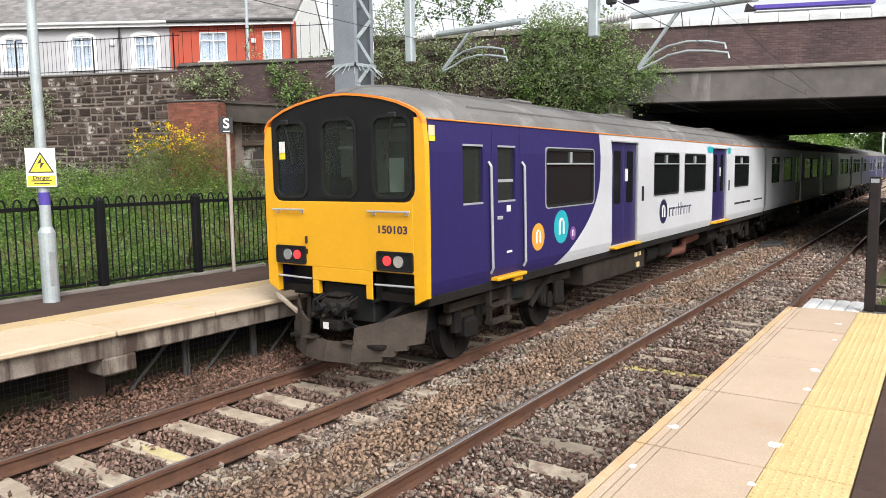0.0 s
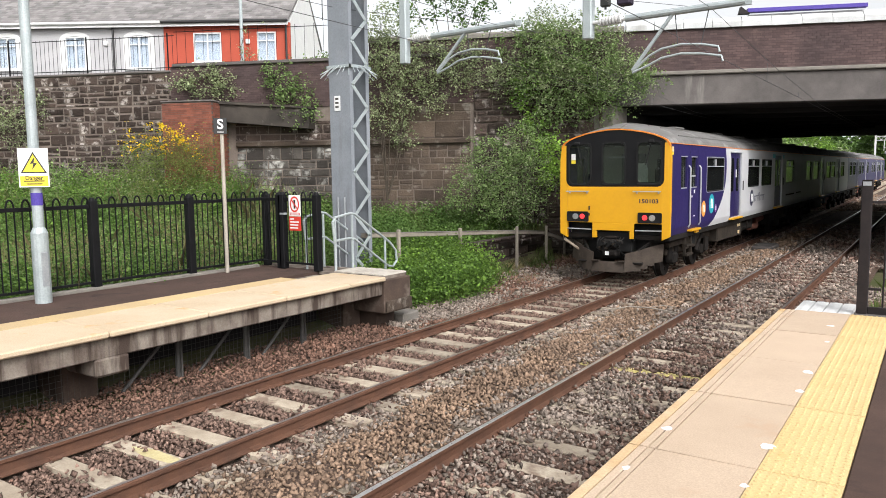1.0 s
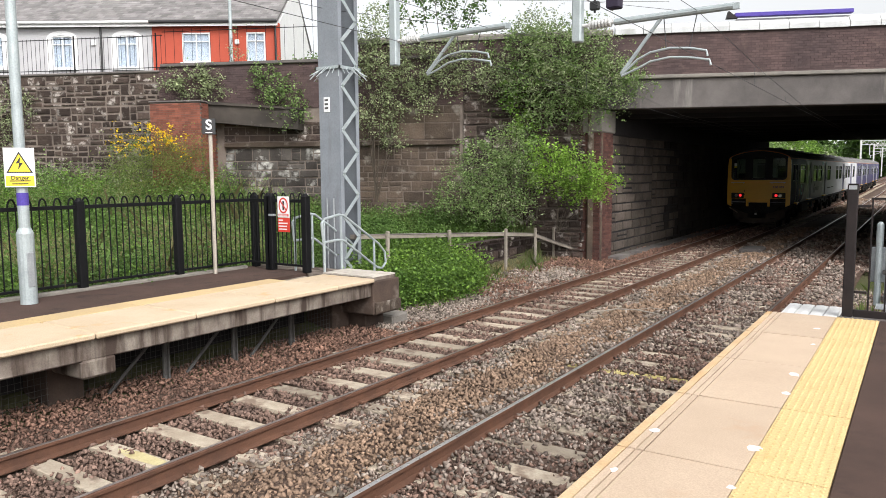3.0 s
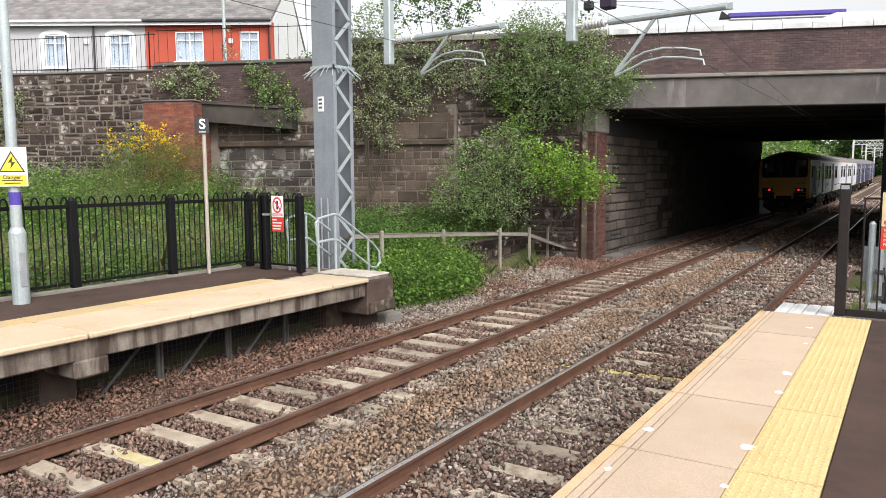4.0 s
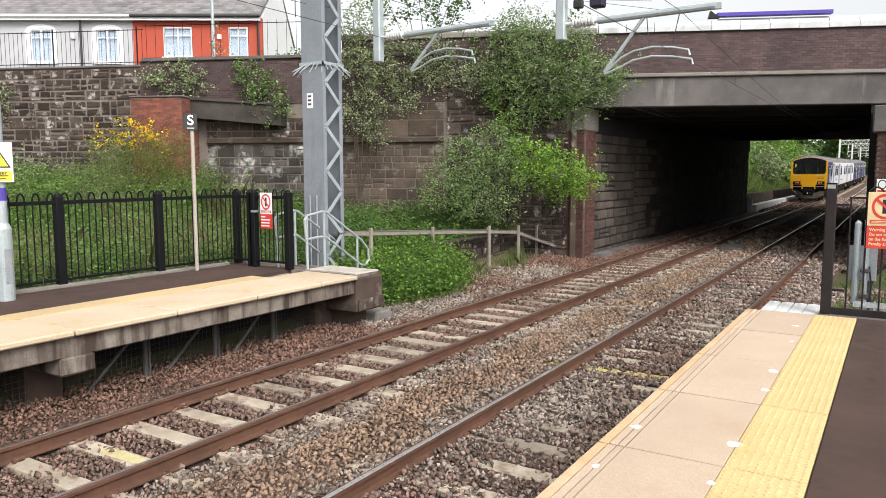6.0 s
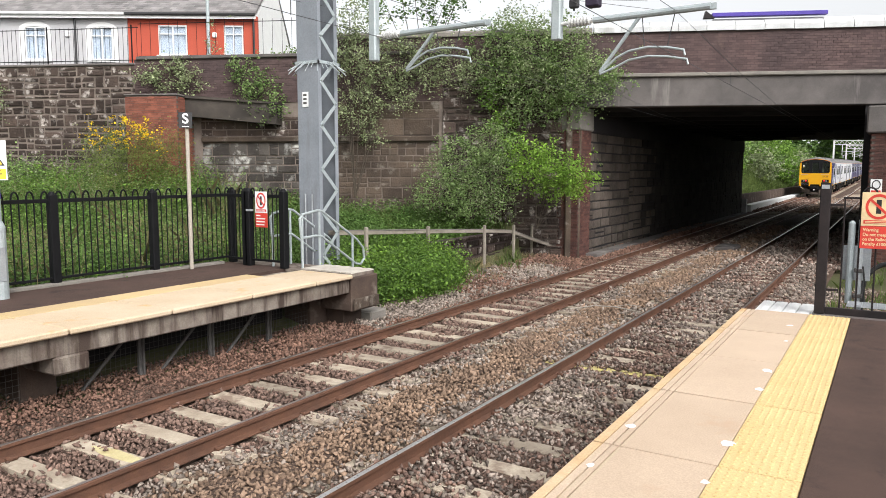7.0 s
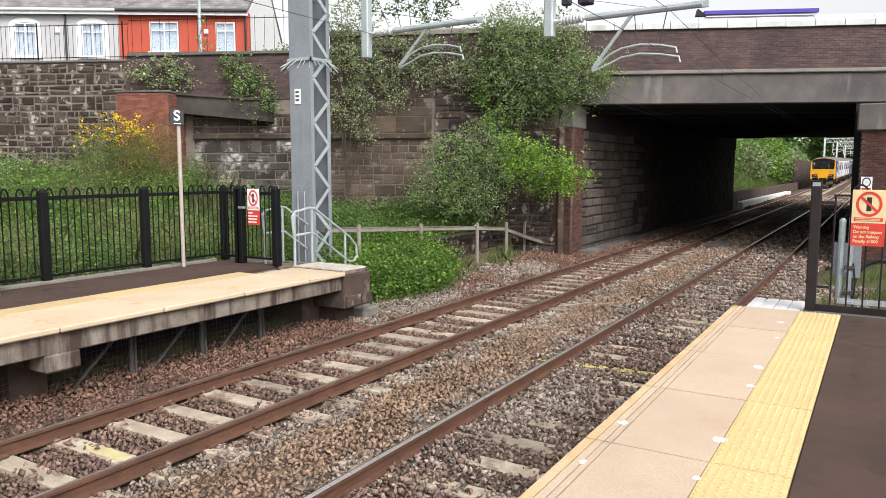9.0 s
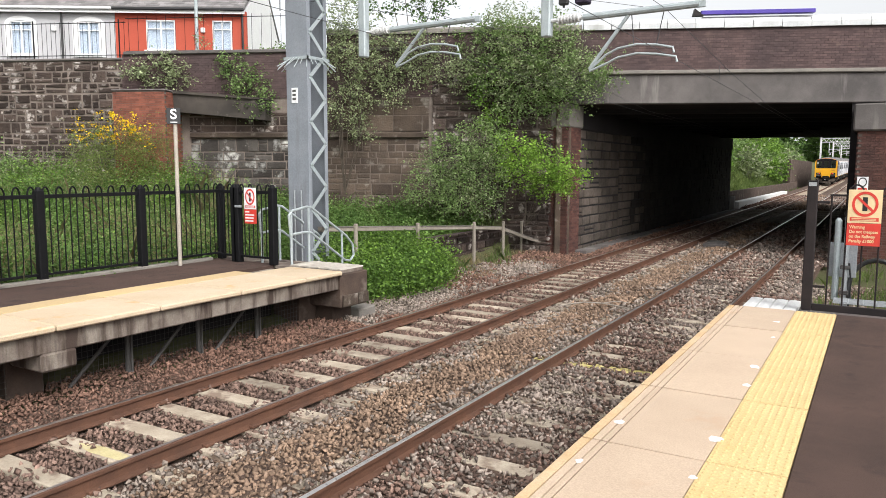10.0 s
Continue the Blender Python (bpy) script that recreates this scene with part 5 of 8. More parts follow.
    for x, z in ((1.17, 3.475), (0.72, 3.645), (0.42, 3.705), (-0.42, 3.705), (-0.72, 3.645), (-1.17, 3.475)):
        rib.box(x - 0.012, x + 0.012, 1.25 if cab else 0.1, 19.7, 3.3 + (z - 3.3) * 1.22 - 0.01, 3.3 + (z - 3.3) * 1.22 + 0.014)
    part("roof_rib", rib, ROOF_GREY, c)
    for y in (4.0, 8.6, 12.0, 16.5):
        part("roof_vent", Shape().box(-0.3, 0.3, y, y + 0.8, 3.83, 3.89, 0.02), ROOF_GREY, c)
    part("floor", Shape().box(-1.3, 1.3, 0.12, 19.75, 1.02, 1.12), UNDER, c)
    part("end_wall", Shape().box(-1.3, 1.3, 19.74, 19.8, 1.1, 3.32), CREAM_WHITE, c)
    part("gangway", Shape().box(-0.5, 0.5, 19.8, 20.05, 1.15, 3.2, 0.05).box(-1.25, 1.25, 19.8, 19.86, 1.1, 3.4), RUBBER, c, "black gangway")
    if cab:
        cab_front(c)
    else:
        part("end_wall", Shape().box(-1.3, 1.3, 0.03, 0.09, 1.1, 3.32), BLACK_PANEL, c)
    seats = Shape()
    for y in np.arange(3.2, 19.0, 0.85):
        if not any(a - 0.6 < y < b + 0.3 for a, b in DOORS):
            for x in (-1.15, -0.65, 0.3, 0.8):
                seats.box(x, x + 0.42, y, y + 0.12, 1.5, 2.3, 0.04)
    part("seats", seats, SEAT_BLUE, c)
    bogie(c, 2.75, animate)
    bogie(c, 16.9, animate)
    part("engine_case", Shape().box(0.55, 1.27, 4.95, 6.6, 0.57, 1.02, 0.03).box(0.55, 1.25, 6.66, 8.15, 0.55, 1.02, 0.03), UNDER_PALE, c, "dusty equipment case")
    part("engine_case", Shape().box(-1.27, -0.55, 4.95, 8.15, 0.55, 1.02, 0.03), UNDER_PALE, c)
    part("case_label", Shape().box(1.25, 1.275, 7.5, 7.62, 0.85, 0.93).box(1.25, 1.275, 7.75, 7.84, 0.85, 0.93).box(1.25, 1.275, 7.6, 7.75, 0.62, 0.72), SIGN_CREAM, c)
    part("fuel_tank", Shape().tube((0.9, 8.6, 0.78), (0.9, 9.3, 0.78), 0.26, 14).box(0.6, 1.15, 9.5, 10.4, 0.6, 1.0, 0.06), UNDER, c)
    part("exhaust", Shape().path([(1.0, 10.4, 0.62), (1.0, 11.6, 0.58), (0.9, 12.0, 0.75), (0.9, 13.2, 0.8)], 0.11, 10), EXHAUST, c, "rusty exhaust pipe")
    part("engine", Shape().box(-0.8, 0.8, 10.2, 13.4, 0.6, 1.0, 0.08).tube((0.9, 13.6, 0.75), (0.9, 14.6, 0.75), 0.24, 12), UNDER, c)
    part("air_tank", Shape().tube((0.85, 4.05, 0.95), (0.85, 4.85, 0.95), 0.18, 12), UNDER_PALE, c)
    # dark filler along the middle, added to block light under the train
    for y0, y1, low in ((0.75, 4.4, 0.50), (4.6, 9.6, 0.42), (9.7, 14.9, 0.40), (15.2, 19.2, 0.50)):
        part("underframe_gear", Shape().box(-0.62, 0.62, y0, y1, low, 1.03, 0.05).box(-0.5, 0.5, y0 + 0.3, y1 - 0.3, low - 0.12, low + 0.02, 0.04), UNDER, c)
    # unseen boxes added on the far side to close the same gap
    part("equipment_case", Shape().box(-1.2, -0.55, 9.4, 11.6, 0.5, 1.02, 0.03).box(-1.2, -0.6, 11.9, 14.4, 0.55, 1.02, 0.03), UNDER, c)
    CARS.append(c)
    return c


carriage("rear carriage, violet blue and white with warning yellow cab end", LIVERY, True, True, True)
carriage("grey-white diesel train carriage with blue doors", CREAM_WHITE, False, True, False)
carriage("violet blue diesel train carriage with blue doors", BLUE, False, False, False)
carriage("violet blue diesel train carriage with blue doors", BLUE, False, False, False)


# ---- plants ----
LEAF_MID = leaf_mat("green_leaves", (0.25, 0.355, 0.13), (0.15, 0.228, 0.08))
LEAF_GREY = leaf_mat("grey_green_leaves", (0.37, 0.425, 0.235), (0.22, 0.268, 0.14))
LEAF_BRIGHT = leaf_mat("bright_green_leaves", (0.215, 0.35, 0.06), (0.12, 0.225, 0.042))
LEAF_LIME = leaf_mat("fresh_lime_green_leaves", (0.27, 0.43, 0.07), (0.16, 0.29, 0.045))
LEAF_WEED = leaf_mat("dull_green_weeds", (0.15, 0.245, 0.06), (0.08, 0.15, 0.034))
LEAF_OLIVE = leaf_mat("olive_broom_twigs", (0.23, 0.295, 0.08), (0.13, 0.18, 0.046))
LEAF_DARK = leaf_mat("dark_green_leaves", (0.133, 0.227, 0.056), (0.076, 0.142, 0.038))
GRASS = leaf_mat("grass_blades", (0.17, 0.22, 0.065), (0.095, 0.145, 0.04))
DRY = leaf_mat("dry_stalks", (0.36, 0.30, 0.165), (0.25, 0.21, 0.11))
FLOWER = leaf_mat("yellow_flowers", (0.85, 0.62, 0.03), (0.78, 0.52, 0.02))
gen = np.random.default_rng(11)


def quick_mesh(name, verts, per, material):
    """A mesh of many separate faces with that many corners each."""
    n = len(verts) // per
    me = bpy.data.meshes.new(name)
    me.vertices.add(len(verts))
    me.vertices.foreach_set("co", np.asarray(verts, dtype=np.float32).ravel())
    me.loops.add(n * per)
    me.loops.foreach_set("vertex_index", np.arange(n * per, dtype=np.int32))
    me.polygons.add(n)
    me.polygons.foreach_set("loop_start", np.arange(0, n * per, per, dtype=np.int32))
    me.polygons.foreach_set("loop_total", np.full(n, per, dtype=np.int32))
    me.update(calc_edges=True)
    me.materials.append(material)
    return me


def leaves(points, size, droop=0.2, narrow=0.4):
    """Rhombic leaves at those points, turned every way but mostly face up."""
    n = len(points)
    d = gen.normal(size=(n, 3))
    d[:, 2] = d[:, 2] * 0.6 - droop
    d /= np.linalg.norm(d, axis=1)[:, None]
    up = gen.normal(size=(n, 3)) * 0.6 + np.array([0, 0, 1.0])
    w = np.cross(d, up)
    w /= np.linalg.norm(w, axis=1)[:, None] + 1e-9
    ln = size * gen.uniform(0.6, 1.3, n)[:, None]
    p = points
    quad = np.stack([p, p + d * ln * 0.5 + w * ln * narrow, p + d * ln, p + d * ln * 0.5 - w * ln * narrow], axis=1)
    return quad.reshape(-1, 3)


def blob_points(blobs, per, shell=0.55):
    """Points in ragged clumps inside ellipsoids (centre, radii)."""
    out = []
    for c, r in blobs:
        r = np.asarray(r, dtype=float)
        n = int(per * (r[0] * r[1] + r[1] * r[2] + r[0] * r[2]))
        k = max(6, n // 14)
        d = gen.normal(size=(k, 3))
        d /= np.linalg.norm(d, axis=1)[:, None]
        rad = gen.uniform(shell, 1.08, k)[:, None]
        cl = d * rad
        pick = gen.integers(0, k, n)
        # each clump is a spray that runs outward and droops at its tip
        way = d * 0.7 + gen.normal(size=(k, 3)) * 0.35 + np.array([0.0, 0.0, 0.15])
        way *= (0.32 + 0.16 * r.mean()) * gen.uniform(0.6, 1.4, k)[:, None]
        t = gen.uniform(-0.35, 1.0, n)[:, None]
        pts = cl[pick] * r + way[pick] * t - np.array([0.0, 0.0, 0.14]) * np.maximum(t, 0) ** 2 + gen.normal(size=(n, 3)) * np.array([0.06, 0.06, 0.05])
        out.append(pts + np.asarray(c))
    return np.concatenate(out)


def bush(name, label, base, blobs, material, size=0.1, per=420, stems=5, frame_at=None, category="bush", flowers=None, narrow=0.4, leaf_name="foliage"):
    m = frame_at if frame_at is not None else Matrix()
    b = thing(name, label, category)
    mat3 = np.array(m.to_3x3())
    tr = np.array(m.translation)
    if size < 0.2:
        per, size = per * 1.75, size * 0.84
    pts = blob_points(blobs, per) @ mat3.T + tr
    part(leaf_name, quick_mesh("foliage", leaves(pts, size, narrow=narrow), 4, material), None, b)
    s = Shape()
    b0 = m @ Vector(base)
    for k in range(stems):
        c, r = blobs[k % len(blobs)]
        end = m @ (Vector(c) + Vector((rnd.uniform(-0.4, 0.4) * r[0], rnd.uniform(-0.4, 0.4) * r[1], rnd.uniform(-0.1, 0.6) * r[2])))
        mid = (b0 + end) / 2 + Vector((rnd.uniform(-0.15, 0.15), rnd.uniform(-0.15, 0.15), 0.1))
        thick = 1.0 if category == "tree" else 0.4
        s.tube(b0, mid, 0.022 * thick, 6, 0.014 * thick).tube(mid, end, 0.014 * thick, 6, 0.005 * thick)
        for q in range(4):
            tip = end + Vector((rnd.uniform(-1, 1) * r[0] * 0.7, rnd.uniform(-1, 1) * r[1] * 0.7, rnd.uniform(0.0, 0.5) * r[2]))
            s.tube(mid.lerp(end, rnd.uniform(0.4, 1)), tip, 0.005, 5, 0.002)
    part("branchwork", s, BARK, b)
    if flowers:
        fp = blob_points(flowers, 330, 0.6) @ mat3.T + tr
        part("blossom", quick_mesh("flowers", leaves(fp, 0.075, droop=-0.3, narrow=0.45), 4, FLOWER), None, b, "yellow flowers")
    return b


W = WALL_AT
bush("bush", "grey-green bush growing from the top of the wall", (-3.0, 0.4, 5.6),
     [((-3.4, -0.3, 6.6), (0.9, 0.6, 0.7)), ((-2.2, -0.4, 6.5), (0.9, 0.7, 0.8)), ((-1.2, -0.5, 6.2), (0.9, 0.7, 0.8)), ((-0.6, -0.6, 5.5), (0.9, 0.7, 0.7)), ((-1.8, -0.5, 5.4), (1.0, 0.6, 0.7)),
      ((-3.2, -0.4, 5.5), (0.9, 0.5, 0.7)), ((-1.1, -0.5, 4.7), (0.7, 0.5, 0.5)), ((-2.4, -0.4, 4.6), (0.6, 0.4, 0.4)), ((0.3, -0.5, 5.6), (0.5, 0.5, 0.5)), ((-2.9, -0.2, 7.2), (0.6, 0.5, 0.35))],
     LEAF_MID, 0.085, 640, 9, W)
bush("bush", "pale buddleia mixed into the bush on the wall", (-2.4, 0.4, 5.6),
     [((-3.0, -0.5, 6.3), (1.0, 0.6, 0.8)), ((-1.5, -0.7, 6.0), (1.1, 0.7, 0.9)), ((-0.5, -0.8, 5.5), (0.9, 0.6, 0.7)), ((-2.2, -0.6, 5.2), (1.0, 0.5, 0.7)), ((-3.9, -0.4, 5.7), (0.7, 0.4, 0.6)), ((-2.6, -0.4, 7.3), (0.9, 0.5, 0.45)),
      ((-1.2, -0.5, 7.0), (0.7, 0.5, 0.4))], LEAF_GREY, 0.10, 520, 8, W, narrow=0.26)
bush("bush", "bright leafy creeper on the dark stone", (-3.2, -0.2, 3.0), [((-3.3, -0.3, 4.6), (0.45, 0.25, 0.6)), ((-3.6, -0.3, 5.3), (0.5, 0.3, 0.4)), ((-3.0, -0.3, 3.9), (0.35, 0.25, 0.5))], LEAF_BRIGHT, 0.12, 360, 5, W)
bush("bush", "grey-green buddleia hanging over the brown wall", (-5.8, 0.3, 6.4),
     [((-5.6, -0.3, 6.6), (0.9, 0.5, 0.5)), ((-4.8, -0.3, 6.0), (0.7, 0.4, 0.6)), ((-6.6, -0.2, 6.3), (0.7, 0.4, 0.7)), ((-5.7, -0.3, 5.7), (0.7, 0.35, 0.5)), ((-6.4, -0.3, 5.1), (0.6, 0.3, 0.4))], LEAF_GREY, 0.085, 700, 6, W)
bush("tree", "slender grey-green tree against the wall", (-7.9, -0.6, 1.8),
     [((-7.8, -0.5, 7.5), (0.8, 0.6, 0.6)), ((-8.4, -0.5, 6.7), (0.8, 0.6, 0.8)), ((-7.4, -0.5, 6.5), (0.8, 0.5, 0.7)), ((-8.0, -0.5, 5.6), (0.9, 0.5, 0.8)), ((-7.2, -0.4, 5.3), (0.6, 0.4, 0.6)),
      ((-7.9, -0.5, 4.5), (0.7, 0.4, 0.5)), ((-7.4, -0.4, 3.9), (0.5, 0.3, 0.5))], LEAF_GREY, 0.085, 560, 8, W, "tree")
bush("tree", "thin airy tree behind the wall against the sky", (-6.2, 3.0, 5.6),
     [((-6.8, 3.0, 9.6), (1.1, 0.8, 0.6)), ((-5.4, 3.0, 9.0), (1.0, 0.8, 0.6)), ((-4.6, 3.0, 9.9), (0.9, 0.8, 0.5)), ((-7.6, 3.0, 8.8), (0.8, 0.7, 0.7)), ((-6.0, 3.0, 8.3), (0.9, 0.7, 0.5))], LEAF_DARK, 0.14, 130, 8, W, "tree")
bush("tree", "round green tree behind the bridge parapet", (-1.5, 14.0, 5.6), [((-1.6, 14, 9.0), (1.8, 1.5, 1.3)), ((0.2, 14, 8.6), (1.5, 1.3, 1.0)), ((-3.2, 14, 8.4), (1.3, 1.2, 0.9))], LEAF_MID, 0.16, 240, 5, W, "tree")
bush("bush", "bright green leafy bush in front of the wall", (-2.0, -1.4, 0.9),
     [((-1.6, -1.6, 2.8), (0.9, 0.8, 0.55)), ((-0.9, -1.6, 2.5), (0.6, 0.6, 0.45)), ((-2.4, -1.5, 3.0), (0.7, 0.7, 0.6)), ((-1.4, -1.5, 2.2), (0.7, 0.6, 0.35))], LEAF_LIME, 0.095, 700, 7, W)
bush("bush", "tall grey-green willow bush on the bank", (-4.0, -1.8, 1.2),
     [((-3.3, -1.4, 3.6), (0.55, 0.5, 0.7)), ((-4.2, -1.6, 2.9), (0.8, 0.7, 0.8)), ((-3.3, -1.6, 2.4), (0.8, 0.7, 0.9)), ((-4.9, -1.8, 2.1), (0.8, 0.7, 0.7)), ((-4.0, -2.0, 1.7), (0.7, 0.6, 0.4))],
     LEAF_MID, 0.08, 820, 9, W)
bush("bush", "pale willow shoots on the bank", (-3.9, -1.9, 1.2), [((-3.4, -1.6, 3.5), (0.5, 0.5, 0.8)), ((-4.4, -1.9, 2.6), (0.9, 0.7, 0.8)), ((-3.4, -1.9, 2.2), (0.8, 0.7, 0.9))], LEAF_GREY, 0.075, 420, 7, W, narrow=0.25)
bush("shrub", "small green shrub rooted on the brick ledge", (-14.4, -0.1, 5.27), [((-14.4, -0.1, 5.85), (0.75, 0.45, 0.5)), ((-13.7, -0.1, 5.65), (0.5, 0.4, 0.4)), ((-15.2, -0.1, 5.8), (0.4, 0.35, 0.35)), ((-14.2, 0, 6.25), (0.4, 0.3, 0.25))],
     LEAF_GREY, 0.10, 620, 6, W, "shrub")
bush("shrub", "green shrub hanging over the sloping slab", (-11.4, -0.1, 5.0), [((-11.6, -0.2, 5.7), (0.6, 0.4, 0.55)), ((-11.0, -0.3, 5.2), (0.65, 0.4, 0.5)), ((-10.8, -0.4, 4.6), (0.4, 0.3, 0.35)), ((-11.9, -0.1, 6.2), (0.35, 0.3, 0.25)), ((-10.4, 0.3, 6.4), (0.4, 0.3, 0.4))],
     LEAF_MID, 0.10, 620, 6, W, "shrub")
bush("shrub", "thin dry sapling above the brick wall", (-13.2, 0.4, 6.5), [((-13.2, 0.4, 7.3), (0.3, 0.25, 0.5)), ((-13.0, 0.4, 6.8), (0.3, 0.2, 0.3))], LEAF_GREY, 0.09, 130, 4, W, "shrub")
bush("shrub", "pale shrub clinging to the rubble wall", (-21.2, -0.2, 4.2), [((-21.3, -0.3, 5.2), (0.7, 0.4, 0.7)), ((-21.8, -0.3, 4.4), (0.8, 0.4, 0.6)), ((-22.8, -0.3, 5.0), (0.7, 0.4, 0.6))], LEAF_GREY, 0.09, 420, 5, W, "shrub")
bush("flowering_shrub", "broom shrub with yellow flowers below the wall", (-14.9, -2.3, 1.6),
     [((-14.7, -2.3, 3.5), (0.85, 0.7, 0.6)), ((-15.4, -2.3, 3.2), (0.7, 0.6, 0.6)), ((-13.9, -2.3, 3.2), (0.6, 0.6, 0.6)), ((-14.7, -2.4, 2.6), (1.2, 0.8, 0.8)), ((-14.5, -2.5, 2.0), (1.4, 0.8, 0.7)), ((-13.5, -2.4, 2.9), (0.6, 0.5, 0.7)), ((-13.2, -2.3, 3.6), (0.3, 0.3, 0.4)), ((-15.9, -2.3, 3.3), (0.4, 0.35, 0.6))],
     LEAF_OLIVE, 0.07, 1000, 9, W, "shrub", flowers=[((-14.7, -2.4, 3.95), (0.75, 0.55, 0.3)), ((-15.5, -2.4, 3.6), (0.55, 0.45, 0.28)), ((-14.0, -2.4, 3.7), (0.5, 0.4, 0.25)), ((-16.0, -2.4, 3.75), (0.2, 0.2, 0.28))], narrow=0.2)
for px, py, rr, hh, mt in ((-17.6, -2.6, 0.9, 0.8, LEAF_BRIGHT), (-18.8, -2.0, 0.8, 0.9, LEAF_MID), (-20.5, -2.4, 1.0, 0.8, LEAF_BRIGHT), (-16.6, -3.2, 0.9, 0.7, LEAF_MID), (-12.6, -2.2, 0.7, 0.55, LEAF_DARK), (-11.4, -1.6, 0.7, 0.5, LEAF_MID)):
    q = W @ Vector((px, py, 0))
    g0 = height(q.x, q.y)
    bush("bush", "leafy green bush on the overgrown bank", (px, py, g0), [((px, py, g0 + hh * 0.7), (rr, rr * 0.8, hh * 0.7)), ((px + rr * 0.5, py + 0.2, g0 + hh * 0.5), (rr * 0.7, rr * 0.6, hh * 0.5))], mt, 0.10, 520, 5, W)


def scatter(n, x0, x1, y0, y1, keep):
    x, y = gen.uniform(x0, x1, n), gen.uniform(y0, y1, n)
    ok = np.array([keep(a, b) for a, b in zip(x, y)], dtype=bool)
    x, y = x[ok], y[ok]
    z = np.array([height(a, b) for a, b in zip(x, y)])
    return np.stack([x, y, z], axis=1)


def scatter_wall(n, x0, x1, y0, y1, s, seed, cut):
    """Roots in the strip along the retaining wall, in the wall's own directions."""
    out = []
    for a, b in zip(gen.uniform(x0, x1, n), gen.uniform(y0, y1, n)):
        q = W @ Vector((a, b, 0))
        if noise.noise(Vector((a * s, b * s, seed))) > cut:
            out.append((q.x, q.y, height(q.x, q.y) - 0.02))
    return np.array(out)


def patch(a, b, s=0.45, seed=0.0):
    return noise.noise(Vector((a * s, b * s, seed)))


def tall_weeds(label, roots, material, h, per, size, spread=0.16, narrow=0.35):
    """Weeds: leaves up upright stalks at those roots."""
    n = len(roots)
    hh = h * gen.uniform(0.45, 1.2, n)
    k = np.repeat(np.arange(n), per)
    t = gen.uniform(0.1, 1.0, len(k)) ** 0.8
    p = roots[k] + np.stack([gen.normal(size=len(k)) * spread, gen.normal(size=len(k)) * spread, t * hh[k]], axis=1)
    ob = part("undergrowth", quick_mesh("undergrowth", leaves(p, size, droop=0.0, narrow=narrow), 4, material), None)
    return tagged(ob, label, "undergrowth", kind="stuff")


def blades(label, roots, material, h, wdt):
    n = len(roots)
    lean = gen.normal(size=(n, 3)) * np.array([0.35, 0.35, 0.0])
    hh = h * gen.uniform(0.4, 1.25, n)[:, None]
    a = gen.uniform(0, math.tau, n)
    w = np.stack([np.cos(a), np.sin(a), np.zeros(n)], axis=1) * wdt
    tip = roots + lean * hh + np.array([0, 0, 1.0]) * hh
    midp = roots + lean * hh * 0.3 + np.array([0, 0, 0.6]) * hh
    v = np.stack([roots - w, roots + w, midp + w * 0.7, tip, midp - w * 0.7], axis=1).reshape(-1, 3)
    ob = part("grass", quick_mesh("grass", v, 5, material), None)
    return tagged(ob, label, "grass", kind="stuff")


def behind_fence(a, b):
    return a < -11.4 and a > wall_x(b) + 0.2 and b < 12.5


def bank(a, b):
    return a < -8.95 and (b > 11.2) and a > max(wall_x(b) + 0.25, -40) and not (-10.8 < a < -9.1 and b < 12.1) and not (b > 21.9 and a > -9.4)


tall_weeds("tangled green weeds behind the platform fence", scatter(10000, -26, -11.4, 2, 12.5, lambda a, b: behind_fence(a, b) and patch(a, b) > -0.3), LEAF_WEED, 1.0, 10, 0.075)
tall_weeds("bright green weeds behind the platform fence", scatter(3600, -24, -11.4, 2, 12.5, lambda a, b: behind_fence(a, b) and patch(a, b, 0.6, 5) > 0.08), LEAF_BRIGHT, 0.85, 9, 0.075)
tall_weeds("pale yellow-green weeds behind the platform fence", scatter(2600, -17, -11.45, 2, 12.0, lambda a, b: behind_fence(a, b) and patch(a, b, 1.3, 61) > 0.12), LEAF_OLIVE, 0.75, 9, 0.08)
# dark leaves also put the shadows among the weeds into colour
tall_weeds("dark-leaved weeds behind the platform fence, coloured for their shadows too", scatter(7500, -15.5, -11.4, 3, 10.5, lambda a, b: behind_fence(a, b) and patch(a, b, 0.9, 13) > -0.25), LEAF_DARK, 0.8, 10, 0.07)
blades("dry straw stalks behind the platform fence", scatter(7000, -17, -11.4, 2, 12.5, lambda a, b: behind_fence(a, b) and patch(a, b, 0.8, 9) > -0.1), DRY, 1.1, 0.006)
tall_weeds("tall wispy willowherb under the rubble wall", scatter_wall(3600, -30, -12.3, -4.6, -0.3, 0.7, 17, -0.25), LEAF_WEED, 1.25, 15, 0.07, 0.10, 0.25)
tall_weeds("tall pale green stems under the rubble wall", scatter_wall(2200, -30, -12.8, -4.2, -0.3, 0.8, 23, -0.05), LEAF_GREY, 1.35, 14, 0.06, 0.10, 0.22)
tall_weeds("bright green weeds under the rubble wall", scatter_wall(2200, -30, -12.3, -4.6, -0.3, 0.5, 43, 0.05), LEAF_BRIGHT, 1.1, 14, 0.075, 0.12, 0.35)
blades("dry straw stalks under the rubble wall", scatter_wall(3500, -26, -10, -4.6, -0.3, 0.8, 51, 0.0), DRY, 1.1, 0.006)
blades("green grass on the railway bank", scatter(46000, -24, -8.9, 11.0, 23, lambda a, b: bank(a, b) and (b < 16.2 or a < -10.95 or patch(a, b, 0.9, 29) > 0.25)), GRASS, 0.38, 0.008)
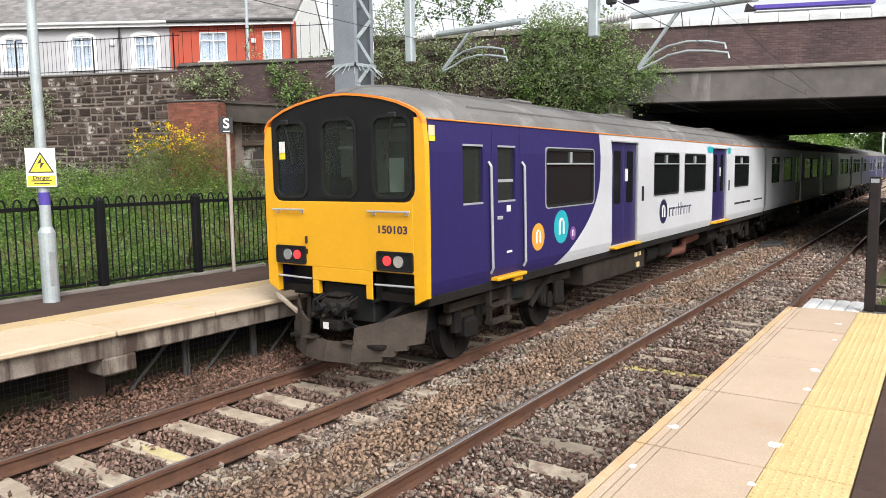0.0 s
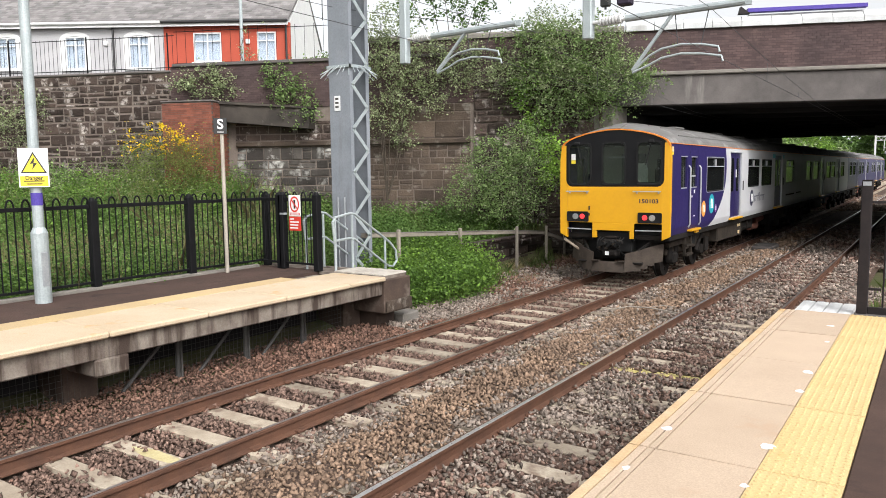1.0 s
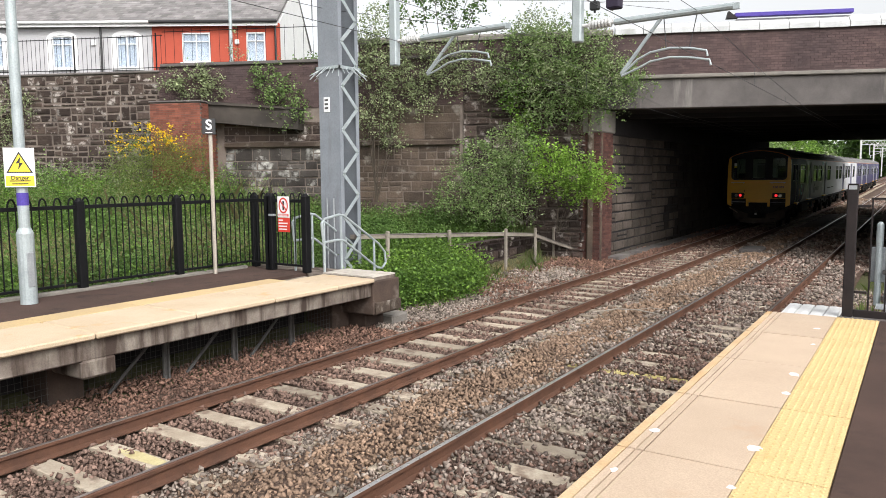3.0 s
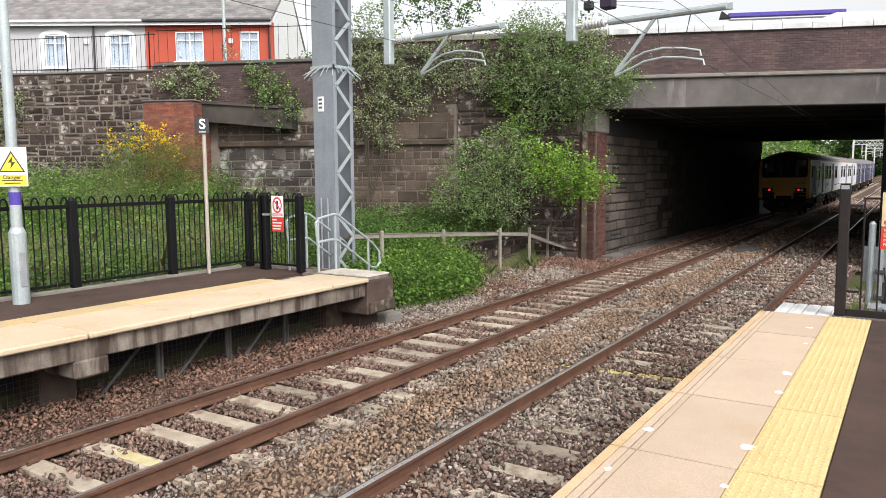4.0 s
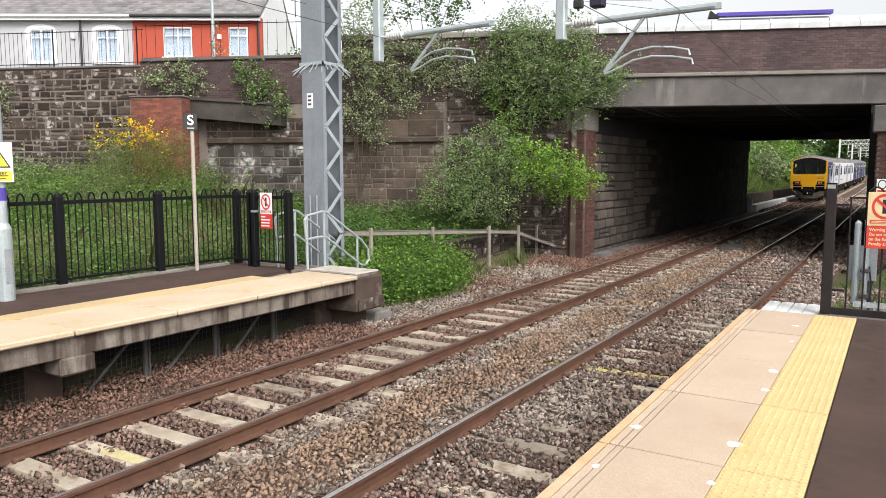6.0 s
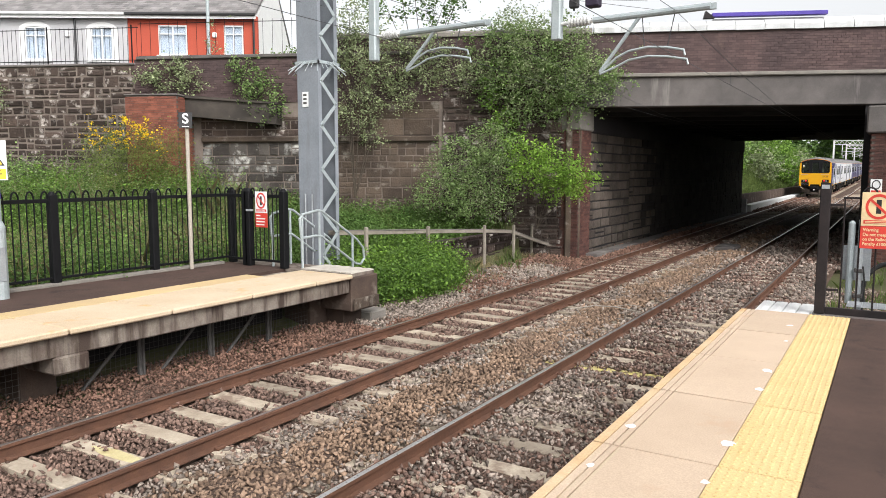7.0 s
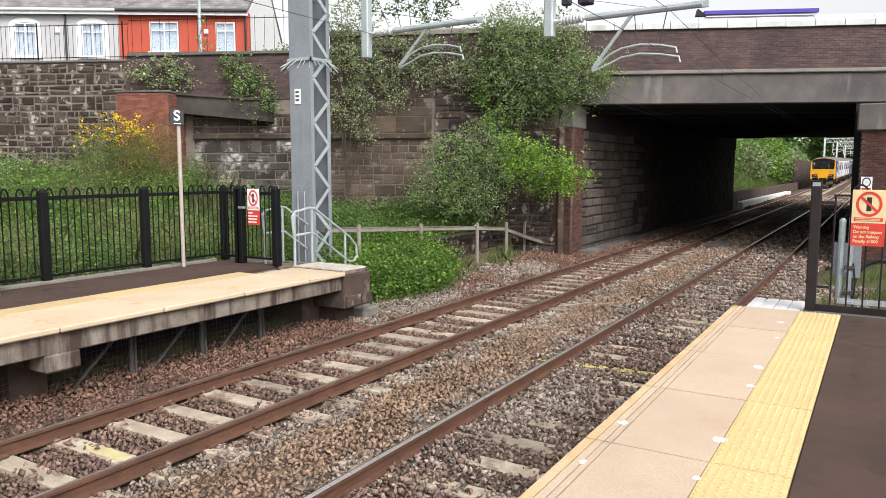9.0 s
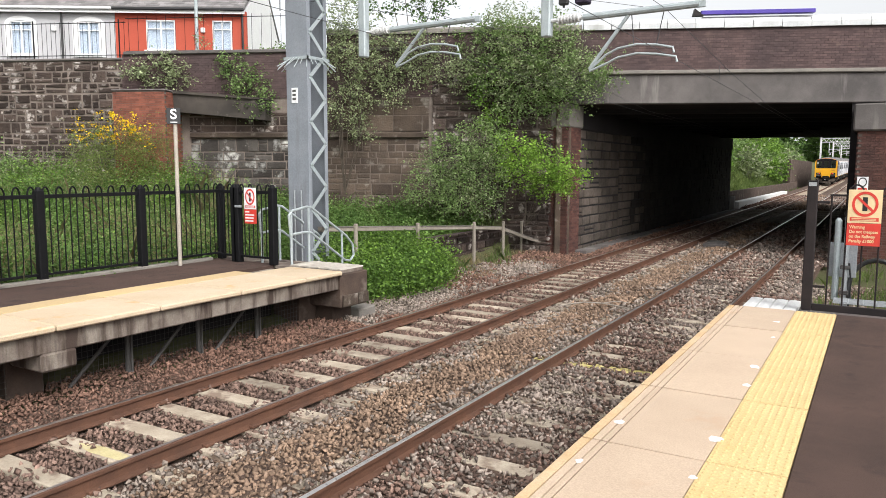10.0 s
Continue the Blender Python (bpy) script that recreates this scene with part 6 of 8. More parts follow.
tall_weeds("nettles and weeds on the railway bank", scatter(8000, -22, -9.3, 11.3, 21.5, lambda a, b: bank(a, b) and patch(a, b, 0.5, 2) > -0.15 and (a < -11.0 or b < 15.2)), LEAF_WEED, 0.62, 10, 0.075)
tall_weeds("fresh green weeds on the railway bank", scatter(3000, -22, -9.3, 11.3, 21.5, lambda a, b: bank(a, b) and patch(a, b, 0.6, 37) > 0.05 and (a < -11.0 or b < 15.2)), LEAF_MID, 0.6, 10, 0.075)
tall_weeds("bright green nettles beside the platform end", scatter(2600, -11.0, -8.6, 11.5, 16.0, lambda a, b: (a + 9.75) ** 2 / 1.5 + (b - 13.7) ** 2 / 4.6 < 1 + 0.9 * patch(a, b, 1.6, 71)), LEAF_BRIGHT, 0.85, 14, 0.07)
tall_weeds("dark green nettles beside the platform end", scatter(2200, -11.0, -8.6, 11.5, 16.0, lambda a, b: (a + 9.75) ** 2 / 1.5 + (b - 13.7) ** 2 / 4.6 < 1 + 0.9 * patch(a, b, 1.6, 71)), LEAF_WEED, 0.85, 14, 0.07)
tall_weeds("dark green weeds under the wall", scatter(2600, -14, -11.0, 15, 21.5, lambda a, b: bank(a, b) and patch(a, b, 0.9, 4) > -0.05), LEAF_DARK, 0.7, 10, 0.08)
blades("dry brown grass at the foot of the bank", scatter(9000, -10.4, -8.6, 11.4, 22, lambda a, b: patch(a, b, 1.0, 7) > 0.05), DRY, 0.16, 0.006)
blades("grass tufts beyond the near platform", scatter(7000, -1.1, 5, 11.4, 24, lambda a, b: patch(a, b, 0.6, 3) > 0.05), GRASS, 0.3, 0.01)

# beyond the bridge: a wooded cutting
for k in range(34):
    yy = 56 + k * 3.0
    xx = -12.5 - rnd.uniform(0, 5.0)
    g0 = height(xx, yy)
    rr = rnd.uniform(1.4, 2.2)
    hh = rnd.uniform(2.2, 3.8)
    bush("tree", "leafy tree on the cutting slope beyond the bridge", (xx, yy, g0 - 0.1), [((xx, yy, g0 + hh * 0.7), (rr, rr, hh * 0.45)), ((xx + 0.9, yy + 0.8, g0 + hh * 0.45), (rr * 0.8, rr * 0.8, hh * 0.35)),
         ((xx - 0.6, yy - 0.9, g0 + hh * 0.9), (rr * 0.7, rr * 0.7, hh * 0.3))], (LEAF_BRIGHT, LEAF_MID, LEAF_BRIGHT, LEAF_GREY)[k % 4], 0.26, 85, 4, None, "tree", narrow=0.5)
blades("long grass on the cutting slope beyond the bridge", scatter(26000, -16, -9.3, 53, 110, lambda a, b: True), GRASS, 0.5, 0.03)
for k in range(26):
    xx, yy = -42 + k * 3.3 + rnd.uniform(-1, 1), 262 + rnd.uniform(-12, 25)
    up = rnd.uniform(1.1, 1.5)
    bush("tree", "distant tree closing the view along the line", (xx, yy, 0), [((xx, yy, 6.5 * up), (3.8, 3.0, 3.8)), ((xx + 2, yy, 3.6 * up), (3.4, 2.5, 3.2)), ((xx - 1, yy, 10.0 * up), (2.8, 2, 2.6)), ((xx + 1, yy, 1.5), (3.4, 2.0, 2.4))],
         (LEAF_WEED, LEAF_DARK, LEAF_DARK)[k % 3], 0.8, 40, 3, None, "tree", narrow=0.5)
for k in range(9):
    xx, yy = 3.5 + rnd.uniform(0, 5), 60 + k * 9
    bush("tree", "leafy tree beside the line beyond the bridge", (xx, yy, -0.2), [((xx, yy, 2.6), (2.0, 2, 1.8)), ((xx + 1, yy + 1, 1.4), (1.6, 1.6, 1.4))], (LEAF_MID, LEAF_BRIGHT)[k % 2], 0.3, 60, 3, None, "tree", narrow=0.5)
fw = thing("low_wall", "grey concrete wall at the foot of the cutting", "wall", kind="structure")
part("wall", Shape().box(-9.6, -9.3, 54, 107, -0.3, 1.05, 0.02), BROWN_WALL, fw)
part("wall", Shape().box(-10.6, -10.2, 107, 142, -0.3, 4.0, 0.02), BROWN_WALL, fw)


# ---- houses, van and road things behind the wall ----
HOUSE_AT = WALL_AT @ pose(-14.9, 9.0, 0, 0, 0, 9.0)


def house_window(parent, x0, x1, z0, z1, arch):
    fr = Shape()
    ring(fr, [(x0, z0), (x1, z0), (x1, z1), (x0, z1)], [(x0 + 0.06, z0 + 0.06), (x1 - 0.06, z0 + 0.06), (x1 - 0.06, z1 - 0.06), (x0 + 0.06, z1 - 0.06)], lambda x, z: (x, -0.03, z), lambda x, z: (x, 0.1, z))
    w = part("window", fr, PAINT_WHITE, parent, "white-framed window")
    part("mullion", Shape().box((x0 + x1) / 2 - 0.03, (x0 + x1) / 2 + 0.03, -0.03, 0.08, z0 + 0.06, z1 - 0.06, 0.01), PAINT_WHITE, w)
    part("transom", Shape().box(x0 + 0.06, x1 - 0.06, -0.02, 0.07, z1 - 0.42, z1 - 0.37, 0.01), PAINT_WHITE, w)
    part("pane", Shape().box(x0 + 0.05, x1 - 0.05, 0.03, 0.04, z0 + 0.05, z1 - 0.05), HOUSE_GLASS, w)
    c = Shape()
    for k in range(10):
        a = x0 + 0.06 + (x1 - x0 - 0.12) * k / 10
        c.box(a, a + (x1 - x0) / 11, 0.12 + 0.02 * (k % 2), 0.14 + 0.02 * (k % 2), z0 + 0.05, z1 - 0.05)
    part("curtain", c, CURTAIN, w)
    # black sheet paints the unlit room behind the curtain
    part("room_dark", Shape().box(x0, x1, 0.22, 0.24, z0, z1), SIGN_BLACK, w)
    part("sill", Shape().box(x0 - 0.1, x1 + 0.1, -0.12, 0.0, z0 - 0.1, z0, 0.02), PAINT_WHITE, w)
    if arch:
        s = Shape()
        n = 10
        outer = [(x0 - 0.22, z0 - 0.1)] + [((x0 + x1) / 2 - ((x1 - x0) / 2 + 0.22) * math.cos(a), z1 - 0.12 + 0.34 * math.sin(a)) for a in np.linspace(0, math.pi, n)] + [(x1 + 0.22, z0 - 0.1)]
        inner = [(x0, z0 - 0.1)] + [((x0 + x1) / 2 - ((x1 - x0) / 2) * math.cos(a), z1 - 0.10 + 0.12 * math.sin(a)) for a in np.linspace(0, math.pi, n)] + [(x1, z0 - 0.1)]
        for i in range(len(outer) - 1):
            a, b, c2, d = outer[i], outer[i + 1], inner[i + 1], inner[i]
            q = [a, b, c2, d]
            s.add([(x, -0.06, z) for x, z in q] + [(x, 0.02, z) for x, z in q], [(0, 1, 2, 3), (7, 6, 5, 4), (0, 4, 5, 1), (3, 2, 6, 7), (0, 3, 7, 4), (1, 5, 6, 2)])
        part("window_surround", s, PAINT_WHITE, w, "white arched window surround")


def terrace_house(label, x0, x1, paint, windows, arch, category="house"):
    hs = thing("terraced_house", label, category, "houses behind the wall", at=HOUSE_AT)
    s = Shape()
    xs = sorted({x0, x1, *[w[0] for w in windows], *[w[1] for w in windows]})
    zs = sorted({5.0, 9.72, *[w[2] for w in windows], *[w[3] for w in windows]})
    for a, b in zip(xs, xs[1:]):
        for c, d in zip(zs, zs[1:]):
            if not any(w[0] - 1e-6 <= a and b <= w[1] + 1e-6 and w[2] - 1e-6 <= c and d <= w[3] + 1e-6 for w in windows):
                s.box(a, b, 0, 0.25, c, d)
    part("front_wall", s.weld(), paint, hs)
    part("side_wall", Shape().box(x0, x0 + 0.25, 0.25, 8, 5.0, 9.7).box(x1 - 0.25, x1, 0.25, 8, 5.0, 9.7).box(x0, x1, 7.8, 8, 5, 9.7).prism([(0.1, 9.7), (7.9, 9.7), (4.0, 12.4)], "x", x1 - 0.25, x1 - 0.01), PAINT_WHITE if x1 > -1 else paint, hs)
    part("roof", Shape().prism([(-0.3, 9.72), (4.0, 12.4), (8.3, 9.72), (8.3, 9.86), (4.0, 12.58), (-0.3, 9.86)], "x", x0, x1), SLATE, hs, "grey slate roof")
    sl = Shape()
    up = math.hypot(4.3, 2.72)
    k = 0
    y = 0.0
    while y < up - 0.3:
        t0, t1 = y / up, (y + 0.3) / up
        xx = x0 - (0.15 if k % 2 else 0)
        while xx < x1:
            a, b = max(xx, x0), min(xx + 0.29, x1)
            lift = rnd.uniform(0.015, 0.03)
            if b - a > 0.05:
                sl.add([(a, -0.3 + 4.3 * t0, 9.86 + 2.72 * t0 + lift), (b, -0.3 + 4.3 * t0, 9.86 + 2.72 * t0 + lift), (b, -0.3 + 4.3 * t1, 9.86 + 2.72 * t1 + 0.004),
                        (a, -0.3 + 4.3 * t1, 9.86 + 2.72 * t1 + 0.004), (a, -0.3 + 4.3 * t0, 9.86 + 2.72 * t0), (b, -0.3 + 4.3 * t0, 9.86 + 2.72 * t0)], [(0, 1, 2, 3), (4, 5, 1, 0)])
            xx += 0.3
        y += 0.26
        k += 1
    tagged(part("roof_covering", sl, SLATE, hs, fix=False), kind="stuff")
    part("gutter", Shape().box(x0, x1, -0.42, -0.3, 9.68, 9.80, 0.03), PAINT_WHITE if arch else SIGN_BLACK, hs)
    part("fascia_board", Shape().box(x0, x1, -0.3, -0.26, 9.55, 9.74), PAINT_WHITE, hs, "white fascia board")
    for w in windows:
        house_window(hs, *w, arch)
    return hs


g = terrace_house("grey rendered terraced house with white arched windows", -22.0, -5.9, RENDER_GREY,
                  [(-7.57, -6.57, 7.72, 9.2), (-10.57, -9.58, 7.72, 9.2), (-13.75, -12.83, 7.75, 9.2), (-16.9, -16.1, 7.72, 9.2), (-19.9, -19.1, 7.72, 9.2)], True)
part("drain_pipe", Shape().tube((-8.24, -0.1, 5.6), (-8.24, -0.1, 9.7), 0.05, 8), SIGN_BLACK, g)
part("alarm_box", Shape().box(-8.72, -8.5, -0.1, 0, 8.75, 9.0, 0.03), PAINT_WHITE, g)
r = terrace_house("red painted terraced house with white windows", -5.89, 0.0, RENDER_RED, [(-4.5, -3.2, 7.96, 9.3), (-1.52, -0.65, 7.95, 9.3)], False)
part("alarm_box", Shape().box(-2.05, -1.85, -0.1, 0, 8.75, 8.98, 0.03), PAINT_WHITE, r)
part("end_pipe", Shape().tube((-0.15, -0.1, 5.6), (-0.15, -0.1, 9.7), 0.05, 8), SIGN_BLACK, r)
part("chimney", Shape().box(-6.6, -5.3, 3.6, 4.4, 12.2, 14.2, 0.03), DARK_BRICK, r)

lp = thing("street_lamp", "tall pale grey street lamp column behind the wall", "street lamp", at=WALL_AT @ pose(-14.75, 3.6, 5.6))
part("column", Shape().tube((0, 0, 0), (0, 0, 1.6), 0.085, 12).tube((0, 0, 1.6), (0, 0, 7.5), 0.065, 12), GALV_PALE, lp)
part("arm", Shape().tube((0, 0, 7.45), (0.2, 1.2, 7.6), 0.03, 8), GALV_PALE, lp)
part("lantern", Shape().box(0.05, 0.35, 1.0, 1.7, 7.52, 7.68, 0.05), GALV_PALE, lp)


def wall_railing():
    f = thing("railing", "thin dark iron railing along the top of the wall", "railing", at=WALL_AT)
    bar = Shape().tube((0, 0, 6.36), (0, 0, 7.66), 0.0075, 6).mesh("bar", BLACK_IRON)
    x = -29.0
    while x < -9.8:
        part("bar", bar, None, f, at=pose(x, 0.45, 0.16 if x > -15.85 else 0.0))
        x += 0.17 if x < -15.9 else 0.34
    for z in (6.52, 7.62):
        part("rail", Shape().tube((-29, 0.45, z), (-15.85, 0.45, z), 0.014, 6), BLACK_IRON, f)
        part("rail", Shape().tube((-15.85, 0.45, z + 0.12), (-9.8, 0.45, z + 0.1), 0.012, 6), BLACK_IRON, f)
    for k in range(5):
        part("post", Shape().tube((-28.9 + k * 3.2, 0.45, 6.4), (-28.9 + k * 3.2, 0.45, 7.72), 0.025, 6), BLACK_IRON, f)


wall_railing()

VAN_GLASS = pane("van_glass", (0.05, 0.06, 0.06), 0.2)


def van():
    v = thing("van", "long white panel van driving along the road", "van")
    body = Shape()
    prof = [(0, 0.35), (0, 0.95), (0.25, 1.15), (0.85, 1.3), (1.75, 2.25), (2.2, 2.42), (6.1, 2.42), (6.2, 2.3), (6.2, 0.35)]
    body.prism([(x, z) for x, z in prof], "y", -0.95, 0.95)
    part("body", body, PAINT_WHITE, v, "white painted body")
    part("windscreen", Shape().add([(0.93, -0.85, 1.4), (0.93, 0.85, 1.4), (1.68, 0.8, 2.19), (1.68, -0.8, 2.19), (0.9, -0.85, 1.42), (0.9, 0.85, 1.42), (1.65, 0.8, 2.21), (1.65, -0.8, 2.21)],
                                   [(0, 1, 2, 3), (4, 5, 6, 7), (0, 1, 5, 4), (2, 3, 7, 6), (1, 2, 6, 5), (0, 3, 7, 4)]), VAN_GLASS, v)
    for sy in (-1, 1):
        part("side_window", Shape().prism([(1.25, 1.35), (2.2, 1.35), (2.2, 1.95), (1.75, 1.95)], "y", sy * 0.945, sy * 0.96), VAN_GLASS, v)
        part("mirror", Shape().box(1.1, 1.25, sy * 0.98, sy * 1.15, 1.35, 1.65, 0.03), SIGN_BLACK, v)
        for x in (1.15, 5.0):
            part("wheel", Shape().tube((x, sy * 0.75, 0.34), (x, sy * 0.97, 0.34), 0.34, 18), RUBBER, v)
        part("side_bar", Shape().box(2.4, 6.0, sy * 0.95, sy * 0.965, 1.45, 1.5), GREY_STEEL, v)
        part("headlight", Shape().box(0.02, 0.2, sy * 0.6, sy * 0.9, 0.9, 1.08, 0.03), LAMP_CLEAR, v)
    part("bumper", Shape().box(-0.08, 0.1, -0.95, 0.95, 0.35, 0.62, 0.04), SIGN_BLACK, v)
    return v


VAN = van()

# shop behind the bridge
shop = thing("shop_building", "pale shop building with a purple fascia", "building", at=WALL_AT)
part("wall", Shape().box(7.7, 24, 20.4, 34, 5.3, 11.3), surf("white_cladding", (0.8, 0.8, 0.8), (0.78, 0.78, 0.78), 1, 0.6, 0), shop)
part("fascia", Shape().box(7.55, 13.7, 20.0, 20.4, 11.36, 11.58, 0.02), PURPLE, shop, "purple fascia")
part("roof_trim", Shape().prism([(7.1, 11.3), (7.7, 11.3), (7.2, 11.7)], "y", 20.0, 20.4), DARK_STEEL, shop)

# ---- electrification ----


def mast():
    m = thing("electrification_mast", "grey steel lattice mast beside the platform end", "mast", at=pose(-10.16, 11.6, 0))
    hx, hy, top = 0.275, 0.30, 9.0
    for sy in (-1, 1):
        s = Shape().prism([(-hx, sy * hy), (hx, sy * hy), (hx, sy * (hy - 0.1)), (hx - 0.014, sy * (hy - 0.1)), (hx - 0.014, sy * (hy - 0.014)), (-hx + 0.014, sy * (hy - 0.014)),
                           (-hx + 0.014, sy * (hy - 0.1)), (-hx, sy * (hy - 0.1))], "z", 0.3, top)
        part("channel", s, GREY_STEEL, m, "grey painted steel channel")
    for sx in (-1, 1):
        z, k = 0.5, 0
        while z < top - 0.4:
            a, b = (-hy + 0.07, hy - 0.07) if k % 2 else (hy - 0.07, -hy + 0.07)
            part("lacing", Shape().box(-0.006, 0.006, -0.038, 0.038, 0, math.hypot(b - a, 0.44), m=Matrix.Translation((sx * (hx + 0.008), a, z)) @ Matrix.Rotation(-math.atan2(b - a, 0.44), 4, "X")),
                 GALV_PALE if sx > 0 else GREY_STEEL, m)
            z += 0.44
            k += 1
    sp = Shape()
    for k in range(26):
        a = k * math.tau / 26
        p = Vector((math.cos(a) * 0.36, math.sin(a) * 0.40, 4.86))
        sp.tube(p * 0.8 + Vector((0, 0, 0.97)), p * 1.45 + Vector((0, 0, -2.38 + (0.02 if k % 2 else -0.08))), 0.010, 5)
    s2 = Shape()
    for sy in (-1, 1):
        s2.box(-0.33, 0.33, sy * 0.34, sy * 0.31, 4.80, 4.86)
    for sx in (-1, 1):
        s2.box(sx * 0.33, sx * 0.30, -0.34, 0.34, 4.80, 4.86)
    guard = part("climbing_guard", s2, GALV_PALE, m, "anti-climbing guard with spikes")
    for k in range(30):
        a = k * math.tau / 30
        c, d = math.cos(a), math.sin(a)
        part("spike", Shape().tube((c * 0.32, d * 0.33, 4.85), (c * 0.58, d * 0.6, 4.62 + 0.06 * (k % 2)), 0.008, 5), GALV_PALE, guard)
    pl = part("number_plate", Shape().box(-0.14, 0.02, -0.315, -0.303, 3.95, 4.25, 0.004), SIGN_WHITE, m, "white plate with unreadable marks")
    part("marks", Shape().box(-0.11, -0.02, -0.318, -0.314, 4.17, 4.21).box(-0.11, -0.02, -0.318, -0.314, 4.09, 4.13).box(-0.11, -0.02, -0.318, -0.314, 4.01, 4.05), PROP_STEEL, pl)
    part("base_plate", Shape().box(-0.42, 0.42, -0.45, 0.45, 0.28, 0.32, 0.01), GREY_STEEL, m)
    part("footing", Shape().box(-0.6, 0.6, -0.6, 0.6, -0.4, 0.28, 0.03), CONCRETE, m, "concrete footing")
    for x in (-0.09, 0.09):
        part("cable_duct", Shape().tube((x, -0.33, 0.3), (x, -0.33, 2.2), 0.018, 6), GALV, m)
    return m


mast()


def portal_boom():
    b = thing("portal_boom", "grey steel boom carrying the overhead line", "boom", at=pose(0, 11.6, 0))
    for z in (7.6, 8.2):
        for y in (-0.2, 0.2):
            part("chord", Shape().box(-9.9, 3.2, y - 0.04, y + 0.04, z - 0.04, z + 0.04), GREY_STEEL, b)
    for k in range(18):
        x = -9.8 + k * 0.72
        part("lacing", Shape().tube((x, -0.2, 7.6), (x + 0.36, -0.2, 8.2), 0.02, 6).tube((x + 0.36, -0.2, 8.2), (x + 0.72, -0.2, 7.6), 0.02, 6), GREY_STEEL, b)
    part("leg", Shape().box(2.8, 3.2, -0.3, 0.3, 0.5, 8.2, 0.02), GREY_STEEL, b)


portal_boom()


def cantilever(x, top, label, foot=-0.46, sag=0.0):
    """A drop post with an insulated top tube, a strut and two curved registration arms."""
    c = thing("overhead_line_cantilever", label, "cantilever", "overhead line cantilevers", at=pose(x, 11.5, top))
    part("drop_post", Shape().box(-0.09, 0.07, -0.08, 0.08, foot, 7.6 - top, 0.02), GALV_PALE, c, "pale square drop post")
    ins = Shape()
    for k in range(7):
        ins.tube((0.2 + k * 0.055, 0, 0.012 * k * 0.1), (0.225 + k * 0.055, 0, 0.012 * k * 0.1), 0.075, 12)
    ins.tube((0.05, 0, 0), (0.65, 0, 0), 0.03, 8)
    part("insulator", ins, WHITE_PLASTIC, c, "ribbed pale insulator")
    part("top_tube", Shape().tube((0.62, 0, 0.0), (2.42, 0, 0.02), 0.055, 10).box(2.38, 2.5, -0.03, 0.03, -0.03, 0.06), GALV_PALE, c, "pale galvanised tube")
    part("strut", Shape().tube((1.38, 0, 0.0), (0.74, 0, -0.66 - sag), 0.03, 8), GALV_PALE, c)
    for dz, ln in ((0.0, 2.05), (-0.14, 2.1)):
        dz -= sag
        a = [(0.74, 0, -0.68 - sag + (dz + sag) * 0.1), (1.0, 0, -0.46 + dz), (1.2, 0, -0.37 + dz), (1.5, 0, -0.33 + dz), (1.8, 0, -0.36 + dz), (ln, 0, -0.42 + dz), (ln + 0.02, 0, -0.5 + dz)]
        part("registration_arm", Shape().path(a, 0.018, 8), GALV_PALE, c, "curved pale registration arm")
    part("dropper", Shape().tube((1.9, 0, -0.02), (1.8, 0, -0.36 - sag), 0.008, 5), WIRE, c)
    part("dropper", Shape().tube((1.4, 0, 0), (1.45, 0, -0.34 - sag), 0.008, 5), WIRE, c)


cantilever(-8.62, 5.22, "pale cantilever over the far track")
cantilever(-4.86, 5.07, "pale cantilever over the near track", -0.26, 0.16)
bx = thing("line_tensioner", "dark boxes and rods hung beside the drop post", "equipment", at=pose(-4.5, 11.6, 5.3))
part("case", Shape().box(0.1, 0.32, -0.1, 0.1, 0.0, 2.3, 0.02), surf("dull_violet_case", (0.045, 0.035, 0.06), None, 3, 0.6, 0.05), bx)
part("rod", Shape().tube((-0.12, 0, -0.02), (-0.12, 0, 2.3), 0.02, 6), SIGN_BLACK, bx)
part("fitting", Shape().box(-0.2, -0.04, -0.05, 0.05, 0.02, 0.16, 0.02), SIGN_BLACK, bx)


def wires():
    for x, zc, zm, lab in ((-6.55, 4.62, 5.24, "overhead wires above the far track"), (-2.95, 4.42, 5.08, "overhead wires above the near track")):
        w = thing("overhead_wires", lab, "overhead wire")
        part("contact_wire", Shape().path([(x, -20, zc), (x, 11.5, zc), (x, 24, 4.42), (x, 52, 4.42), (x, 110, 4.7), (x, 250, 4.7)], 0.0045, 5), WIRE, w)
        part("catenary_wire", Shape().path([(x, -20, zm), (x, 2, zm - 0.15), (x, 11.5, zm), (x, 17, zm - 0.3), (x, 24, 4.52), (x, 52, 4.52), (x, 80, 5.1), (x, 110, 5.6), (x, 160, 5.2), (x, 210, 5.6)], 0.0045, 5), WIRE, w)
        for y in (3, 7, 16, 20):
            part("dropper", Shape().tube((x, y, zc - 0.02), (x, y, zm - 0.12 if y < 12 else zm - 0.3 - (y - 16) * 0.06), 0.006, 4), WIRE, w)
    f = thing("feeder_wire", "thin dark feeder wires crossing above the wall", "overhead wire")
    part("wire", Shape().path([(-26, -6, 10.0), (-10.2, 11.4, 6.0), (-9.6, 22, 6.9)], 0.006, 5), WIRE, f)
    part("wire", Shape().path([(-40, 14, 11.8), (-22, 26, 10.6), (-10, 34, 10.4)], 0.009, 5), WIRE, f)
    part("wire", Shape().path([(-38, 12, 11.2), (-20, 24, 10.8), (-8, 30, 9.0)], 0.009, 5), WIRE, f)


wires()


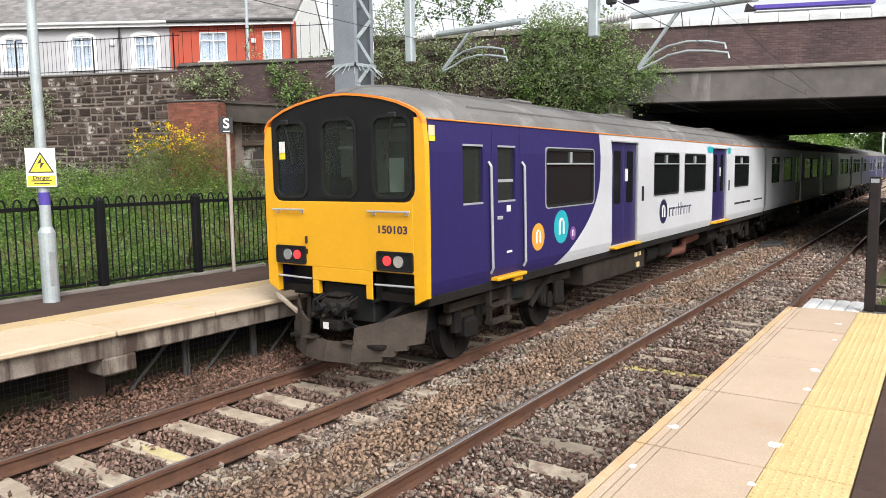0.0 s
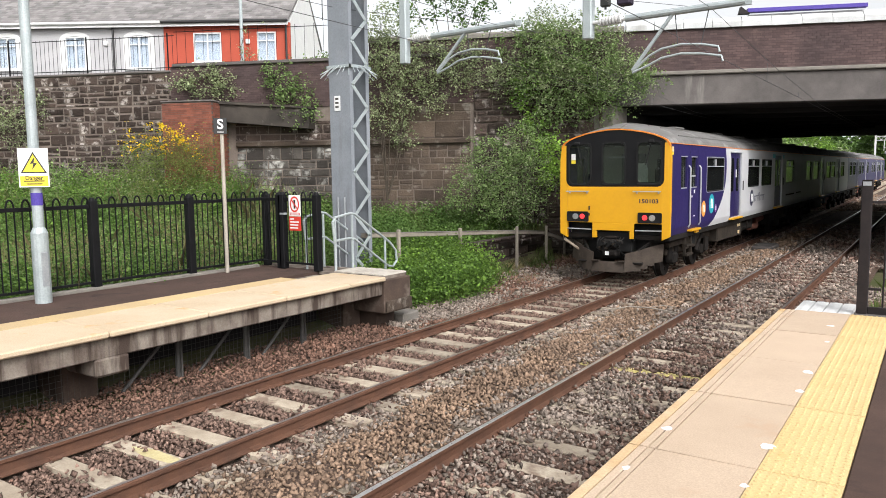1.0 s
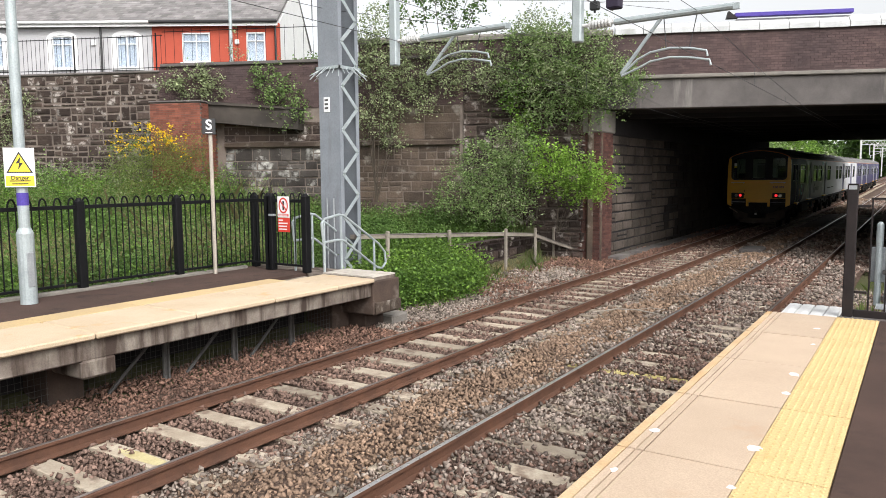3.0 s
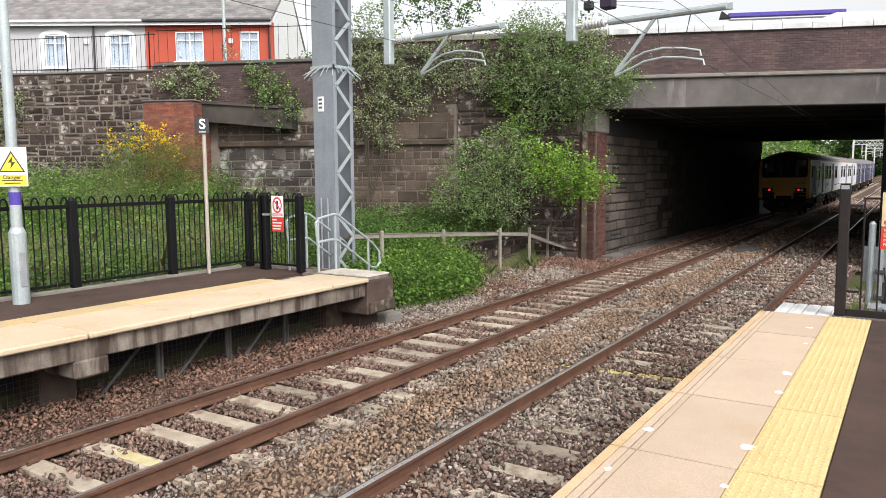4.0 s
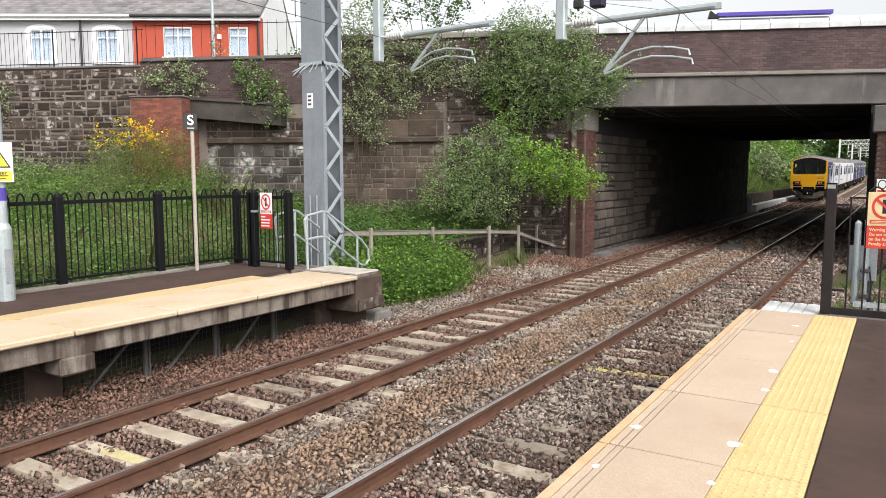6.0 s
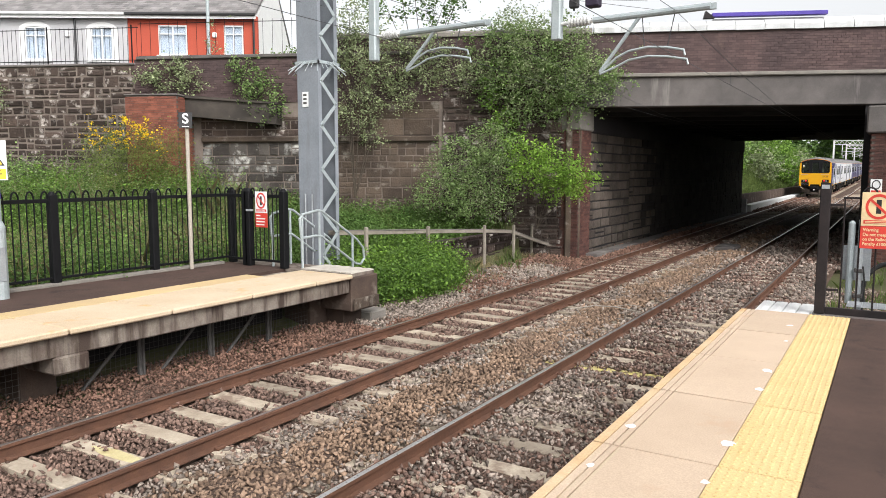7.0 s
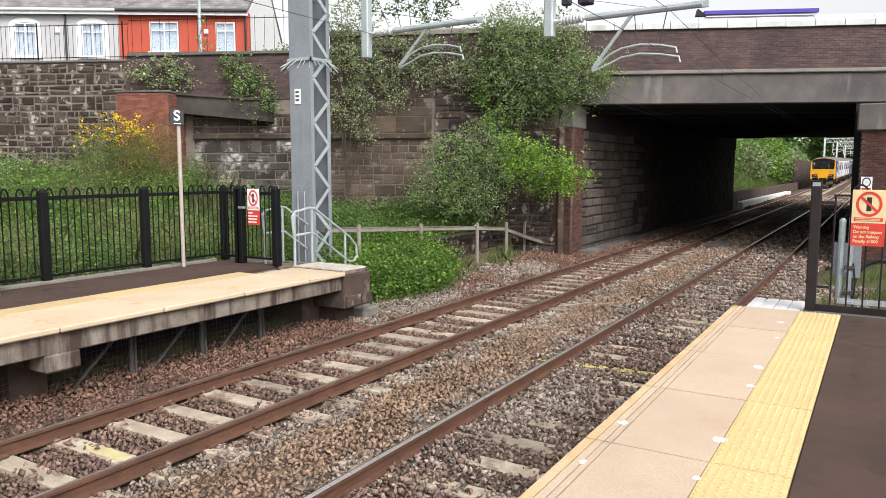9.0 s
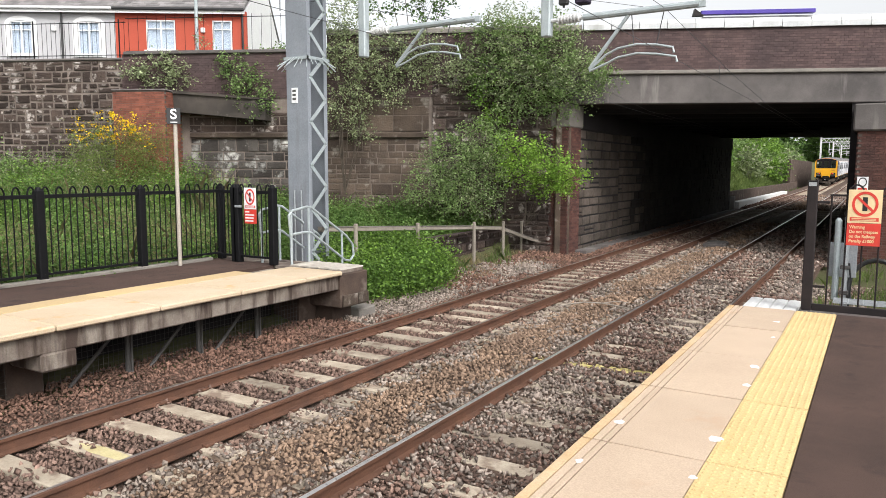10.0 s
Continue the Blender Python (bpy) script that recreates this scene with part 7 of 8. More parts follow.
def far_portals():
    for y in (158, 200, 242):
        p = thing("overhead_line_gantry", "pale steel overhead line gantry beyond the bridge", "gantry", "gantries beyond the bridge", at=pose(-4.8, y, rise(y)))
        for x in (-5.2, 5.2):
            part("leg", Shape().box(x - 0.15, x + 0.15, -0.15, 0.15, -0.3, 8.0), WHITE_PLASTIC, p)
        for z in (6.9, 7.6):
            part("chord", Shape().box(-5.2, 5.2, -0.06, 0.06, z - 0.06, z + 0.06), WHITE_PLASTIC, p)
        for k in range(12):
            x = -5.2 + k * 0.87
            part("lacing", Shape().tube((x, 0, 6.9), (x + 0.43, 0, 7.6), 0.04, 5).tube((x + 0.43, 0, 7.6), (x + 0.87, 0, 6.9), 0.04, 5), WHITE_PLASTIC, p)
        for x in (-1.9, 1.9):
            part("cantilever", Shape().tube((x - 1.9, 0, 6.9), (x - 1.9, 0, 4.9), 0.06, 6).tube((x - 1.9, 0, 5.5), (x + 0.6, 0, 5.6), 0.045, 6).tube((x - 1.7, 0, 4.8), (x + 0.3, 0, 5.5), 0.04, 6), WHITE_PLASTIC, p)


far_portals()

# ---- platform furniture ----


def bow_fence(m, length, name, label, spacing=0.108, post_ends=(True, True), group="", bars_low=0.1):
    """Bow-topped iron fence along local x from 0 to length."""
    f = thing(name, label, "fence", group, at=m)
    n = max(2, int(round(length / spacing / 2)) * 2)
    st = length / n
    pale = Shape().tube((0, 0, bars_low), (0, 0, 1.37), 0.011, 6).mesh("pale", BLACK_IRON)
    hoop = Shape().path([(-st / 2 + st / 2 * (1 - math.cos(a)), 0, 1.37 + 0.12 * math.sin(a)) for a in np.linspace(0, math.pi, 9)], 0.014, 6).mesh("bow_top", BLACK_IRON)
    for k in range(n):
        part("pale", pale, None, f, at=pose((k + 0.5) * st, 0, 0))
        if k % 2 == 0:
            part("bow_top", hoop, None, f, at=pose((k + 1.0) * st, 0, 0))
    part("top_rail", Shape().box(0, length, -0.025, 0.025, 1.315, 1.375, 0.004), BLACK_IRON, f)
    part("bottom_rail", Shape().box(0, length, -0.02, 0.02, bars_low, bars_low + 0.04, 0.004), BLACK_IRON, f)
    for k, on in enumerate(post_ends):
        if on:
            x = length * k
            part("post", Shape().box(x - 0.065, x + 0.065, -0.065, 0.065, 0, 1.44, 0.01).tube((x, 0, 1.43), (x, 0, 1.49), 0.06, 12, 0.035), BLACK_IRON, f, "broad black fence post")
    return f


y = 10.19
for k in range(9):
    bow_fence(pose(-11.22, y - 1.83, PLAT, 0, 0, 90), 1.83, "fence", "black bow-topped iron fence panel along the platform back", group="platform fence panels", post_ends=(True, k == 0))
    y -= 1.83
bow_fence(pose(-11.1, 9.98, PLAT), 0.5, "fence", "short black fence panel across the platform end", post_ends=(False, True), group="platform fence panels")
gate_l = bow_fence(pose(-10.52, 9.98, PLAT), 0.9, "gate", "black bow-topped gate at the platform end", post_ends=(True, True))
part("latch", Shape().box(-0.02, 0.12, -0.07, 0.0, 1.05, 1.09, 0.005), GALV, gate_l)
tagged(part("kerb", Shape().box(-11.3, -11.14, -12, 9.9, PLAT - 0.01, PLAT + 0.05, 0.01), CONC_LEDGE), "pale concrete kerb under the fence", "kerb", kind="structure")


def warning_board(m, parent_kind, label, cream, words):
    """A prohibition board over a red warning board."""
    b = thing("warning_sign", label, "sign", at=m)
    part("panel", Shape().box(-0.2, 0.2, -0.006, 0.0, 0.28, 0.69, 0.004), cream, b)
    part("panel", Shape().box(-0.2, 0.2, -0.006, 0.0, 0.0, 0.275, 0.004), SIGN_RED, b, "red warning panel")
    rg = Shape()
    n = 28
    o = [(0.155 * math.cos(i * math.tau / n), 0.515 + 0.155 * math.sin(i * math.tau / n)) for i in range(n)]
    i2 = [(0.122 * math.cos(i * math.tau / n), 0.515 + 0.122 * math.sin(i * math.tau / n)) for i in range(n)]
    ring(rg, o, i2, lambda x, z: (x, -0.0095, z), lambda x, z: (x, -0.006, z))
    part("ring", rg, SIGN_RED, b)
    part("symbol", Shape().box(-0.03, 0.03, -0.0085, -0.006, 0.43, 0.6, 0.001), SIGN_BLACK, b, "plain dark symbol")
    part("slash", Shape().box(-0.135, 0.135, -0.0105, -0.0085, -0.015, 0.015, m=Matrix.Translation((0, 0, 0.515)) @ Matrix.Rotation(radians(42), 4, "Y")), SIGN_RED, b)
    part("text_panel", Shape().box(-0.17, 0.17, -0.0085, -0.006, 0.305, 0.35), SIGN_RED, b)
    for k in range(2):
        part("text_bar", Shape().box(-0.15, 0.14, -0.011, -0.0085, 0.312 + k * 0.018, 0.32 + k * 0.018), cream, b)
    if words:
        for k, t in enumerate(("Warning", "Do not trespass", "on the Railway", "Penalty £1000")):
            lettering("lettering", t, 0.052, pose(-0.17, -0.008, 0.23 - k * 0.058, 90, 0, 0), cream, b, align="LEFT")
    else:
        for k, wd in enumerate((0.14, 0.3, 0.28, 0.27)):
            part("text_bar", Shape().box(-0.17, -0.17 + wd, -0.009, -0.006, 0.215 - k * 0.058, 0.24 - k * 0.058), SIGN_WHITE, b)
    return b


warning_board(pose(-10.14, 9.93, 1.6), "", "white and red trespass warning boards on the black gate", SIGN_WHITE, False).scale = (0.78, 1, 0.98)
warning_board(pose(-0.133, 10.34, 1.72), "", "cream and red trespass warning boards on the grey gate", SIGN_CREAM, True).scale = (0.91, 1, 1)


def near_gate():
    f = thing("gate_fence", "dark grey bow-topped fence and gate at the platform end", "fence", at=pose(-0.72, 10.42, PLAT))
    part("post", Shape().box(-0.06, 0.06, -0.06, 0.06, 0, 1.66, 0.01).box(-0.06, 0.06, -0.06, 0.06, 1.66, 1.672, 0.004), DARK_STEEL, f, "square dark grey post")
    part("post_cap", Shape().box(-0.045, 0.045, -0.062, -0.058, 1.6, 1.65), GALV, f)
    pale = Shape().tube((0, 0, 0.04), (0, 0, 1.49), 0.011, 6).mesh("pale", DARK_STEEL)
    hoop = Shape().path([(0.09 * (1 - math.cos(a)), 0, 1.49 + 0.13 * math.sin(a)) for a in np.linspace(0, math.pi, 9)], 0.011, 6).mesh("bow_top", DARK_STEEL)
    for k in range(12):
        part("pale", pale, None, f, at=pose(0.22 + k * 0.18, 0, 0))
        if k % 2 == 1:
            part("bow_top", hoop, None, f, at=pose(0.22 + k * 0.18, 0, 0))
    part("top_rail", Shape().box(0.2, 2.4, -0.015, 0.015, 1.475, 1.5, 0.004), DARK_STEEL, f)
    part("bottom_rail", Shape().box(0.06, 2.4, -0.02, 0.02, 0.0, 0.09, 0.006), DARK_STEEL, f)
    part("hinge", Shape().box(0.05, 0.2, -0.02, 0.02, 1.38, 1.41).box(0.05, 0.2, -0.02, 0.02, 0.3, 0.33), DARK_STEEL, f)


near_gate()


def lamp_post():
    p = thing("lamp_post", "galvanised platform lamp post with a warning sign", "lamp post", at=pose(-10.72, 5.42, PLAT))
    part("base", Shape().tube((0, 0, 0), (0, 0, 1.02), 0.115, 16).tube((0, 0, 1.02), (0, 0, 1.1), 0.115, 16, 0.08), GALV_PALE, p, "thick galvanised base")
    part("shaft", Shape().tube((0, 0, 1.1), (0, 0, 6.0), 0.075, 16, 0.065), GALV_PALE, p)
    part("access_door", Shape().box(0.06, 0.12, -0.05, 0.05, 0.25, 0.75, 0.01), GALV, p)
    part("band", Shape().tube((0, 0, 1.42), (0, 0, 1.6), 0.078, 16), PURPLE, p, "blue band round the shaft")
    part("lantern", Shape().box(-0.1, 0.6, -0.12, 0.12, 5.95, 6.1, 0.04), GALV_PALE, p)
    sg = part("sign_plate", Shape().box(-0.19, 0.19, -0.006, 0, 0, 0.55, 0.004), SIGN_WHITE, p, "white and yellow electrical warning sign", at=pose(0.085, -0.06, 1.68, 0, 0, 58))
    part("text_panel", Shape().box(-0.175, 0.175, -0.009, -0.006, 0.015, 0.16), SIGN_YELLOW, sg)
    lettering("lettering", "Danger", 0.075, pose(0, -0.0095, 0.128, 90, 0, 0), SIGN_BLACK, sg)
    for k, wd in enumerate((0.0, 0.26, 0.2)):
        if not wd:
            continue
        part("text_bar", Shape().box(-wd / 2, wd / 2, -0.011, -0.009, 0.12 - k * 0.04, 0.135 - k * 0.04), SIGN_BLACK, sg)
    tri = Shape().prism([(-0.165, 0.2), (0.165, 0.2), (0.0, 0.5)], "y", -0.009, -0.006)
    part("triangle", tri, SIGN_BLACK, sg)
    part("triangle_field", Shape().prism([(-0.135, 0.218), (0.135, 0.218), (0.0, 0.465)], "y", -0.011, -0.009), SIGN_YELLOW, sg)
    part("bolt_mark", Shape().prism([(0.02, 0.43), (-0.045, 0.33), (0.0, 0.335), (-0.02, 0.24), (0.05, 0.345), (0.005, 0.34)], "y", -0.013, -0.011), SIGN_BLACK, sg)


lamp_post()


def stop_board():
    p = thing("stop_board", "black board with a white letter S on a pale post", "sign", at=pose(-11.02, 9.0, PLAT))
    part("post", Shape().tube((0, 0, 0), (0, 0, 2.72), 0.035, 12), surf("buff_post", (0.45, 0.40, 0.34), (0.38, 0.34, 0.29), 3, 0.6, 0.05), p)
    b = part("board", Shape().box(-0.12, 0.12, -0.012, 0.0, 0, 0.29, 0.006), SIGN_BLACK, p, "black board", at=pose(0.02, -0.045, 2.58, 0, 0, 48))
    lettering("letter", "S", 0.25, pose(0, -0.0135, 0.17, 90, 0, 0), SIGN_WHITE, b)
    part("text_bar", Shape().box(-0.06, 0.06, -0.014, -0.012, 0.028, 0.042), SIGN_WHITE, b)


stop_board()


def step_rails():
    for x, z in ((-9.3, 0.0), (-10.05, 0.0)):
        h = thing("handrail", "galvanised tubular handrail beside the platform end steps", "handrail", "step handrails", at=pose(x, 0, 0))
        part("upper_rail", Shape().path([(0, 10.1, 1.42), (0, 10.06, 1.78), (0, 10.14, 1.86), (0, 10.55, 1.92), (0, 10.68, 1.90), (0, 11.75, 1.27), (0, 11.95, 1.08), (0, 11.98, 0.86), (0, 11.86, 0.75), (0, 11.7, 0.78),
                                         (0, 10.66, 1.42), (0, 10.5, 1.44), (0, 10.1, 1.42)], 0.024, 8), GALV_PALE, h)
        for y, a, b in ((10.12, 0.5, 1.88), (10.6, 0.5, 1.9), (11.6, 0.1, 1.36)):
            part("upright", Shape().tube((0, y, a), (0, y, b), 0.024, 8), GALV_PALE, h)
    st = thing("steps", "concrete steps down from the platform end", "steps", kind="structure")
    for k in range(4):
        part("step", Shape().box(-10.7, -9.2, 10.76 + k * 0.3, 11.06 + k * 0.3, -0.3, 0.66 - k * 0.19, 0.015), CONCRETE, st)


step_rails()


def cable_route():
    c = thing("cable_trough", "weathered pale cable trough carried on posts", "cable trough")
    pts = [(-10.05, 11.8, 1.36), (-10.05, 15.45, 1.14), (-10.05, 18.45, 0.95), (-10.05, 20.35, 0.80), (-9.75, 21.5, 0.45), (-9.0, 22.9, -0.02)]
    s = Shape()
    for (a, b) in zip(pts, pts[1:]):
        a, b = Vector(a), Vector(b)
        d = b - a
        m = Matrix.Translation(a) @ d.to_track_quat("Y", "Z").to_matrix().to_4x4()
        part("beam", Shape().box(-0.06, 0.06, 0, d.length, -0.045, 0.045, 0.01, m=m), TIMBER, c, "pale weathered beam")
        part("lid", Shape().box(-0.075, 0.075, 0, d.length, 0.045, 0.062, 0.005, m=m), CONC_LEDGE, c)
    for y, top in ((12.9, 1.42), (15.45, 1.28), (18.45, 1.12), (20.36, 1.02), (21.7, 0.95)):
        part("post", Shape().box(-9.985, -9.91, y - 0.04, y + 0.04, height(-9.9, y) - 0.15, top, 0.012), TIMBER, c, "pale post")
    lw = thing("low_wall", "low rough stone wall behind the cable trough", "wall", kind="structure")
    part("core", Shape().box(-10.9, -10.4, 16.8, 22.2, -0.3, 0.72), DARK_MORTAR, lw)
    lay_stones(lw, 16.8, 22.2, -0.2, 0.78, -10.4, STONE, 0.3, 0.7, (0.18, 0.26), axis="y", seed=41)
    t2 = thing("cable_trough", "concrete cable trough beyond the bridge, coloured white as if brightly lit", "cable trough")
    # off-white colour carries the bright light on the concrete
    part("trough", Shape().box(-8.75, -8.2, 53.5, 84, -0.2, 0.42, 0.02), WHITE_PLASTIC, t2)
    part("marker", Shape().box(-8.7, -8.35, 52.6, 52.85, -0.2, 0.85, 0.03), WHITE_PLASTIC, t2)
    gt = thing("access_cover", "grey steel access cover between the tracks", "access cover", at=pose(-4.95, 27.6, -0.12))
    part("frame", Shape().box(-0.34, 0.34, -0.62, 0.62, 0, 0.14, 0.02), CONC_DARK, gt)
    part("lid", Shape().box(-0.3, 0.3, -0.57, 0.57, 0.14, 0.165, 0.01), PROP_STEEL, gt)


cable_route()


def far_side_bits():
    c = thing("signal_post", "galvanised equipment post behind the gate", "post", at=pose(-0.45, 13.0, -0.1))
    part("pole", Shape().tube((0.07, 0, 0), (0.07, 0, 2.0), 0.04, 10).tube((0.07, 0, 2.0), (0.07, 0, 2.05), 0.048, 10, 0.02), GALV, c)
    part("pole", Shape().tube((-0.06, 0.06, 0.7), (-0.06, 0.06, 1.96), 0.05, 10).tube((-0.06, 0.06, 1.96), (-0.06, 0.06, 2.0), 0.05, 10, 0.02), GALV_PALE, c, "short pale pole")
    part("plate", Shape().box(-0.17, 0.22, 0.14, 0.18, 1.05, 1.6, 0.01), GALV, c, "grey back plate")
    part("clamp", Shape().box(0.0, 0.13, -0.06, 0.05, 1.2, 1.26, 0.01), PROP_STEEL, c)
    part("clamp", Shape().box(0.0, 0.13, -0.06, 0.05, 0.8, 0.86, 0.01), PROP_STEEL, c)
    part("cable", Shape().path([(0.12, -0.02, 1.3), (0.16, -0.04, 1.0), (0.14, -0.03, 0.6), (0.17, -0.02, 0.1)], 0.014, 6), SIGN_BLACK, c)
    k = thing("cable_loop", "black cable looped above the ground", "cable", at=pose(0.05, 14.0, 0.2))
    part("loop", Shape().path([(0.4 * math.cos(a), 0.1 * math.sin(a), 0.45 + 0.5 * math.sin(a)) for a in np.linspace(-0.6, 3.6, 16)], 0.04, 8), SIGN_BLACK, k)
    g2 = thing("cable_tray", "galvanised mesh cable tray on the ground", "cable tray", at=pose(0.1, 12.4, 0.65))
    for q in range(7):
        part("wire", Shape().tube((-0.6, q * 0.08, 0), (1.6, q * 0.08, 0), 0.008, 5), GALV, g2)
    for q in range(12):
        part("wire", Shape().tube((-0.6 + q * 0.2, 0, 0), (-0.6 + q * 0.2, 0.48, 0), 0.008, 5), GALV, g2)
    part("support", Shape().box(-0.5, -0.42, 0.2, 0.28, -0.75, 0, 0.005).box(1.4, 1.48, 0.2, 0.28, -0.75, 0, 0.005), GALV, g2)
    s = thing("notice", "small white notice on the brick pier", "sign", at=pose(-0.42, 24.66, 2.0))
    s.scale = (0.66, 1.0, 0.82)
    part("plate", Shape().box(-0.22, 0.22, -0.02, 0, 0, 0.55, 0.004), SIGN_WHITE, s)
    mk = Shape()
    ring(mk, [(0.17 * math.cos(i * math.tau / 20), 0.36 + 0.17 * math.sin(i * math.tau / 20)) for i in range(20)], [(0.13 * math.cos(i * math.tau / 20), 0.36 + 0.13 * math.sin(i * math.tau / 20)) for i in range(20)],
         lambda x, z: (x, -0.025, z), lambda x, z: (x, -0.02, z))
    part("mark", mk, SIGN_BLACK, s)
    part("text_panel", Shape().box(-0.18, 0.18, -0.024, -0.02, 0.03, 0.16), SIGN_RED, s)


far_side_bits()
br = thing("dry_branch", "bleached dry branch lying on the ballast", "branch", at=pose(-4.75, 13.9, -0.06))
part("stick", Shape().path([(-0.55, -0.5, 0.02), (-0.2, -0.1, 0.06), (0.15, 0.05, 0.05), (0.5, 0.0, 0.03), (0.75, -0.1, 0.02)], 0.012, 6), TIMBER, br)
part("twig", Shape().path([(0.15, 0.05, 0.05), (0.35, 0.3, 0.07), (0.6, 0.4, 0.04)], 0.008, 5), TIMBER, br)


# ---- ballast: loose stones, too many to count ----
def ballast():
    def spread_out(x0, x1, y0, y1, pitch):
        nx, ny = int((x1 - x0) / pitch), int((y1 - y0) / pitch)
        gx, gy = np.meshgrid(np.arange(nx), np.arange(ny))
        x = x0 + (gx.ravel() + gen.uniform(0, 1, gx.size)) * pitch
        y = y0 + (gy.ravel() + gen.uniform(0, 1, gx.size)) * pitch
        return x, y, np.full(len(x), pitch)
    zones = [spread_out(-9.7, -1.4, -6.0, 2.6, 0.075), spread_out(-9.7, -1.4, 2.6, 8.0, 0.047), spread_out(-9.7, -1.4, 8.0, 14.0, 0.052), spread_out(-9.6, -1.4, 14.0, 24.0, 0.068), spread_out(-8.6, -0.9, 24.0, 40.0, 0.11),
             spread_out(-1.6, 0.6, 11.2, 20.0, 0.07), spread_out(-8.6, -0.9, 54.0, 80.0, 0.16)]
    x, y, pitch = (np.concatenate([z[i] for z in zones]) for i in range(3))
    keep = np.ones(len(x), dtype=bool)
    lift = np.zeros(len(x))
    for xc, first, step, cover in ((TRACK_L, -1.418, 0.632, 0.02), (TRACK_R, -1.12, 0.65, 0.5)):
        for sx in (-1, 1):
            keep &= np.abs(x - xc - sx * GAUGE / 2) > 0.085
        ph = np.abs(((y - first) / step + 0.5) % 1.0 - 0.5) * step
        on = (ph < 0.135) & (np.abs(x - xc) < 1.26)
        inner = np.abs(x - xc) < 0.62
        cov = np.where(inner, cover + 0.3 * np.clip((xc - 0.15 - x) / 0.45, 0, 1), cover + 0.62)
        # stones lie in drifts over the sleepers
        drift = np.sin(x * 3.1 + y * 1.7) * 0.25 + np.sin(y * 0.9 - x * 5.0) * 0.2 + gen.uniform(-0.35, 0.35, len(x)) + 0.5
        keep &= ~(on & (drift > cov))
        lift += np.where(on, 0.045, 0.0)
        lift += np.where((np.abs(x - xc) < 0.66) & ~on, 0.012, 0.0)
    keep &= ~((y < 10.1) & (x < -8.95))
    keep &= ~((x > -1.7) & (y < 11.2))
    x, y, pitch, lift = x[keep], y[keep], pitch[keep], lift[keep]
    n = len(x)
    prof_x = np.array([-9.8, -8.9, -8.2, -7.6, -5.4, -4.8, -4.2, -2.0, -1.3, 1.0])
    prof_z = np.array([0.0, -0.10, -0.15, -0.20, -0.20, -0.12, -0.175, -0.18, -0.2, -0.1])
    z = np.interp(x, prof_x, prof_z) + rise(y) + lift + gen.uniform(-0.008, 0.022, n) + np.sin(x * 2.3 + y * 0.8) * 0.012
    size = pitch * gen.uniform(0.36, 0.95, n)
    corner = np.array([(1, 0, 0), (-1, 0, 0), (0, 1, 0), (0, -1, 0), (0, 0, 1), (0, 0, -1)], dtype=float)
    v = (corner[None] * gen.uniform(0.75, 1.35, (n, 6, 1)) + gen.uniform(-0.42, 0.42, (n, 6, 3))) * np.stack([np.ones(n), gen.uniform(0.5, 0.95, n), gen.uniform(0.4, 0.75, n)], axis=1)[:, None, :]
    q = gen.normal(size=(n, 4))
    q /= np.linalg.norm(q, axis=1)[:, None]
    a, b, c, d = q.T
    rot = np.stack([np.stack([1 - 2 * (c * c + d * d), 2 * (b * c - d * a), 2 * (b * d + c * a)], -1), np.stack([2 * (b * c + d * a), 1 - 2 * (b * b + d * d), 2 * (c * d - b * a)], -1),
                    np.stack([2 * (b * d - c * a), 2 * (c * d + b * a), 1 - 2 * (b * b + c * c)], -1)], axis=1)
    v = np.einsum("nij,nkj->nki", rot, v) * size[:, None, None] + np.stack([x, y, z], axis=1)[:, None, :]
    faces = np.array([(0, 2, 4), (2, 1, 4), (1, 3, 4), (3, 0, 4), (2, 0, 5), (1, 2, 5), (3, 1, 5), (0, 3, 5)])
    # russet stones in the far cess, dark ones inside the far track, sandy fill between the tracks, grey mixed with brown round the near track
    wob = x + 0.12 * np.sin(y * 1.9) + 0.09 * np.sin(y * 4.3 + x * 2.0) + gen.normal(size=n) * 0.13
    grey = np.sin(x * 2.7 + y * 0.6) + np.sin(y * 1.3 - x * 1.1) + gen.normal(size=n) * 1.1
    sort = np.full(n, 3)
    sort[wob < -3.95] = 2
    sort[(wob < -4.25) & (wob > -5.25) & (grey < 2.4)] = 1
    sort[(wob < -5.6) & (wob > -7.35)] = 4
    sort[wob < -7.35] = 0
    sort[(wob < -7.8) & (y > 10.4) & (y < 20.0) & ((grey > -0.6) | (y < 14.5))] = 2
    sort[(wob > -3.95) & (grey < -0.2)] = 4
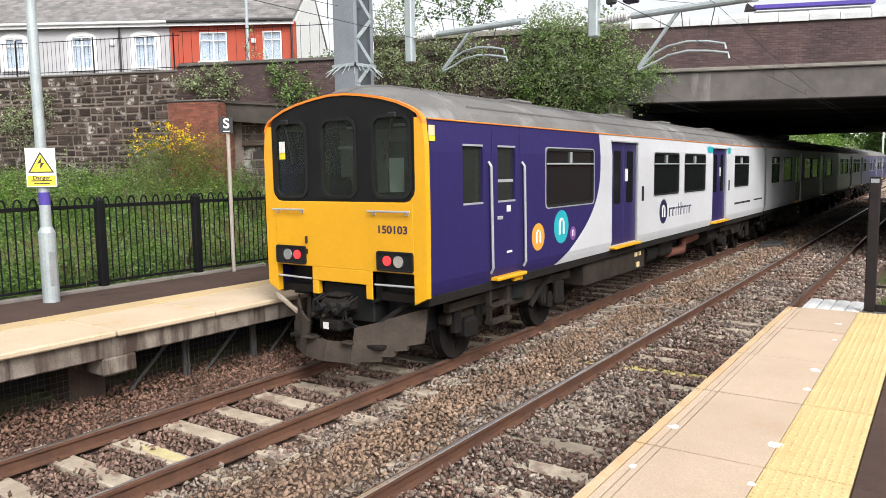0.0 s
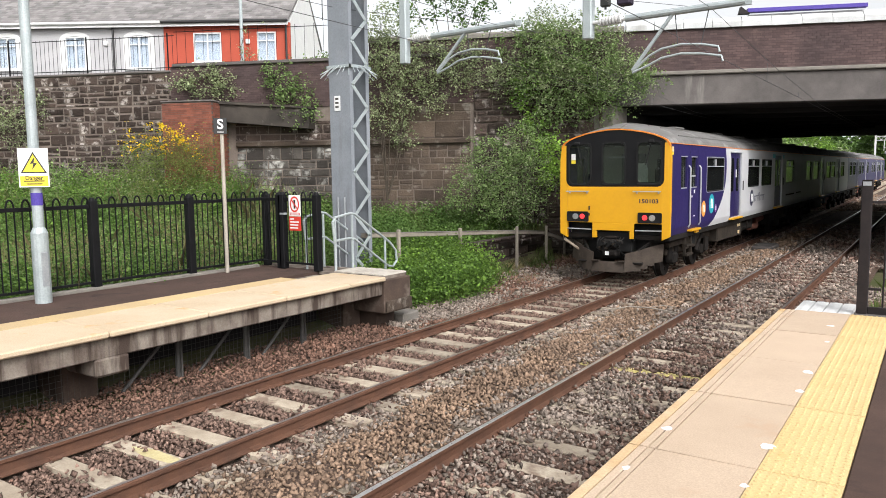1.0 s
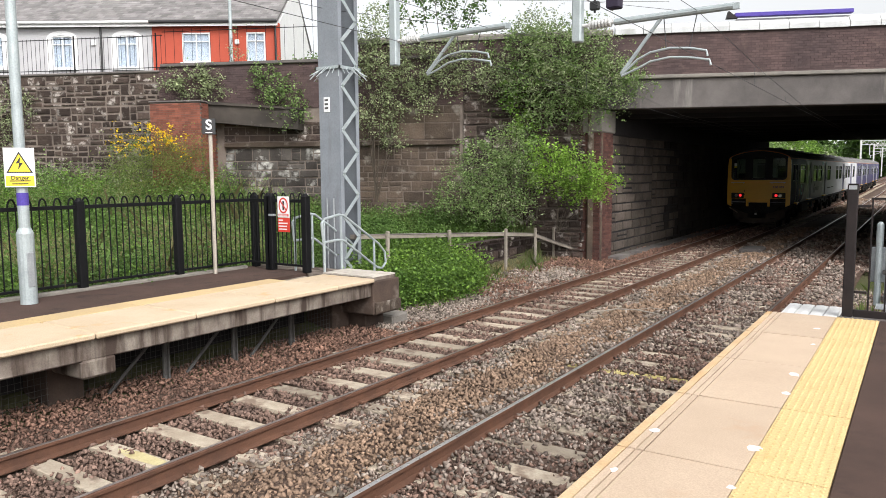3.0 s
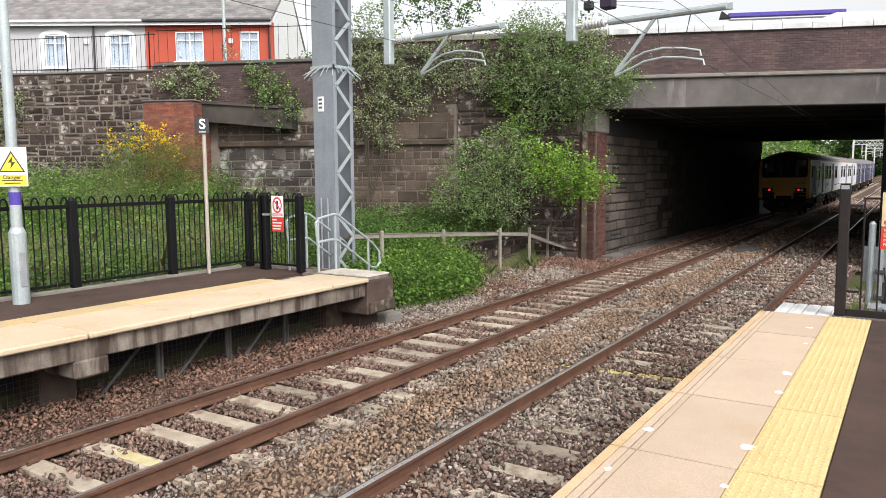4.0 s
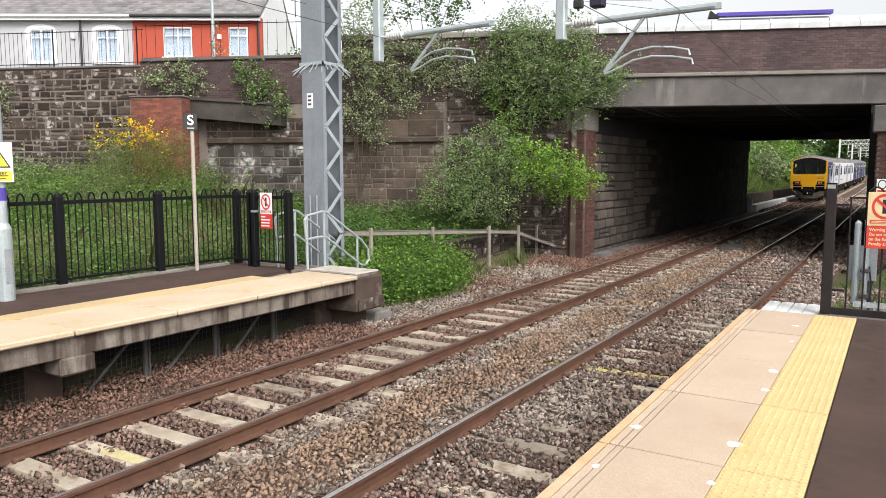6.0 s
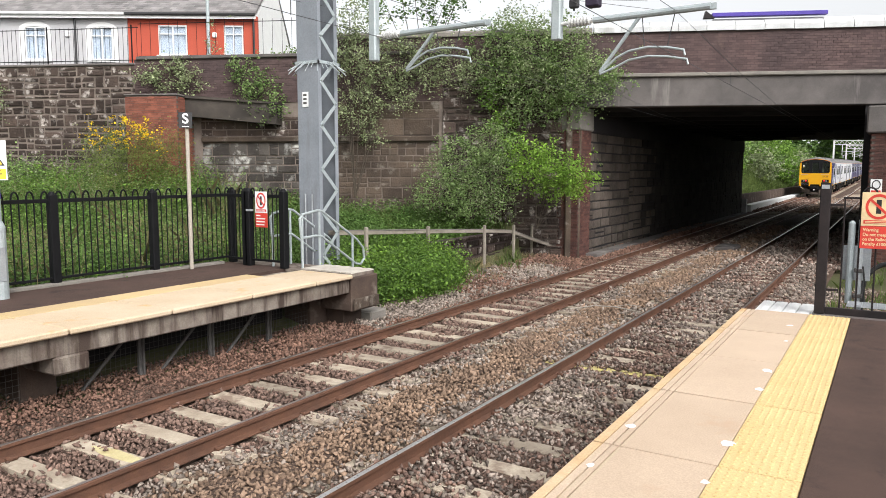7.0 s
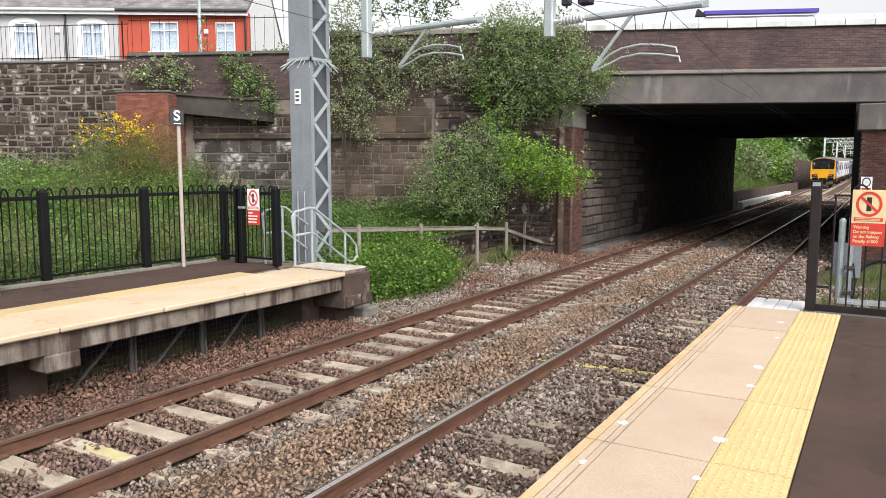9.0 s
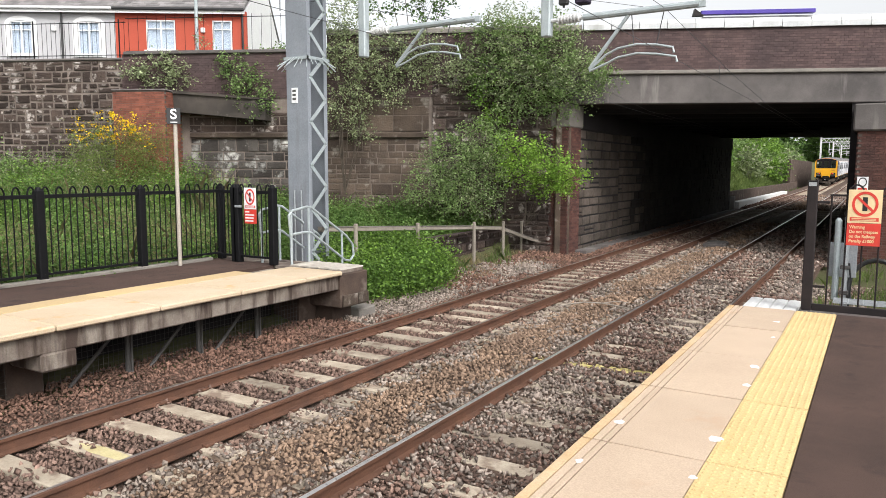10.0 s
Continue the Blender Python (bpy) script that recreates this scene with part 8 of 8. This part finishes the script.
    for k, (material, label) in enumerate(((BALLAST_RED, "loose russet ballast stones beside the far track"), (BALLAST_SAND, "small sandy stones between the tracks"),
                                           (BALLAST_GREY, "pale grey and buff ballast stones beside the rails"), (BALLAST_MIX, "mixed grey and brown ballast stones round the near track"),
                                           (BALLAST, "dark brown ballast stones between the rails"))):
        pick = sort == k
        m = int(pick.sum())
        idx = (np.arange(m)[:, None, None] * 6 + faces[None]).astype(np.int32).ravel()
        me = bpy.data.meshes.new("ballast")
        me.vertices.add(m * 6)
        me.vertices.foreach_set("co", v[pick].astype(np.float32).ravel())
        me.loops.add(len(idx))
        me.loops.foreach_set("vertex_index", idx)
        me.polygons.add(m * 8)
        me.polygons.foreach_set("loop_start", np.arange(0, m * 24, 3, dtype=np.int32))
        me.polygons.foreach_set("loop_total", np.full(m * 8, 3, dtype=np.int32))
        me.update(calc_edges=True)
        me.materials.append(material)
        tagged(part("ballast", me, None), label, "ballast", kind="stuff")


ballast()


# ---- what moves ----
RUN = [(0.0, 7.09), (0.5, 12.02), (1.0, 16.99), (1.5, 22.0), (2.0, 27.05), (2.5, 32.1), (4.0, 47.5), (4.5, 52.7), (5.0, 57.9), (5.5, 63.2), (7.0, 79.6), (7.5, 85.1),
       (8.0, 90.7), (8.5, 96.4), (9.0, 102.5), (9.5, 108.9), (10.0, 115.4)]


def run_at(t):
    for (a, p), (b, q) in zip(RUN, RUN[1:]):
        if t <= b:
            return p + (q - p) * (t - a) / (b - a)
    return RUN[-1][1]


def on_line(y):
    """The pose of a carriage whose rear end stands at y, tilted with the gradient."""
    a, b = rise(y), rise(y + 19.8)
    return pose(TRACK_L, y, a, math.degrees(math.atan2(b - a, 19.8)))


def motions():
    for i, car in enumerate(CARS):
        walk(car, [(t, on_line(y + i * 20.0)) for t, y in RUN])
    way = WALL_AT @ pose(0, 4.0, 5.6)
    walk(VAN, [(t, way @ pose(-13.43 - (t - 5.0) * 18.6, 0, 0)) for t in (0.0, 2.0, 4.0, 5.0, 6.0, 8.0, 10.0)])
    for wheelset, r, base in WHEELSETS:
        walk(wheelset, [(k / 30, base @ Matrix.Rotation(-(run_at(k / 30) - 7.09) / r, 4, "X")) for k in range(0, 301)])


motions()
